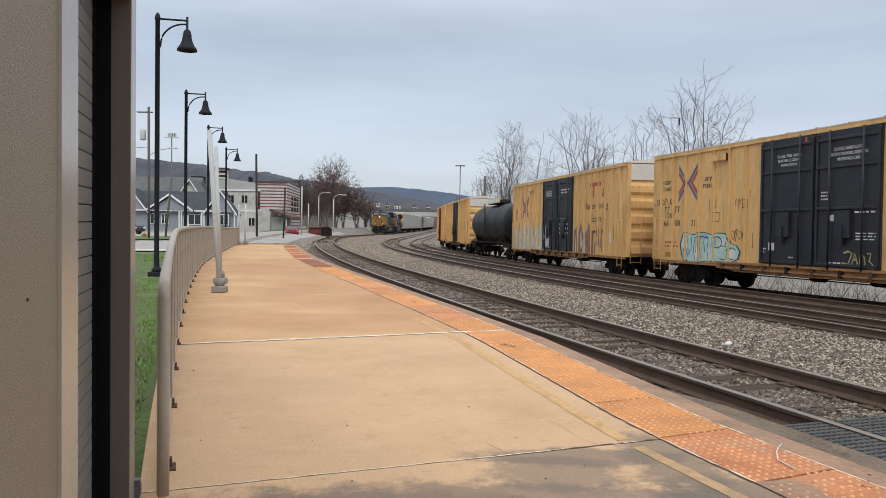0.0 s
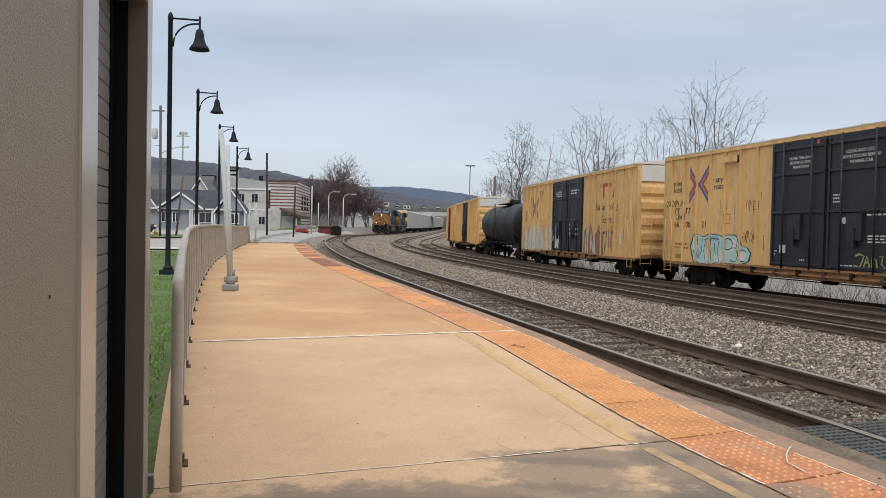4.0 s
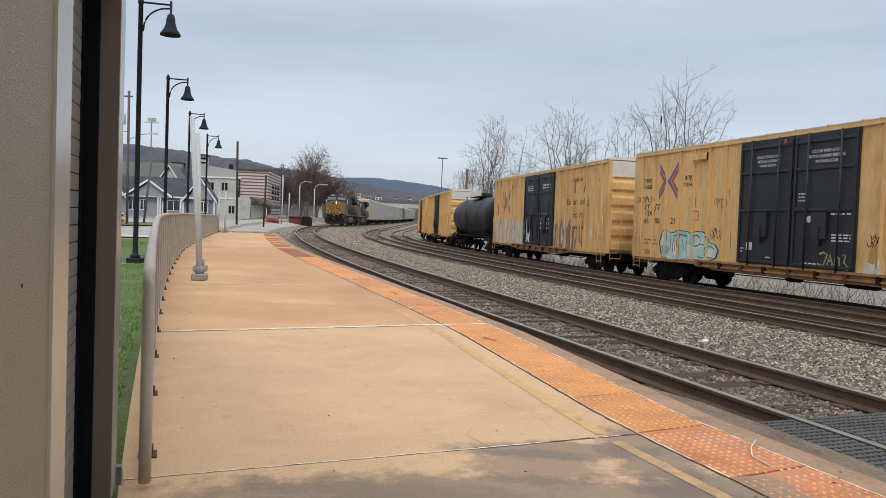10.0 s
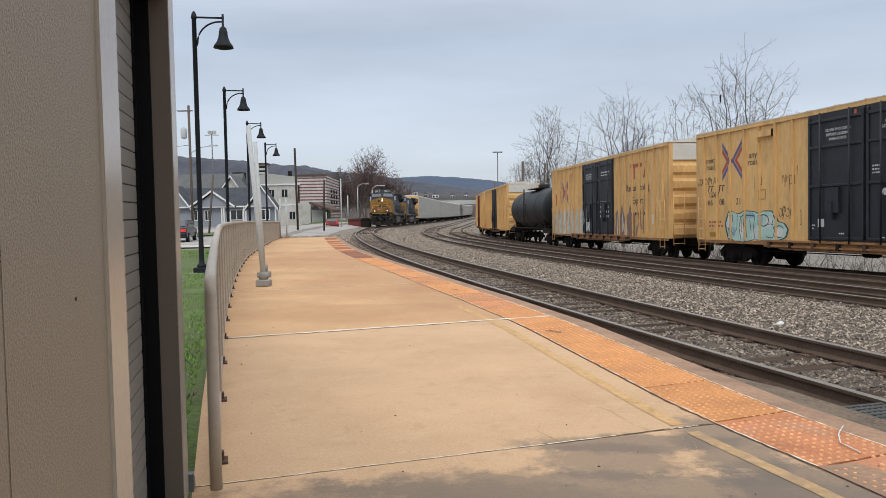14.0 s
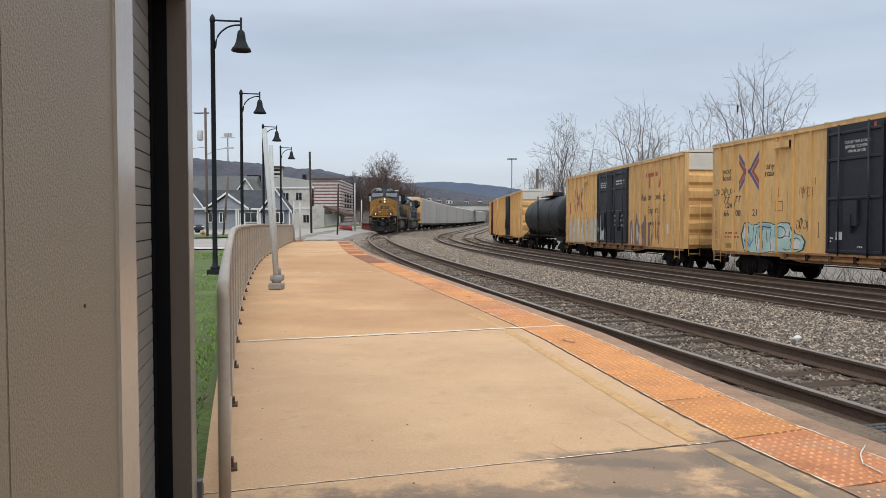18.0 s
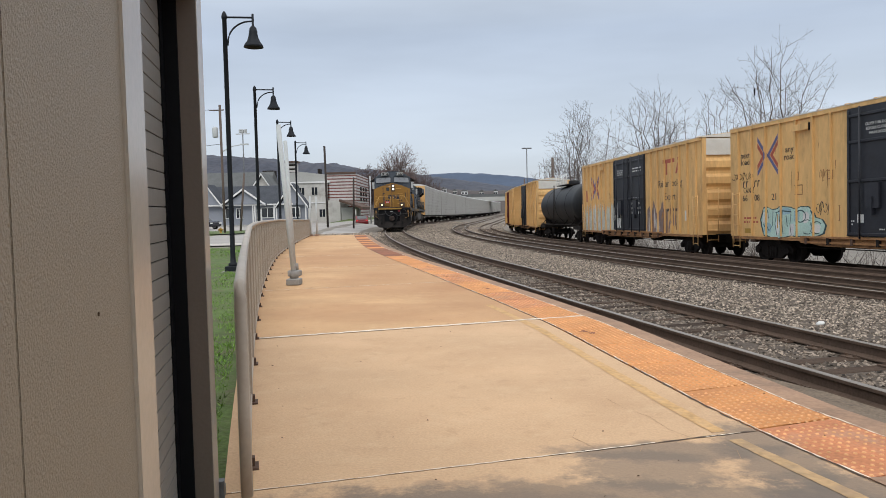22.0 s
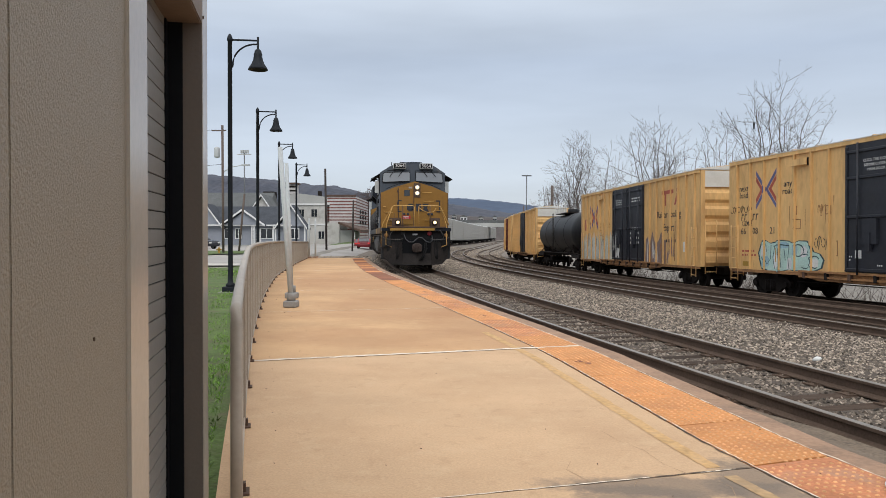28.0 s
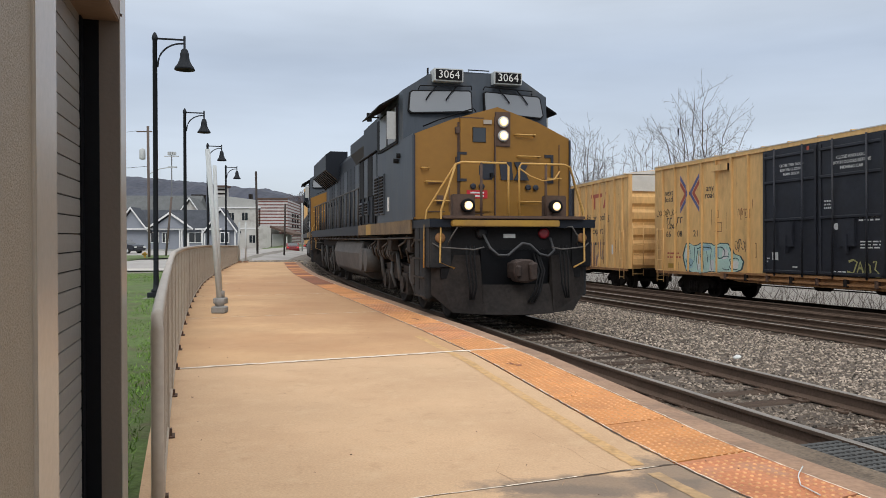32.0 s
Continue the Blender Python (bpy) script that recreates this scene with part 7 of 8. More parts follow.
        rod(eng, "corner_handrail", [(sx * 1.05, y, 2.7), (sx * 1.32, y + 0.02, 1.9), (sx * 1.34, y + 0.02, 1.0), (sx * 1.1, y + 0.08, 0.9)], 0.018, M_HAND, 8)
        rod(eng, "step_handle", [(sx * 0.95, 10.3, 1.6), (sx * 1.05, 10.42, 1.62), (sx * 1.16, 10.42, 1.45), (sx * 1.2, 10.3, 1.3)], 0.014, M_FUEL, 6)
        rod(eng, "uncoupling_lever", [(sx * 0.62, 10.52, 1.26), (sx * 0.8, 10.54, 1.22), (sx * 1.35, 10.3, 1.26), (sx * 1.5, 10.2, 1.36)], 0.014, M_FUEL, 6)
        for k in range(3):
            rod(eng, "air_hose", [(sx * (0.78 + k * 0.07), 10.46, 1.28), (sx * (0.79 + k * 0.07), 10.52, 1.0), (sx * (0.78 + k * 0.06), 10.6, 0.62), (sx * (0.84 + k * 0.03), 10.62, 0.38)], 0.016, M_LBLACK, 7)
        bm = bm_new()
        lathe(bm, [(0.1, 0), (0.1, 0.05), (0.06, 0.07)], 12, Matrix.Translation((sx * 0.58, 10.22, 1.5)) @ Matrix.Rotation(radians(-90), 4, "X"))
        part("receptacle", bm, M_MAROON if sx < 0 else M_TANK, eng)
    rod(eng, "jumper_cable", [(0.56, 10.3, 1.48), (0.48, 10.42, 1.25), (0.34, 10.46, 1.12), (0.16, 10.46, 1.12), (0.02, 10.46, 1.24), (-0.1, 10.46, 1.33), (-0.24, 10.46, 1.3), (-0.42, 10.46, 1.14), (-0.58, 10.46, 1.1), (-0.7, 10.44, 1.2), (-0.68, 10.3, 1.42)], 0.023, M_HOSE, 8, "sagging grey jumper cable")
    slab(eng, "rating_plate", -0.05, 0.17, 10.22, 10.24, 1.42, 1.49, M_GALV)
    rod(eng, "safety_chain", [(-0.1, 10.3, 2.64), (-0.28, 10.36, 2.5), (-0.5, 10.38, 2.42), (-0.74, 10.36, 2.45), (-0.86, 10.3, 2.6)], 0.014, M_HAND, 6)
    # coupler and glad hands
    bm = bm_new()
    prism(bm, [(-0.16, 0.70), (-0.02, 0.66), (0.16, 0.68), (0.22, 0.84), (0.2, 1.02), (0.08, 1.06), (-0.1, 1.06), (-0.2, 0.98), (-0.2, 0.8)], "y", 10.6, 10.9)
    prism(bm, [(-0.16, 0.72), (-0.04, 0.70), (-0.02, 1.0), (-0.16, 1.02)], "y", 10.88, 11.02)
    box(bm, 0.1, 0.2, 10.88, 10.98, 0.76, 0.96)
    box(bm, -0.14, 0.14, 10.2, 10.7, 0.72, 1.0)
    bevel(bm, 0.03)
    part("coupler", bm, M_KNUCKLE, eng, "rusty knuckle coupler")
    for x in (-0.38, -0.32, -0.42):
        rod(eng, "brake_hose", [(x, 10.4, 1.15), (x - 0.02, 10.62, 0.85), (x + 0.1, 10.72, 0.5), (x + 0.22, 10.72, 0.32)], 0.02, M_LBLACK, 7)
    # fuel tank, reservoirs, trucks
    bm = bm_new()
    prism(bm, [(-1.35, 1.35), (-1.45, 1.0), (-1.35, 0.5), (-1.0, 0.28), (1.0, 0.28), (1.35, 0.5), (1.45, 1.0), (1.35, 1.35)], "y", -3.6, 2.2)
    bevel(bm, 0.04)
    part("fuel_tank", bm, M_FUEL, eng)
    for sx in (-1, 1):
        for y in (2.5, 3.25):
            rod(eng, "air_reservoir", [(sx * 1.0, y, 0.85), (sx * 1.48, y, 0.85)], 0.30, M_FUEL, 16)
        rod(eng, "reservoir_strap", [(sx * 1.3, -3.0, 1.42), (sx * 1.3, 5.6, 1.42)], 0.03, M_LBLACK, 6)
    for yc in (6.9, -6.9):
        t = new("truck")
        t.parent, t.matrix_basis = eng, Matrix.Translation((0, yc, 0))
        for sx in (-1, 1):
            bm = bm_new()
            prism(bm, [(-2.55, 0.62), (-2.4, 0.92), (-1.2, 1.0), (0, 0.92), (1.2, 1.0), (2.4, 0.92), (2.55, 0.62), (2.3, 0.45), (1.5, 0.62), (0.5, 0.56), (-0.5, 0.56), (-1.5, 0.62), (-2.3, 0.45)], "x", sx * 1.0, sx * 1.16)
            part("side_frame", bm, M_LGRIME, t)
            for y in (-1.95, 0.0, 1.95):
                bm = bm_new()
                box(bm, sx * 1.12 - 0.1, sx * 1.12 + 0.1, y - 0.24, y + 0.24, 0.32, 0.78)
                tube(bm, [(sx * 1.15, y, 0.53), (sx * 1.28, y, 0.53)], 0.16, 12)
                bevel(bm, 0.02)
                part("axle_box", bm, M_LGRIME, t)
                for dy in (-0.42, 0.42):
                    bm = bm_new()
                    for k in range(5):
                        tube(bm, [(sx * 1.1, y + dy, 0.58 + k * 0.07), (sx * 1.1, y + dy, 0.62 + k * 0.07)], 0.1, 10)
                    part("coil_spring", bm, M_LBLACK, t)
                rod(t, "brake_rod", [(sx * 1.2, y + 0.55, 0.98), (sx * 1.26, y + 0.75, 0.72), (sx * 1.2, y + 0.95, 0.42)], 0.035, M_FUEL, 6)
                rod(t, "damper", [(sx * 1.25, y - 0.6, 1.25), (sx * 1.25, y - 0.25, 0.6)], 0.05, M_FUEL, 8)
                rod(t, "brake_cylinder", [(sx * 1.2, y + 0.62, 1.08), (sx * 1.2, y + 1.05, 1.1)], 0.1, M_LGRIME, 10)
        bm = bm_new()
        box(bm, -0.9, 0.9, -2.4, 2.4, 0.75, 1.05)
        part("bolster", bm, M_LBLACK, t)
        for y in (-1.95, 0.0, 1.95):
            w = wheelset(t, y, 0.53, M_LGRIME)
            WHEELS.append((w, Matrix.Translation((0, y, 0.53)), -0.53))
    for sx in (-1, 1):
        for k in range(2):
            res = rod(eng, "main_reservoir", [(sx * (1.12 + 0.02 * k), 2.5 + 1.75 * k, 1.12), (sx * (1.12 + 0.02 * k), 4.1 + 1.75 * k, 1.12)], 0.2, M_FUEL, 16)
            for q in range(5):
                y = 2.65 + 1.75 * k + q * 0.32
                rod(res, "reservoir_band", [(sx * (1.12 + 0.02 * k), y, 1.12), (sx * (1.12 + 0.02 * k), y + 0.05, 1.12)], 0.215, M_LGRIME, 16)
    for sx in (-1, 1):
        for k, (y, z) in enumerate(((8.6, 1.28), (7.9, 1.34), (6.0, 1.30), (5.1, 1.24), (4.5, 1.34))):
            rod(eng, "air_pipe", [(sx * 1.35, y, z + 0.2), (sx * 1.42, y - 0.05, z), (sx * 1.42, y - 0.6, z - 0.08), (sx * 1.32, y - 0.75, z - 0.35)], 0.022, M_FUEL, 6)
        for y in (8.35, 6.4, 5.0):
            slab(eng, "valve_box", sx * 1.36 - 0.09, sx * 1.36 + 0.09, y - 0.16, y + 0.16, 1.14, 1.42, M_LGRIME, 0.02)
        rod(eng, "train_line", [(sx * 1.48, 8.9, 1.42), (sx * 1.48, 4.0, 1.40), (sx * 1.46, -9.5, 1.42)], 0.02, M_FUEL, 6)
        slab(eng, "sand_filler", sx * 1.40 - 0.08, sx * 1.40 + 0.08, 8.6, 8.95, 0.55, 1.05, M_LGRIME, 0.03)
    rod(eng, "pipe", [(1.4, 5.4, 1.45), (1.4, 2.0, 1.48), (1.4, -9.0, 1.45)], 0.03, M_LGRIME, 6)
    for ob in eng.children:
        if not ob.name.startswith("truck"):
            ob.matrix_basis = Matrix.Translation((0, 0, 0.10)) @ ob.matrix_basis
    eng.scale = (1.05, 1.05, 1.05)
    return eng


LEN_E = 23.3
lead = locomotive("grey-blue and yellow diesel locomotive with lit headlights, leading the train", True)
TRAIN.append((lead, 10.66, 14.5))
second = locomotive("dark blue and yellow trailing diesel locomotive", False)
TRAIN.append((second, LEN_E + 10.66, 14.5))

# ---- autorack wagons ----
RACK_L = 27.4


def autorack(yellow_end):
    car = thing("autorack", "tall grey covered car-carrier wagon with ribbed sides" + (" and yellow end" if yellow_end else ""), "autorack wagon", group="wagons of the moving train")
    h = RACK_L / 2 - 0.35
    slab(car, "deck", -1.4, 1.4, -h, h, 0.95, 1.25, M_UNDER)
    slab(car, "body", -1.5, 1.5, -h + 0.1, h - 0.1, 1.2, 5.55, M_RACK)
    bm = bm_new()
    prism(bm, [(-1.55, 5.55), (1.55, 5.55), (1.5, 5.66), (0.9, 5.82), (0, 5.88), (-0.9, 5.82), (-1.5, 5.66)], "y", -h, h)
    part("roof", bm, M_ROOF, car, "pale metal roof")
    pb2 = bm_new()
    box(pb2, -0.04, 0.04, -0.05, 0.05, 1.2, 5.6)
    PM = mesh_of("side_post", pb2, M_RACK)
    gb = bm_new()
    wave = [(-0.02, 1.25)]
    for k in range(9):
        wave += [(a, 1.3 + k * 0.465 + c) for a, c in ((0.0, 0.0), (0.035, 0.06), (0.035, 0.36), (0.0, 0.42))]
    prism(gb, wave + [(-0.02, 5.5)], "y", -1.05, 1.05)
    SP = mesh_of("side_panel", gb, M_RACK)
    for sx in (-1, 1):
        for k in range(13):
            y = -h + 0.15 + k * (2 * h - 0.3) / 12
            ob = new("side_post", PM)
            ob.parent, ob.matrix_basis = car, Matrix.Translation((sx * 1.52, y, 0))
            if k < 12:
                ob = new("side_panel", SP)
                ob.parent = car
                ob.matrix_basis = Matrix.Translation((sx * 1.5, y + (2 * h - 0.3) / 24, 0)) @ Matrix.Rotation(0 if sx > 0 else radians(180), 4, "Z")
    for sy in (-1, 1):
        slab(car, "end_door", -1.5, 1.5, min(sy * (h - 0.1), sy * h), max(sy * (h - 0.1), sy * h), 1.2, 5.6, M_BOXY if yellow_end and sy > 0 else M_RACK, 0.02, "yellow end doors" if yellow_end and sy > 0 else "")
        for x in (-0.75, 0, 0.75):
            slab(car, "end_rib", x - 0.05, x + 0.05, min(sy * h, sy * (h + 0.06)), max(sy * h, sy * (h + 0.06)), 1.3, 5.5, M_BOXY if yellow_end and sy > 0 else M_RACK)
        coupler(car, sy * (h - 0.3), sy)
        freight_truck(car, sy * (h - 2.9))
    return car


first_rack = autorack(True)
TRAIN.append((first_rack, 2 * LEN_E + RACK_L / 2, 20.2))
plain_rack = autorack(False)
TRAIN.append((plain_rack, 2 * LEN_E + RACK_L * 1.5, 20.2))
for n in range(2, 10):
    TRAIN.append((copy_thing(plain_rack, Matrix.Identity(4)), 2 * LEN_E + RACK_L * (n + 0.5), 20.2))

# ---- distance: hills, overpass, trees, houses ----
def ridge(name, y, pts, material, label, rough, seed, depth=260.0):
    """A wooded ridge across the view: pts are (x, crest height)."""
    bm = bm_new()
    xs, zs = [p[0] for p in pts], [p[1] for p in pts]
    n = 260
    rows = []
    for k in range(n + 1):
        x = xs[0] + (xs[-1] - xs[0]) * k / n
        z = float(np.interp(x, xs, zs))
        j = rough * (noise.noise(Vector((x * 0.05, seed, 0))) + 0.8 * noise.noise(Vector((x * 0.21, seed, 4))))
        rows.append([bm.verts.new((x, y, -6)), bm.verts.new((x, y + depth * 0.35, z * 0.6 + j * 0.5)), bm.verts.new((x, y + depth * 0.75, z * 0.93 + j)), bm.verts.new((x, y + depth, z + j)), bm.verts.new((x, y + depth * 1.6, -6))])
    for a, b in zip(rows[:-1], rows[1:]):
        for q in range(4):
            f = bm.faces.new((a[q], b[q], b[q + 1], a[q + 1]))
    return tagged(part(name, bm, material), label, "hill", kind="structure")


# distance haze is painted into both hill colours as a bluish tint
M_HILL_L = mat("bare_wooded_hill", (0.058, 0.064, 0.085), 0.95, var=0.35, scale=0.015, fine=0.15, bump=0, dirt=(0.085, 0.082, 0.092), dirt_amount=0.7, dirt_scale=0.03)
M_HILL_R = mat("far_hill_painted_haze", (0.060, 0.085, 0.135), 0.95, var=0.16, scale=0.006, fine=0.05, bump=0)
M_WOODS = mat("brown_woods", (0.075, 0.062, 0.058), 0.95, var=0.4, scale=0.04, fine=0.3, bump=0, dirt=(0.11, 0.10, 0.095), dirt_amount=0.6, dirt_scale=0.05)


def at_d(px, d):
    return (px - 784) / 1336 * d


def z_d(px, py, d):
    return 1.41 + (396.2 + (px - 784) * 0.0161 - py) * d / 1336


ridge("backdrop_hill", 1000, [(at_d(p, 1250), z_d(p, q, 1250)) for p, q in ((-700, 268), (-200, 268), (100, 270), (237, 281), (300, 287), (350, 292), (400, 300), (472, 306), (520, 318), (580, 324), (680, 342), (800, 362), (900, 380))], M_HILL_L, "long bare wooded ridge behind the town", 2.6, 1.0)
ridge("backdrop_hill", 1900, [(at_d(p, 2300), z_d(p, q, 2300)) for p, q in ((480, 360), (560, 338), (640, 334), (690, 332), (740, 336), (808, 344), (880, 360), (960, 375), (1100, 380), (1700, 380), (2400, 376))], M_HILL_R, "far hill with haze painted into its blue colour", 2.5, 2.0, 400)
ridge("wooded_rise", 380, [(at_d(p, 480), z_d(p, q, 480)) for p, q in ((300, 350), (520, 338), (560, 335), (620, 345), (680, 362), (720, 366), (780, 366), (840, 372), (1000, 376), (1300, 380), (1900, 380))], M_WOODS, "low brown wooded rise behind the overpass", 1.3, 5.0, 90)


def bare_tree(label, px, depth, z0, tips, seed, radius=0.15, gap=0.5, twig=0.011, levels=3, twig_mat=None, group="bare trees by the line"):
    """A leafless tree: main stems rise from the base to the given tips and part into branches and twigs, all bending upward."""
    r = random.Random(seed)
    base = Vector((at_d(px, depth), depth, z0))
    tree = thing("tree", label, "tree", group=group, at=Matrix.Translation(base))
    meshes = {"trunk": ([], []), "crown": ([], [])}

    def bough(pts, ra, rb, sides, where):
        V, F = meshes[where]
        n0 = len(V)
        for i, p in enumerate(pts):
            d = (pts[min(i + 1, len(pts) - 1)] - pts[max(i - 1, 0)]).normalized()
            u = d.cross(Vector((0.3, 1, 0.1))).normalized()
            w = d.cross(u)
            rr = ra + (rb - ra) * i / (len(pts) - 1)
            for k in range(sides):
                a = 6.2832 * k / sides
                V.append(p + rr * (math.cos(a) * u + math.sin(a) * w))
        for i in range(len(pts) - 1):
            for k in range(sides):
                F.append((n0 + i * sides + k, n0 + i * sides + (k + 1) % sides, n0 + (i + 1) * sides + (k + 1) % sides, n0 + (i + 1) * sides + k))

    def grow(pts, ra, level):
        """Branches along a stem or branch."""
        L = sum((b - a).length for a, b in zip(pts[:-1], pts[1:]))
        step = gap * (1.0, 0.55, 0.40)[level]
        n = max(2, int(L * (0.8 if level == 0 else 0.95) / step))
        side = r.random() * 6.28
        for q in range(n):
            f = (0.22 if level == 0 else 0.12) + (0.98 - (0.22 if level == 0 else 0.12)) * (q + r.random()) / n
            x = f * (len(pts) - 1)
            i = min(int(x), len(pts) - 2)
            p = pts[i].lerp(pts[i + 1], x - i)
            t = (pts[i + 1] - pts[i]).normalized()
            side += 2.4 + r.gauss(0, 0.5)
            u = t.cross(Vector((0.2, 0.9, 0.1))).normalized()
            out = math.cos(side) * u + math.sin(side) * t.cross(u)
            spread = r.uniform(0.55, 1.2)
            d = (t * math.cos(spread) + out * math.sin(spread) + Vector((0, 0, 0.06))).normalized()
            ln = L * (0.46, 0.46, 0.45)[level] * (1.1 - f * 0.85) * r.uniform(0.5, 1.2)
            ln = max(ln, 0.25)
            rr = max(twig, ra * (1 - 0.8 * f) * 0.42)
            m = 5 if level == 0 else 3 if level == 1 else 2
            path, c = [p], d
            for k in range(m):
                c = (c + Vector((r.gauss(0, 0.13), r.gauss(0, 0.13), r.gauss(0.05, 0.11)))).normalized()
                path.append(path[-1] + c * ln / m)
            bough(path, rr, twig * 0.6, 4 if level == 0 else 3, "trunk" if level == 0 and rr > 0.03 else "crown")
            if level + 1 < levels and ln > 0.45:
                grow(path, rr, level + 1)

    for k, (tx, ty) in enumerate(tips):
        tip = Vector((at_d(tx, depth) - base.x, r.uniform(-0.35, 0.35) * abs(at_d(60, depth) - at_d(0, depth)), z_d(tx, ty, depth) - z0))
        start = Vector((r.gauss(0, 0.1), r.gauss(0, 0.1), 0.02 * tip.z * k))
        bend = start + Vector((tip.x * r.uniform(0.2, 0.45), tip.y * 0.3, tip.z * r.uniform(0.42, 0.55)))
        pts = []
        for q in range(11):
            f = q / 10
            p = start * (1 - f) ** 2 + bend * 2 * f * (1 - f) + tip * f * f
            pts.append(p + Vector((r.gauss(0, 0.012), r.gauss(0, 0.012), 0)) * tip.z * min(1.0, 3 * f))
        ra = radius * (1.0 if k == 0 else r.uniform(0.55, 0.8))
        bough([start - Vector((0, 0, 0.4))] + pts, ra, twig, 6, "trunk")
        grow(pts, ra, 0)
    for nm, (V, F) in meshes.items():
        ob = new(nm, raw_mesh(nm, V, F, M_BARK if nm == "trunk" else twig_mat or M_BARK))
        ob.parent = tree
        if nm == "crown":
            tagged(ob, "fine bare twigs")
    return tree


def fan(x0, x1, y_top, y_side, n, seed):
    """Tips of n stems over a rounded crown."""
    r = random.Random(seed)
    return [(x0 + (x1 - x0) * (k + 0.5 + r.uniform(-0.3, 0.3)) / n, y_top + (y_side - y_top) * abs(2 * (k + 0.5) / n - 1) ** 2.2 + r.uniform(-6, 6)) for k in range(n)]


bare_tree("tall upright bare tree behind the freight cars", 903, 92, -2.2, fan(874, 936, 222, 272, 7, 1), 5, 0.14, 0.8, 0.0105)
bare_tree("slim bare tree behind the boxcars", 945, 100, -2.4, fan(942, 982, 240, 272, 3, 2), 31, 0.10, 0.95, 0.010)
bare_tree("wide-crowned bare tree behind the freight cars", 1032, 78, -2.2, fan(985, 1078, 202, 246, 7, 3), 8, 0.15, 0.8, 0.0095)
bare_tree("bare tree standing close to the wide-crowned one", 1068, 84, -2.2, fan(1052, 1112, 238, 266, 4, 4), 9, 0.11, 0.9, 0.0095)
bare_tree("dense bare tree beside the spreading tree", 1150, 76, -2.2, fan(1102, 1172, 208, 258, 6, 6), 41, 0.11, 0.85, 0.0095)
bare_tree("tall spreading bare tree with long open limbs", 1224, 64, -2.2, ((1244, 136), (1190, 150), (1224, 144), (1264, 180), (1162, 190), (1206, 165)), 21, 0.15, 0.8, 0.0085)
bare_tree("leaning bare tree with long limbs reaching outward", 1214, 66, -2.2, ((1312, 168), (1328, 196), (1284, 214)), 23, 0.12, 0.8, 0.0085)
bare_tree("small bare tree behind the tank car", 868, 120, -2.6, fan(846, 892, 300, 335, 5, 7), 51, 0.13, 0.8, 0.016)
bare_tree("small bare tree behind the tank car", 845, 130, -2.6, fan(826, 868, 318, 345, 5, 8), 53, 0.12, 0.8, 0.016)
bare_tree("low bare tree behind the tank car", 905, 118, -2.6, fan(880, 930, 315, 345, 5, 9), 57, 0.12, 0.8, 0.016)
street_tree = bare_tree("large round-crowned bare street tree with pinkish buds", 581, 150, -0.8, fan(548, 636, 284, 322, 17, 11), 61, 0.2, 0.55, 0.014, 3, M_TWIG)
for n, (p, d, wd, yt, tp) in enumerate(((610, 165, 50, 322, 7), (634, 175, 44, 330, 7), (548, 190, 56, 318, 7), (570, 185, 48, 322, 7), (527, 200, 50, 318, 6), (598, 180, 48, 324, 7), (652, 210, 40, 345, 6), (512, 230, 46, 322, 6))):
    bare_tree("small reddish budding tree by the street", p, d, -0.9, fan(p - wd / 2, p + wd / 2, yt, yt + 22, tp, 70 + n), 70 + n, 0.13, 0.48, 0.036, 3, M_BUSH)

# tangled brush beyond the freight cars
r = random.Random(5)
bm = bm_new()
for k in range(420):
    s = r.uniform(0, 75)
    o = off4(s) + r.uniform(4.0, 9.0)
    p = on_line(s, o, ground_z(s, o))
    for q in range(3):
        d = Vector((r.gauss(0, 0.5), r.gauss(0, 0.5), 1)).normalized()
        L = r.uniform(0.7, 2.2)
        bend = Vector((r.gauss(0, 0.3), r.gauss(0, 0.3), -0.1))
        tube(bm, [p, p + d * L * 0.5, p + d * L + bend * L * 0.4], 0.014, 3, 0.004, caps=False)
tagged(part("brush", bm, M_BARK), "leafless scrub and saplings beyond the siding", "brush", kind="stuff")

# overpass
over = thing("overpass", "pale concrete road overpass crossing behind the train", "bridge")
slab(over, "deck", at_d(640, 300), at_d(1000, 300), 296, 308, z_d(740, 384, 300), z_d(740, 377, 300), M_CONCB)
slab(over, "parapet", at_d(640, 300), at_d(1000, 300), 296, 296.4, z_d(740, 377, 300), z_d(740, 372, 300), M_SHINGLE2)
for p in (655, 690, 722, 792, 860, 930):
    slab(over, "pier", at_d(p, 300) - 0.6, at_d(p, 300) + 0.6, 299, 305, -3, z_d(740, 384, 300), M_CONCB)
slab(over, "abutment", at_d(600, 300), at_d(648, 300), 296, 308, -3, z_d(740, 377, 300), M_CONCB)


def simple_house(label, x0, x1, y0, depth, z0, wall_h, roof_h, wall, roof, windows=3):
    h = thing("house", label, "house", group="houses on the rise")
    slab(h, "wall", x0, x1, y0, y0 + depth, z0, z0 + wall_h, wall)
    bm = bm_new()
    prism(bm, [(x0 - 0.3, z0 + wall_h), (x1 + 0.3, z0 + wall_h), ((x0 + x1) / 2, z0 + wall_h + roof_h)], "y", y0 - 0.3, y0 + depth + 0.3)
    part("roof", bm, roof, h)
    for k in range(windows):
        x = x0 + (k + 0.5) * (x1 - x0) / windows
        slab(h, "window", x - 0.5, x + 0.5, y0 - 0.05, y0, z0 + wall_h * 0.35, z0 + wall_h * 0.75, M_GLASSD)
    return h


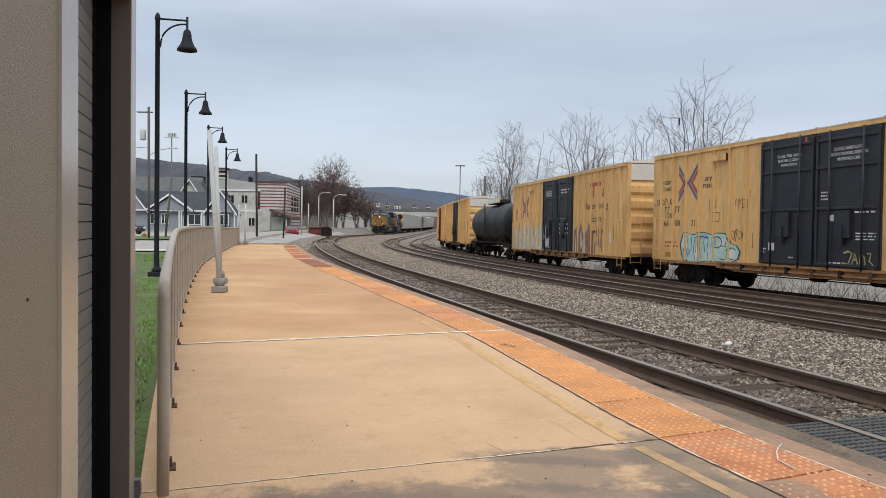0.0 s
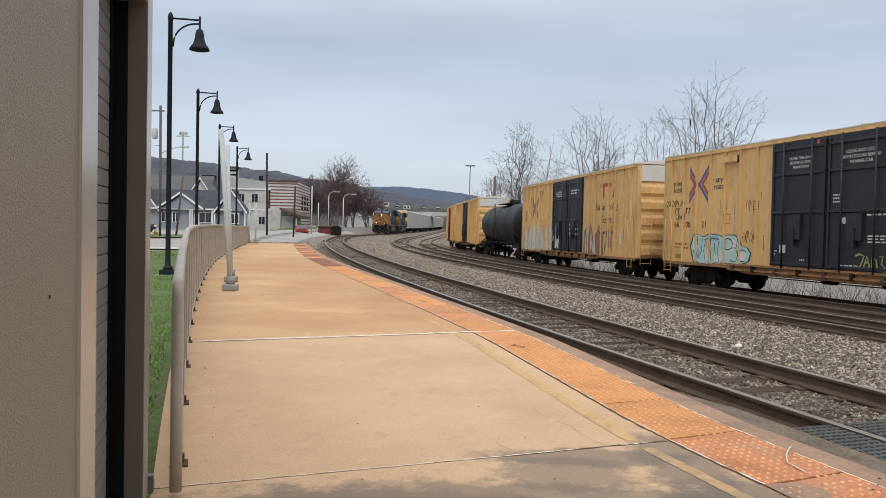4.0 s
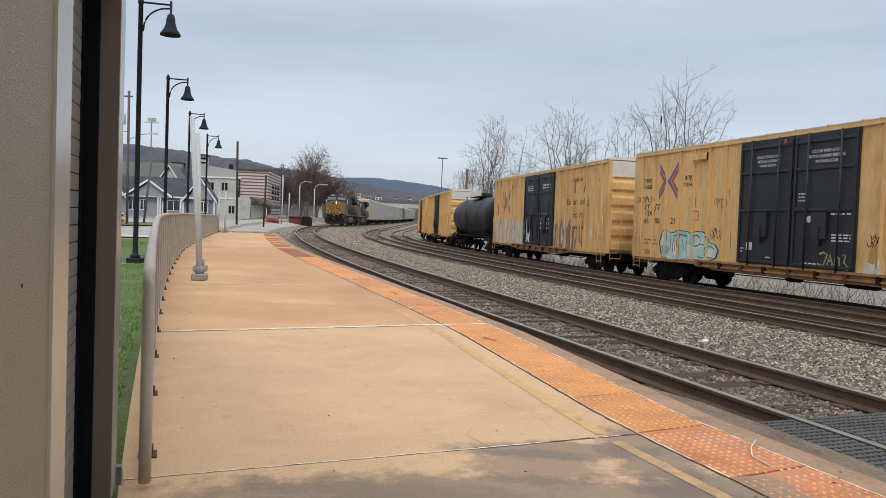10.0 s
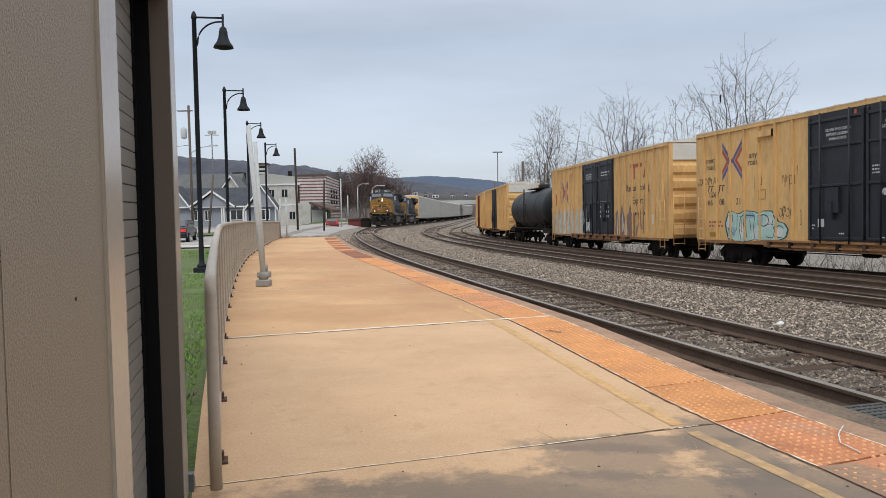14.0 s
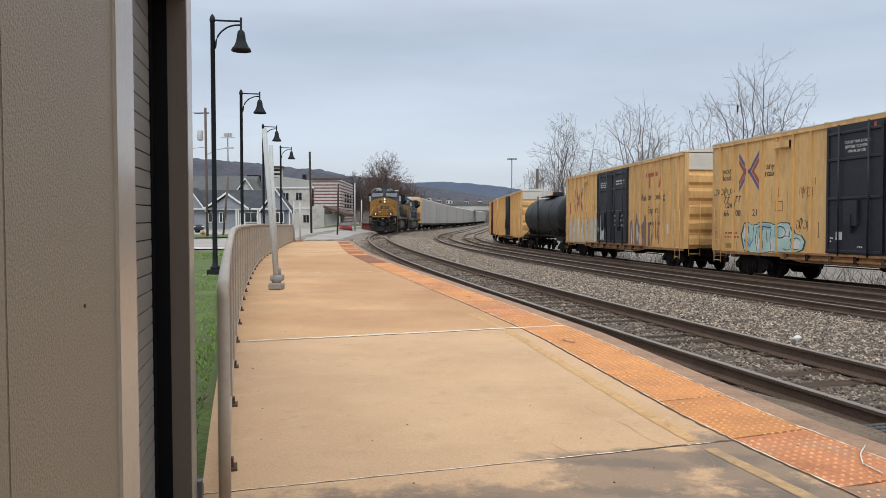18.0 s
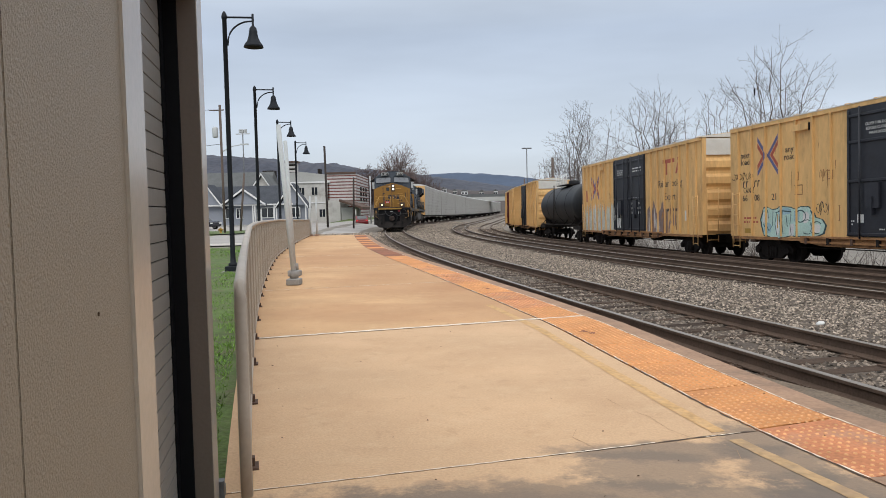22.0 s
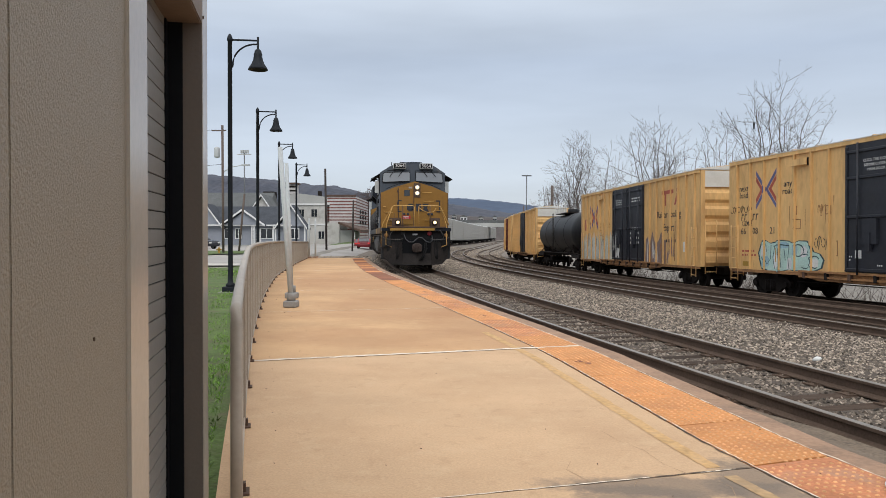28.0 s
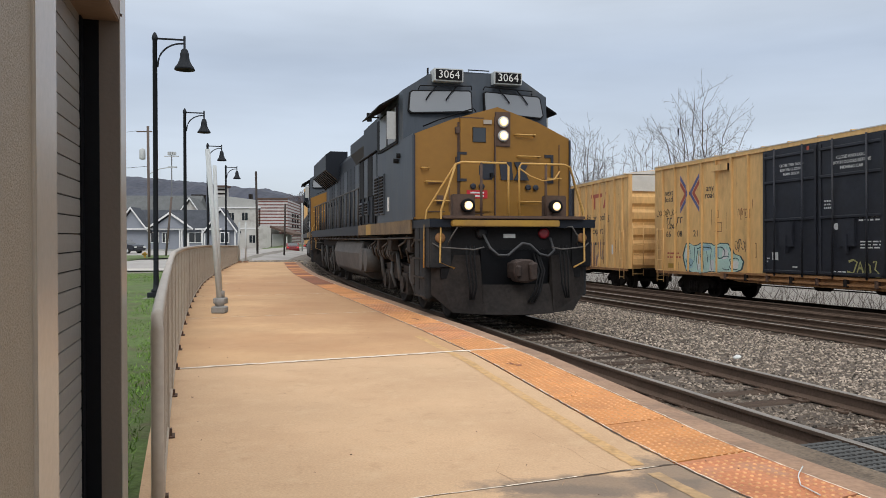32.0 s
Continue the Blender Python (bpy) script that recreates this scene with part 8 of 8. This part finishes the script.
for p, wpx, mt in ((664, 8, M_WHITE), (684, 7, M_OLDWHITE), (699, 11, M_WHITE), (731, 8, M_OLDWHITE), (756, 7, M_WHITE)):
    crest = z_d(p, float(np.interp(p, (620, 680, 720, 780), (345, 362, 366, 366))), 480)
    simple_house("small white house among trees on the rise", at_d(p, 425), at_d(p + wpx, 425), 425, 6, crest * 0.72 - 0.8, 2.6, 1.2, mt, M_SHINGLE2, 2)

# highway light mast and yard poles on the far side
mast = thing("light_mast", "tall thin highway light mast with a crossbar", "light mast", at=Matrix.Translation((at_d(815, 330), 330, -3)))
rod(mast, "pole", [(0, 0, 0), (0, 0, 29.5)], 0.2, M_BRACKET)
slab(mast, "crossbar", -2.1, 2.1, -0.3, 0.3, 29.3, 29.8, M_BRACKET)
stub = thing("utility_pole", "dark wooden pole behind the tank car", "pole", at=Matrix.Translation((at_d(858, 112), 112, -2.6)))
rod(stub, "pole", [(0, 0, 0), (0.1, 0, 11.1)], 0.2, M_WOODPOLE)
stub = thing("utility_pole", "thin dark pole behind the freight cars", "pole", at=Matrix.Translation((at_d(810, 180), 180, -3)))
rod(stub, "pole", [(0, 0, 0), (0, 0, 11)], 0.15, M_WOODPOLE)
# bird on a branch
bird = thing("bird", "small black bird perched high in a bare tree", "bird", at=Matrix.Translation((at_d(1199, 63), 63.0, z_d(1199, 215, 63))))
bm = bm_new()
lathe(bm, [(0.02, -0.16), (0.07, -0.08), (0.085, 0.02), (0.075, 0.10), (0.05, 0.13), (0.055, 0.17), (0.02, 0.21)], 10)
part("body", bm, M_BLACK, bird)
bm = bm_new()
box(bm, -0.05, 0.05, -0.03, 0.03, -0.36, -0.12)
part("tail", bm, M_BLACK, bird)

# ---- street side: poles, lamps, houses ----
up = thing("utility_pole", "tall wooden utility pole with a grey transformer", "pole", at=Matrix.Translation((at_d(266, 57), 57, -0.25)))
rod(up, "pole", [(0, 0, 0), (-0.05, 0, 10.0)], 0.1, M_WOODPOLE)
bm = bm_new()
lathe(bm, [(0.1, 7.5), (0.2, 7.53), (0.22, 7.6), (0.22, 8.2), (0.16, 8.3), (0.05, 8.35)], 14, Matrix.Translation((-0.48, 0, 0)))
part("transformer", bm, M_GALV, up)
rod(up, "crossarm", [(-0.9, 0, 9.6), (0.25, 0, 9.6)], 0.05, M_WOODPOLE)
rod(up, "street_light_arm", [(0, 0, 6.4), (0.8, 0, 6.8), (1.7, 0, 6.95)], 0.035, M_GALV)
slab(up, "street_light", 1.5, 2.1, -0.12, 0.12, 6.88, 6.98, M_GALV)
rod(up, "wire", [(-0.9, 0, 9.65), (-12, 4, 9.1), (-25, 8, 9.3)], 0.012, M_BLACK, 4)
rod(up, "wire", [(-0.05, 0, 7.0), (-12, 4, 6.5), (-25, 8, 6.7)], 0.015, M_BLACK, 4)
lp = thing("leaning_pole", "thin leaning wooden stub pole by the street", "pole", at=Matrix.Translation((at_d(295, 62), 62, -0.28)))
rod(lp, "pole", [(0, 0, 0), (0.5, 0, 5.0)], 0.09, M_WOODPOLE)
dp = thing("utility_pole", "dark bare wooden pole standing by the street", "pole", at=Matrix.Translation((at_d(457, 69), 69, -0.3)))
rod(dp, "pole", [(0, 0, 0), (-0.12, 0, 7.7)], 0.1, M_DKPOLE)
bp2 = thing("utility_pole", "short brown wooden pole before the mural", "pole", at=Matrix.Translation((at_d(504, 72), 72, -0.3)))
rod(bp2, "pole", [(0, 0, 0), (0.12, 0, 4.9)], 0.085, M_DKPOLE)
gp = thing("street_pole", "pale grey metal pole beside the mural building", "pole", at=Matrix.Translation((at_d(536, 95), 95, -0.5)))
rod(gp, "pole", [(0, 0, 0), (0, 0, 6.2)], 0.08, M_GALV)
gp = thing("street_pole", "short pale pole near the red shed", "pole", at=Matrix.Translation((at_d(548, 110), 110, -0.5)))
rod(gp, "pole", [(0, 0, 0), (0, 0, 4.4)], 0.08, M_GALV)
for p, d, sx, top in ((592, 125, 1, 346), (566, 140, 1, 342)):
    sl = thing("street_lamp", "grey curved-arm street lamp", "street lamp", group="street lamps", at=Matrix.Translation((at_d(p, d), d, -0.6)))
    zt = z_d(p, top, d) + 0.6
    rod(sl, "pole", [(0, 0, 0), (0, 0, zt - 0.8)], 0.09, M_GALV)
    rod(sl, "arm", [(0, 0, zt - 0.8), (0.2, 0, zt - 0.3), (0.8, 0, zt), (1.6, 0, zt)], 0.05, M_GALV)
    slab(sl, "lamp_head", 1.4, 2.1, -0.12, 0.12, zt - 0.1, zt + 0.05, M_GALV)
stad = thing("stadium_light", "distant sports field light mast with lamp cluster", "light mast", at=Matrix.Translation((at_d(306, 260), 260, -1)))
rod(stad, "pole", [(0, 0, 0), (0, 0, 30.5)], 0.2, M_BRACKET)
slab(stad, "lamp_bar", -2.5, 2.5, -0.2, 0.2, 29.9, 30.2, M_GALV)
for k in range(5):
    slab(stad, "floodlight", -1.3 + k * 0.6, -0.9 + k * 0.6, -0.3, 0.3, 30.4, 31.6, M_GALV)
hyd = thing("fire_hydrant", "yellow fire hydrant near the utility pole", "fire hydrant", at=Matrix.Translation((at_d(258, 56), 56, -0.24)))
bm = bm_new()
lathe(bm, [(0.13, 0), (0.13, 0.07), (0.085, 0.09), (0.085, 0.4), (0.12, 0.42), (0.1, 0.5), (0.04, 0.58)], 12)
part("barrel", bm, M_LSTRIPE, hyd)
rod(hyd, "nozzle", [(-0.2, 0, 0.4), (0.2, 0, 0.4)], 0.06, M_LSTRIPE)


def window(parent, x, y, z0, w, h, trim=None):
    fr = slab(parent, "window", x - w / 2 - 0.1, x + w / 2 + 0.1, y - 0.06, y + 0.02, z0 - 0.1, z0 + h + 0.1, trim or M_WHITE)
    slab(fr, "pane", x - w / 2, x + w / 2, y - 0.075, y - 0.055, z0, z0 + h, M_GLASSD)
    slab(fr, "mullion", x - 0.04, x + 0.04, y - 0.09, y - 0.07, z0, z0 + h, trim or M_WHITE)


def gable(parent, name, x0, x1, y0, y1, ze, zr, roof, trim, wall):
    """Gable facing the street: infill wall, two roof slopes and white barge boards."""
    xm = (x0 + x1) / 2
    bm = bm_new()
    prism(bm, [(x0 + 0.2, ze), (x1 - 0.2, ze), (xm, zr - 0.15)], "y", y0, y0 + 0.2)
    g = part(name, bm, wall, parent)
    for a, b in ((x0 - 0.3, xm), (x1 + 0.3, xm)):
        za = ze - 0.3 * (zr - ze) / (xm - x0)
        bm = bm_new()
        prism(bm, [(a, za), (b, zr), (b, zr + 0.22), (a, za + 0.22)], "y", y0 - 0.45, y1)
        part("roof_slope", bm, roof, parent)
        bm = bm_new()
        prism(bm, [(a, za - 0.02), (b, zr - 0.02), (b, zr + 0.24), (a, za + 0.24)], "y", y0 - 0.53, y0 - 0.44)
        part("barge_board", bm, trim, parent)
    return g


hs = thing("house", "grey clapboard house with dark shingle roof and white trim", "house")
HX0, HX1, HY = at_d(225, 97), at_d(416, 97), 97.0
slab(hs, "wall", HX0 - 6, HX1, HY, HY + 1.6, -0.4, 2.55, M_SIDING)
slab(hs, "rear_wall", HX0 - 6, HX1 - 2.6, HY + 1.6, HY + 5, -0.4, 2.55, M_SIDING)
bm = bm_new()
prism(bm, [(HY - 0.7, 2.45), (HY + 2.6, 5.0), (HY + 5.6, 2.45)], "x", HX0 - 6, at_d(395, 97))
part("roof", bm, M_SHINGLE, hs)
slab(hs, "fascia", HX0 - 6, HX1 - 1.4, HY - 0.78, HY - 0.70, 2.33, 2.52, M_WHITE)
gable(hs, "front_gable", at_d(266, 96), at_d(341, 96), 96.1, 99, 2.5, 4.35, M_SHINGLE, M_WHITE, M_SIDING)
gable(hs, "side_gable", at_d(366, 96), at_d(418, 96), 96.3, 97.6, 2.3, 4.9, M_SHINGLE, M_WHITE, M_SIDING)
gable(hs, "left_gable", at_d(205, 96), at_d(262, 96), 96.3, 99, 2.3, 5.0, M_SHINGLE, M_WHITE, M_SIDING)
for p, w in ((271, 0.9), (290, 0.7), (343, 1.5), (398, 1.0)):
    window(hs, at_d(p, 96), 96.9 if p != 398 else 96.25, 0.75, w, 1.2)
for p in (318, 322, 358, 362, 416):
    slab(hs, "porch_post", at_d(p, 96) - 0.08, at_d(p, 96) + 0.08, 96.3, 96.46, -0.4, 2.4, M_WHITE)
slab(hs, "front_door", at_d(326, 96.8), at_d(336, 96.8), 96.92, 97.0, -0.3, 1.9, M_WHITE)
slab(hs, "foundation", HX0 - 6, HX1, HY - 0.06, HY + 1.5, -0.6, -0.15, M_CONCB)
h2 = thing("house", "large grey-roofed house with a tall front gable", "house")
slab(h2, "wall", at_d(170, 112), at_d(340, 112), 114, 119, -0.6, 4.4, M_SIDING)
bm = bm_new()
prism(bm, [(113, 4.2), (117, 7.8), (121, 4.2)], "x", at_d(165, 112), at_d(343, 112))
part("roof", bm, M_SHINGLE2, h2)
gable(h2, "front_gable", at_d(315, 111), at_d(362, 111), 111, 115, 4.2, 7.0, M_SHINGLE2, M_WHITE, M_OLDWHITE)
wb = thing("white_building", "weathered white two-storey building with small windows", "building")
WX0, WX1, WY = at_d(382, 125), at_d(462, 125), 125.0
slab(wb, "wall", WX0, WX1, WY, WY + 12, -0.8, 6.3, M_OLDWHITE)
bm = bm_new()
prism(bm, [(WX0 - 0.3, 6.3), (WX1 + 0.2, 6.3), (WX1 - 0.4, 7.5), (WX0 + 2.5, 8.1), (WX0 - 0.3, 7.9)], "y", WY + 0.2, WY + 12)
part("roof", bm, M_CONCB, wb)
slab(wb, "string_course", WX0, WX1, WY - 0.1, WY, 2.75, 2.95, M_WHITE)
slab(wb, "cornice", WX0 - 0.2, WX1 + 0.1, WY - 0.25, WY, 6.15, 6.4, M_WHITE)
for p, q in ((411, 361), (435, 361), (448, 401), (405, 400)):
    window(wb, at_d(p, 125), WY, z_d(p, q, 125), 0.95, 1.25, M_OLDWHITE)
slab(wb, "chimney", at_d(436, 125), at_d(441, 125), WY + 2, WY + 3, 7.0, 8.6, M_UNDER)
slab(wb, "roof_unit", at_d(340, 135), at_d(360, 135), WY + 10, WY + 12, 7.6, 9.0, M_UNDER)
# building with a striped mural
mb = thing("mural_building", "building painted with red and white stripes like a flag", "building")
MX0, MX1, MY = at_d(460, 125.5), at_d(510, 125), 125.0
ZT = z_d(485, 325, 125)
sx1, sy1 = at_d(533, 146), 146.0
bm = bm_new()
prism(bm, [(MX0, MY), (MX1, MY), (sx1, sy1), (MX0 - 2, sy1)], "z", -0.9, ZT)
part("wall", bm, M_STRIPEW, mb)
nst = 31
for k in range(nst):
    z0 = -0.6 + (ZT + 0.4) * k / nst
    if k % 2 == 0:
        z1 = z0 + (ZT + 0.4) / nst * 0.72
        slab(mb, "stripe", MX0, MX1, MY - 0.03, MY - 0.002, z0, min(z1, ZT), M_STRIPER)
        bm = bm_new()
        nx, ny = (sy1 - MY), -(sx1 - MX1)
        L = math.hypot(nx, ny)
        nx, ny = nx / L * 0.03, ny / L * 0.03
        prism(bm, [(MX1, MY), (MX1 + nx, MY + ny), (sx1 + nx, sy1 + ny), (sx1, sy1)], "z", z0, min(z1, ZT))
        part("stripe", bm, M_STRIPER, mb)
for i in range(3):
    for j in range(3):
        t0 = 0.30 + 0.20 * i
        x, y = MX1 + (sx1 - MX1) * t0, MY + (sy1 - MY) * t0
        z = 3.0 + j * 0.95
        bm = bm_new()
        prism(bm, [(x, y), (x + 0.06, y), (x + 0.06 + (sx1 - MX1) * 0.11, y + (sy1 - MY) * 0.11), (x + (sx1 - MX1) * 0.11, y + (sy1 - MY) * 0.11)], "z", z, z + 0.6)
        part("dark_opening", bm, M_UNDER, mb)
slab(mb, "parapet", MX0 - 0.1, MX1 + 0.1, MY - 0.12, MY, ZT - 0.1, ZT + 0.25, M_BROWNROOF)
st = thing("striped_tower", "narrow striped tower behind the white building", "tower")
slab(st, "wall", at_d(385, 140), at_d(401, 140), 140, 142, 0, z_d(393, 300, 140), M_STRIPEW)
for k in range(6):
    z = z_d(393, 300, 140) - 0.5 - k * 0.75
    slab(st, "stripe", at_d(385, 140), at_d(401, 140), 139.95, 140, z - 0.32, z, M_UNDER)
slab(st, "flat_roof", at_d(376, 140), at_d(404, 140), 139.6, 142.3, z_d(393, 302, 140), z_d(393, 299, 140), M_BROWNROOF)
le = thing("lean_to", "pale lean-to shed with a brown sloping roof", "shed")
slab(le, "front_wall", at_d(459, 119), at_d(481, 119), 119, 124.9, -0.8, z_d(470, 372, 119), M_OLDWHITE)
slab(le, "side_wall", at_d(481, 118), at_d(502, 118), 118.6, 124.9, -0.8, z_d(495, 386, 118), M_CONCB)
slab(le, "post", at_d(508, 117), at_d(509.5, 117), 117, 117.2, -0.8, z_d(508, 390, 117), M_WHITE)
bm = bm_new()
ya, yb = 116.5, 125.0
prism(bm, [(at_d(480, 117), z_d(480, 371, 117)), (at_d(522, 117), z_d(522, 386, 117)), (at_d(522, 117), z_d(522, 390, 117)), (at_d(480, 117), z_d(480, 375, 117))], "y", ya, yb)
part("roof", bm, M_BROWNROOF, le)
rs = thing("red_container", "dark red low shed beside the street", "shed")
slab(rs, "body", at_d(548, 105), at_d(571, 105), 105, 108, -0.7, z_d(560, 404, 105), M_REDBRICK, 0.04)
slab(rs, "lid", at_d(547, 105), at_d(572, 105), 104.8, 108.2, z_d(560, 405, 105), z_d(560, 403, 105), M_BROWNROOF)
pile = thing("timber_stack", "dark stacked timbers beside the red shed", "timber stack")
for k in range(4):
    slab(pile, "timber", at_d(572, 106), at_d(588, 106), 105 + 0.5 * k, 105.4 + 0.5 * k, -0.7, 0.25 + 0.2 * (k % 2), M_UNDER, 0.02)
slab(pile, "timber", at_d(574, 106), at_d(586, 106), 105.2, 106.6, 0.3, 0.6, M_UNDER, 0.02)
berm = sheet("green_bank", [100, 106, 114, 125, 140], lambda s: [-14, -11, -8, -5.5], M_GRASS_BED, 0.0, lambda s, o: -0.5 + 0.9 * max(0.0, 1 - abs(s - 120) / 22) * (1 if -12 < o < -7 else 0))
tagged(berm, "low green bank by the street", "bank", kind="structure")


# ---- cars ----
def road_car(label, paint, m, group="", size=1.0):
    car = thing("car", label, "car", group=group, at=m)
    side = [(-2.25, 0.32), (2.2, 0.32), (2.28, 0.62), (2.1, 0.86), (1.1, 0.98), (0.35, 1.42), (-0.95, 1.45), (-1.75, 1.02), (-2.25, 0.95), (-2.32, 0.6)]
    bm = bm_new()
    prism(bm, side, "x", -0.88, 0.88)
    bevel(bm, 0.07, 2)
    part("body", bm, paint, car)
    for sx in (-1, 1):
        bm = bm_new()
        prism(bm, [(0.95, 1.0), (0.3, 1.36), (-0.9, 1.38), (-1.5, 1.04)], "x", sx * 0.885 - 0.01, sx * 0.885 + 0.01)
        part("side_glass", bm, M_GLASSD, car)
        bm = bm_new()
        box(bm, sx * 0.68 - 0.16, sx * 0.68 + 0.16, -2.345, -2.30, 0.72, 0.9)
        part("tail_light", bm, M_TAIL, car)
        bm = bm_new()
        box(bm, sx * 0.66 - 0.18, sx * 0.66 + 0.18, 2.22, 2.29, 0.62, 0.76)
        part("headlamp", bm, M_WINK, car)
    for y0, z0, y1, z1, nm in ((1.06, 1.0, 0.4, 1.42, "windscreen"), (-1.72, 1.03, -1.0, 1.44, "rear_window")):
        bm = bm_new()
        v = [bm.verts.new(q) for q in ((-0.7, y0, z0 + 0.03), (0.7, y0, z0 + 0.03), (0.62, y1, z1 + 0.02), (-0.62, y1, z1 + 0.02))]
        bm.faces.new(v)
        part(nm, bm, M_GLASSD, car)
    for y in (-1.38, 1.4):
        for sx in (-1, 1):
            bm = bm_new()
            lathe(bm, [(0.2, -0.11), (0.3, -0.11), (0.33, -0.08), (0.33, 0.08), (0.3, 0.11), (0.2, 0.11)], 16, Matrix.Translation((sx * 0.82, y, 0.33)) @ Matrix.Rotation(radians(90), 4, "Y"))
            w = part("wheel", bm, M_TYRE, car)
            bm = bm_new()
            lathe(bm, [(0.19, -0.115), (0.19, 0.115)], 12, Matrix.Translation((sx * 0.82, y, 0.33)) @ Matrix.Rotation(radians(90), 4, "Y"))
            part("rim", bm, M_GALV, w)
    for ob in [car] + list(car.children_recursive):
        if ob.type == "MESH":
            for v in ob.data.vertices:
                v.co *= size
    return car


road_car("dark red car waiting at the street corner", M_REDCAR, pose(at_d(519, 95), 95, -0.58, 0, 0, 12), size=0.88)
road_car("dark parked car before the houses", M_DARKCAR, pose(-33.0, 78, -0.3, 0, 0, 250))
road_car("grey parked car by the green bank", M_SILVER, pose(at_d(632, 190), 190, z_d(632, 414, 190), 0, 0, 80))
road_car("silver parked car by the green bank", M_SILVER, pose(at_d(650, 195), 195, z_d(650, 414, 195), 0, 0, 60))
dark_car = road_car("dark sedan turning off the street", M_DARKCAR, pose(-40, 40, -0.2), size=0.9)
maroon_car = road_car("maroon sedan driving away along the street", M_MAROON, pose(-40, 40, -0.2), size=0.84)
DARK_ROWS = ((0, -46, 38, -92), (11, -34, 38.5, -90), (12.4, -21.3, 39.8, -80), (13.0, -18.0, 41.2, -52), (13.3, -17.45, 41.8, -28), (13.7, -17.45, 42.6, 4), (14.3, -17.9, 43.4, 18), (15.0, -19.6, 45.2, 55), (16.2, -26.5, 47.5, 80), (18, -40, 50, 85), (32, -60, 52, 88))
MAROON_ROWS = ((0, -62, 33, -88), (21, -45, 34, -80), (22.7, -26.6, 35.5, -72), (23.3, -19.8, 38.6, -58), (23.6, -17.5, 41.2, -40), (23.85, -16.2, 44.0, -12), (24.3, -15.3, 49.3, 9), (25.0, -14.9, 56.0, 12), (25.5, -14.6, 61.0, 10), (27, -15.5, 76, 8), (28.5, -17.0, 90, 8), (32, -20.5, 116, 8))


# ---- what moves ----
def nose_s(t):
    """Way of the leading coupler along the line."""
    return float(np.interp(t, [-5, 0, 2, 6, 13, 17, 20, 23, 25, 29, 30, 31, 32, 34], [176, 158, 150.5, 135.0, 103.2, 84.4, 69.6, 54.0, 43.4, 22.9, 17.6, 12.1, 6.5, -4.7]))


def nose_smooth(t):
    return sum(nose_s(t + d) for d in (-1.2, -0.6, 0, 0.6, 1.2)) / 5


def car_pose(s_mid, wheelbase, o_of=lambda s: 0.0, z_of=rail1_z, forward=-1):
    """A rail car over its two trucks; forward -1: its front looks back along the line."""
    a, b = s_mid - wheelbase / 2, s_mid + wheelbase / 2
    pa, pb = on_line(a, o_of(a), z_of(a)), on_line(b, o_of(b), z_of(b))
    y = (pb - pa).normalized() * (1 if forward > 0 else -1)
    x = y.cross(Vector((0, 0, 1))).normalized()
    z = x.cross(y)
    m = Matrix((x, y, z)).transposed().to_4x4()
    m.translation = (pa + pb) / 2
    return m


TIMES = [i * 0.5 for i in range(65)]


def motions():
    for ob, back, wheelbase in TRAIN:
        walk(ob, [(t, car_pose(nose_smooth(t) + back, wheelbase, lambda s: -0.05)) for t in TIMES])
    for car, rows in ((dark_car, DARK_ROWS), (maroon_car, MAROON_ROWS)):
        walk(car, [(t, pose(x, y, -0.10 - 0.005 * max(0, y - 30), 0, 0, yaw)) for t, x, y, yaw in rows])
    for ob, home, radius in WHEELS:
        walk(ob, [(t, home @ Matrix.Rotation((nose_smooth(t) - nose_smooth(0)) / (radius * 1.05), 4, "X")) for t in [i * 4 / 30 for i in range(241)]])


motions()
